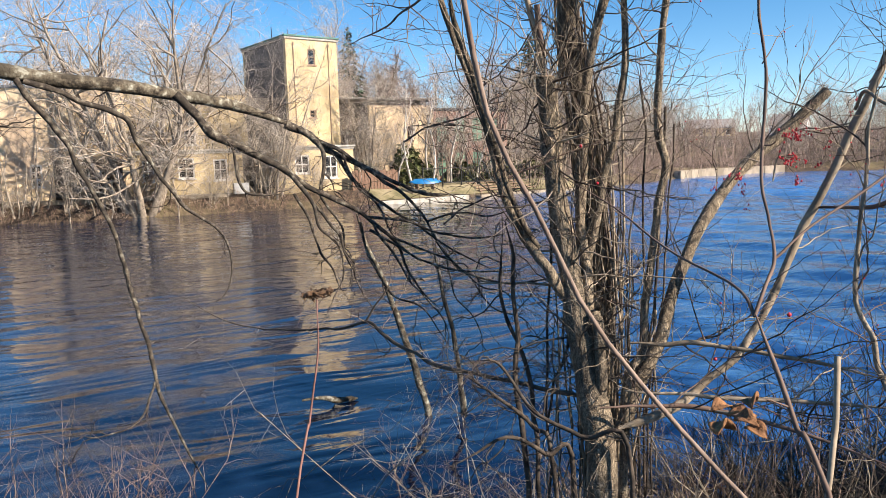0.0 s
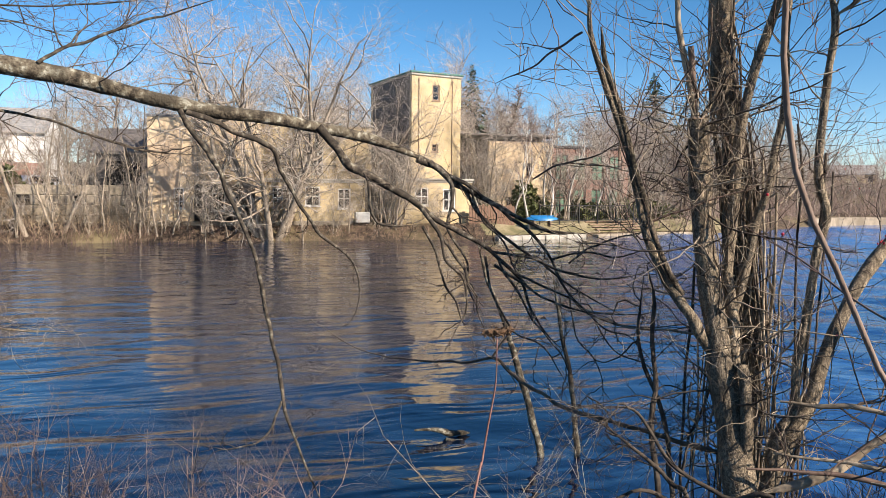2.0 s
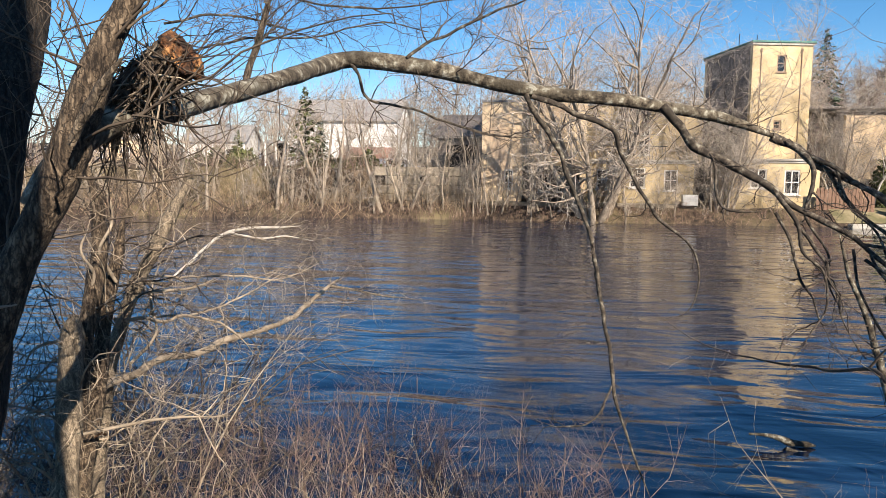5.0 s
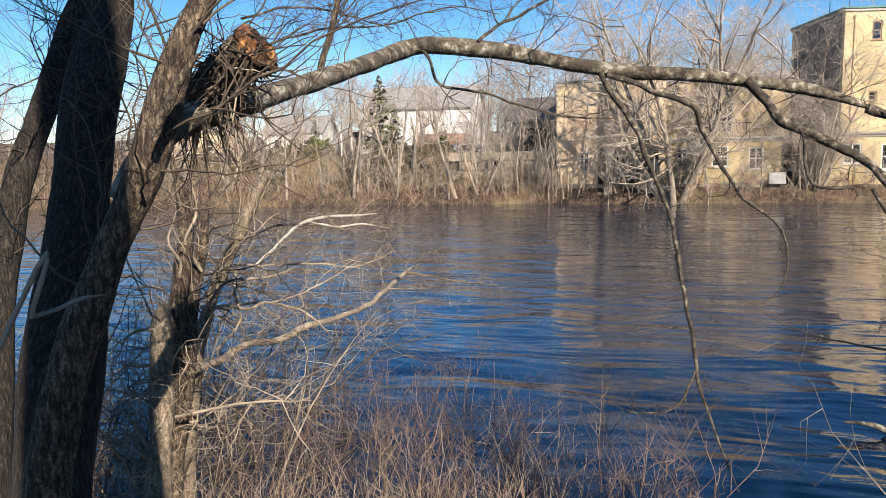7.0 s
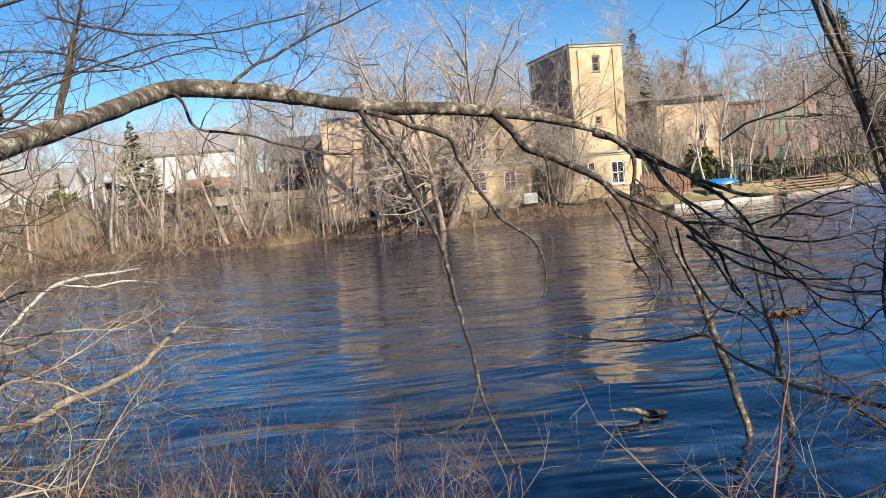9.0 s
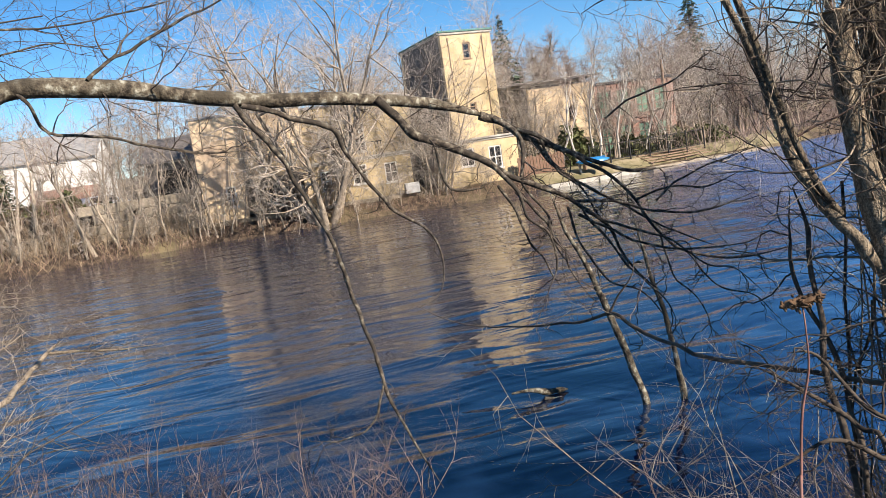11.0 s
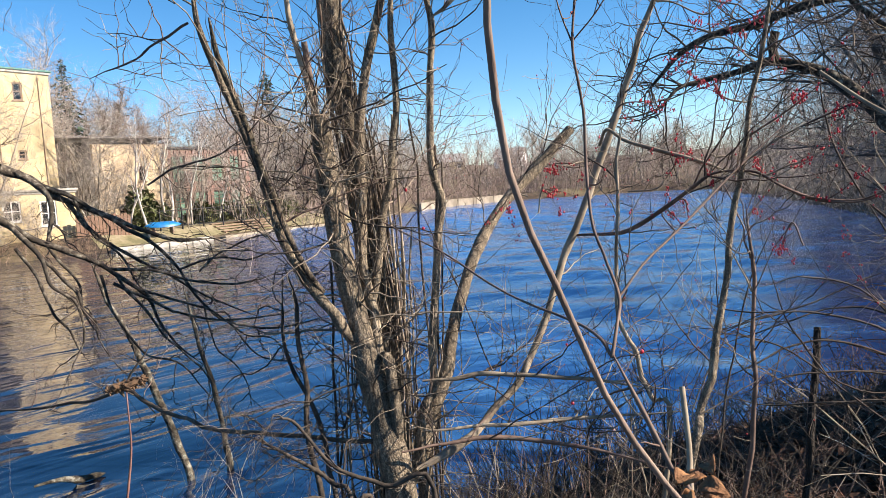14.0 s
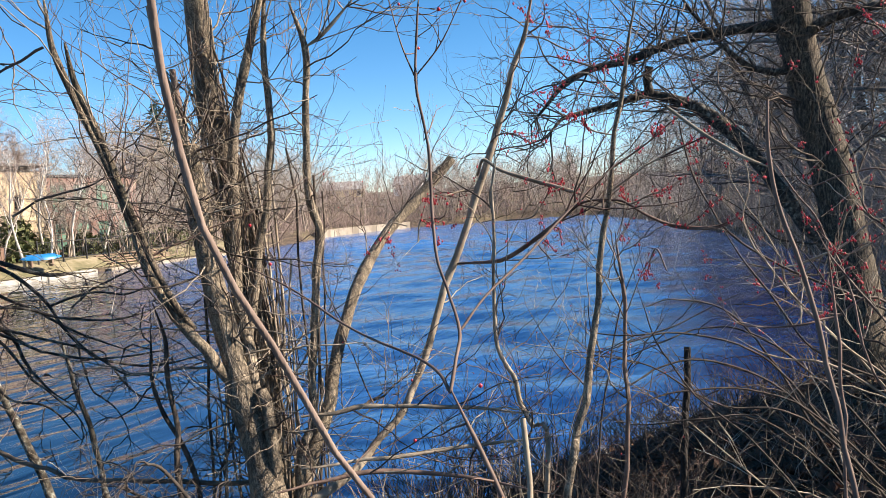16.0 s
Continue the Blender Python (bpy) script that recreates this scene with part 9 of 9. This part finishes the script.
brush("bank_thicket", "dark tangled brush round the thicket tree's foot", 560, trunk_foot, 1.15, DARK_TWIG, 73, 0.85, 0.0062, 6)
brush("bank_thicket", "reddish brown stems heaped by the thicket tree", 330, trunk_foot, 1.1, DRY_RED, 74, 0.9, 0.0052, 5)
brush("bank_thicket", "pale dry stems leaning by the thicket tree", 110, trunk_foot, 1.2, TAN_TWIG, 75, 0.9, 0.005, 4)


def leaf_litter(label, count, where, size, seed):
    """Fallen leaves: small folded blades lying at all angles on the soil."""
    rng = np.random.default_rng(seed)
    v, f = [], []
    for k in range(count):
        x, y = np.array(where(rng)) + rng.normal(0, 0.55, 2)
        z = height(x, y)
        if z < 0.02:
            continue
        a, tilt = rng.uniform(0, 2 * math.pi), rng.normal(0, 0.5)
        u = np.array((math.cos(a), math.sin(a), tilt)) * size * rng.uniform(0.6, 1.3)
        w = np.array((-math.sin(a), math.cos(a), rng.normal(0, 0.4))) * size * rng.uniform(0.35, 0.6)
        p = np.array((x, y, z + rng.uniform(0.005, 0.05)))
        b = len(v)
        lift = np.array((0, 0, size * rng.uniform(0.1, 0.4)))
        v += [p - u, p - w + lift, p + u, p + w + lift]
        f += [(b, b + 1, b + 2), (b, b + 2, b + 3)]
    return tagged(new("leaf_litter", raw_mesh("leaf_litter", v, f, LITTER)), label, "leaves", "", "stuff")


leaf_litter("reddish brown fallen leaves covering the near bank", 16000, along_near(1.6, 13, 0.0, 3.2), 0.035, 71)
leaf_litter("dark brown fallen leaves under the shaded brush", 12000, along_near(3.2, 12, 0.6, 5.5), 0.045, 72)
brush("bank_thicket", "reddish brown fallen stems under the brush", 700, along_near(3.0, 11, 0.8, 5.0), 0.6, DRY_RED, 69, 1.3, 0.0055, 4)


def bush_clump(label, x, y, n, h, spread, mat, seed, r=0.009, group="flooded bushes"):
    """An arching bare bush: stems fan out from one foot and branch three times."""
    rng = np.random.default_rng(seed)
    t = thing("bare_bush", label, "bush", (x, y, max(height(x, y), -0.4)), 0, group)
    rest = []
    for k in range(n):
        a = rng.uniform(0, 2 * math.pi)
        d = np.array((math.cos(a) * spread, math.sin(a) * spread, 1.0)) * rng.uniform(0.7, 1.2)
        p = np.array((rng.normal(0, 0.12), rng.normal(0, 0.12), -0.1))
        ln = [np.r_[p, r]]
        hh = h * rng.uniform(0.6, 1.15)
        for i in range(1, 8):
            d = d + rng.normal(0, 0.16, 3) + (0, 0, -0.12)
            p = p + d / np.linalg.norm(d) * hh / 7
            ln.append(np.r_[p, r * (1 - 0.11 * i)])
        ln = np.array(ln)
        tubes("stem", [ln], mat, t, 6)
        sprout(rng, ln, 9, hh * 0.34, r * 0.5, 3, 0.8, 0.05, 0.24, 0.0, 4, 0.2, rest)
    tubes("crown", rest, mat, t, 3, True, "tangle of fine bare twigs", "stuff")
    return t


for k, (x, y, n, h) in enumerate(((-3.3, 4.6, 9, 2.5), (-3.9, 6.2, 9, 3.2), (-2.9, 6.6, 6, 1.9), (-4.9, 7.6, 7, 3.4), (-5.2, 5.2, 9, 3.4), (-3.0, 3.7, 7, 2.1), (-2.7, 4.6, 7, 2.2), (-4.2, 4.2, 8, 2.9), (-3.2, 5.6, 7, 2.2), (-4.4, 5.6, 9, 3.5), (-5.9, 8.4, 8, 3.8), (-3.7, 7.4, 7, 2.9))):
    bush_clump("grey tan bare bush standing in the flooded edge", x, y, n, h, 0.8, (TAN_TWIG, DARK_TWIG, TWIG)[k % 3], 70 + k, 0.0115)
for k, (x, y, n, h, mat) in enumerate(((0.1, 5.4, 7, 1.2, RED_TWIG), (-1.8, 7.0, 8, 1.4, RED_TWIG), (-0.6, 6.6, 7, 1.2, TWIG), (-1.0, 4.7, 8, 1.3, TWIG), (-2.2, 5.8, 8, 1.5, TWIG), (-1.4, 4.4, 6, 1.3, RED_TWIG), (-0.9, 5.2, 6, 1.5, RED_TWIG), (-2.0, 5.2, 6, 1.4, RED_TWIG), (-0.1, 4.2, 5, 1.0, RED_TWIG), (-1.6, 3.5, 6, 1.1, DRY_RED), (-2.6, 4.4, 7, 1.4, RED_TWIG), (-1.2, 6.0, 7, 1.5, RED_TWIG), (-0.4, 5.6, 6, 1.2, RED_TWIG), (-2.3, 6.4, 6, 1.5, RED_TWIG), (0.35, 4.7, 5, 0.9, RED_TWIG), (-3.4, 5.4, 6, 1.4, RED_TWIG), (-0.8, 3.8, 5, 0.9, RED_TWIG))):
    bush_clump("low reddish bare bush in the flooded edge", x, y, n + 3, h, 0.8, mat, 80 + k, 0.006)
for k, (x, y, n, h, mat) in enumerate(((1.3, 2.6, 9, 1.2, TAN_TWIG), (1.8, 2.6, 10, 1.4, RED_TWIG), (2.4, 1.6, 9, 1.2, TAN_TWIG), (2.9, 2.6, 8, 1.1, TAN_TWIG), (1.5, 2.3, 9, 1.0, TAN_TWIG), (2.1, 1.9, 10, 1.2, TAN_TWIG), (2.1, 2.3, 10, 1.0, DRY_RED), (2.7, 2.2, 9, 1.0, TWIG), (3.1, 1.8, 9, 1.0, RED_TWIG), (2.3, 2.4, 6, 0.9, TAN_TWIG), (3.6, 0.3, 8, 1.7, TAN_TWIG), (4.6, 0.9, 7, 1.3, RED_TWIG), (6.4, 0.7, 9, 2.0, TWIG), (2.6, 1.5, 6, 0.9, TWIG), (8.2, 1.2, 8, 1.7, TWIG), (9.0, 0.4, 9, 2.4, TWIG), (2.2, 2.2, 11, 1.5, DARK_TWIG), (2.7, 1.8, 11, 1.4, DARK_TWIG), (1.7, 2.5, 9, 1.2, DARK_TWIG), (3.3, 2.3, 10, 1.5, DARK_TWIG), (2.0, 1.6, 9, 1.1, DARK_TWIG), (1.55, 2.15, 12, 2.0, TAN_TWIG), (1.95, 2.05, 12, 2.0, TAN_TWIG), (1.3, 2.1, 9, 1.7, TAN_TWIG), (1.75, 1.65, 9, 1.7, TAN_TWIG), (2.3, 1.75, 11, 1.9, TWIG), (1.45, 1.75, 8, 1.7, DARK_TWIG), (2.1, 2.5, 10, 1.7, RED_TWIG))):
    bush_clump("bare thicket bush on the near bank", x, y, n, h, 0.95, mat, 90 + k, 0.0058, "thicket bushes")
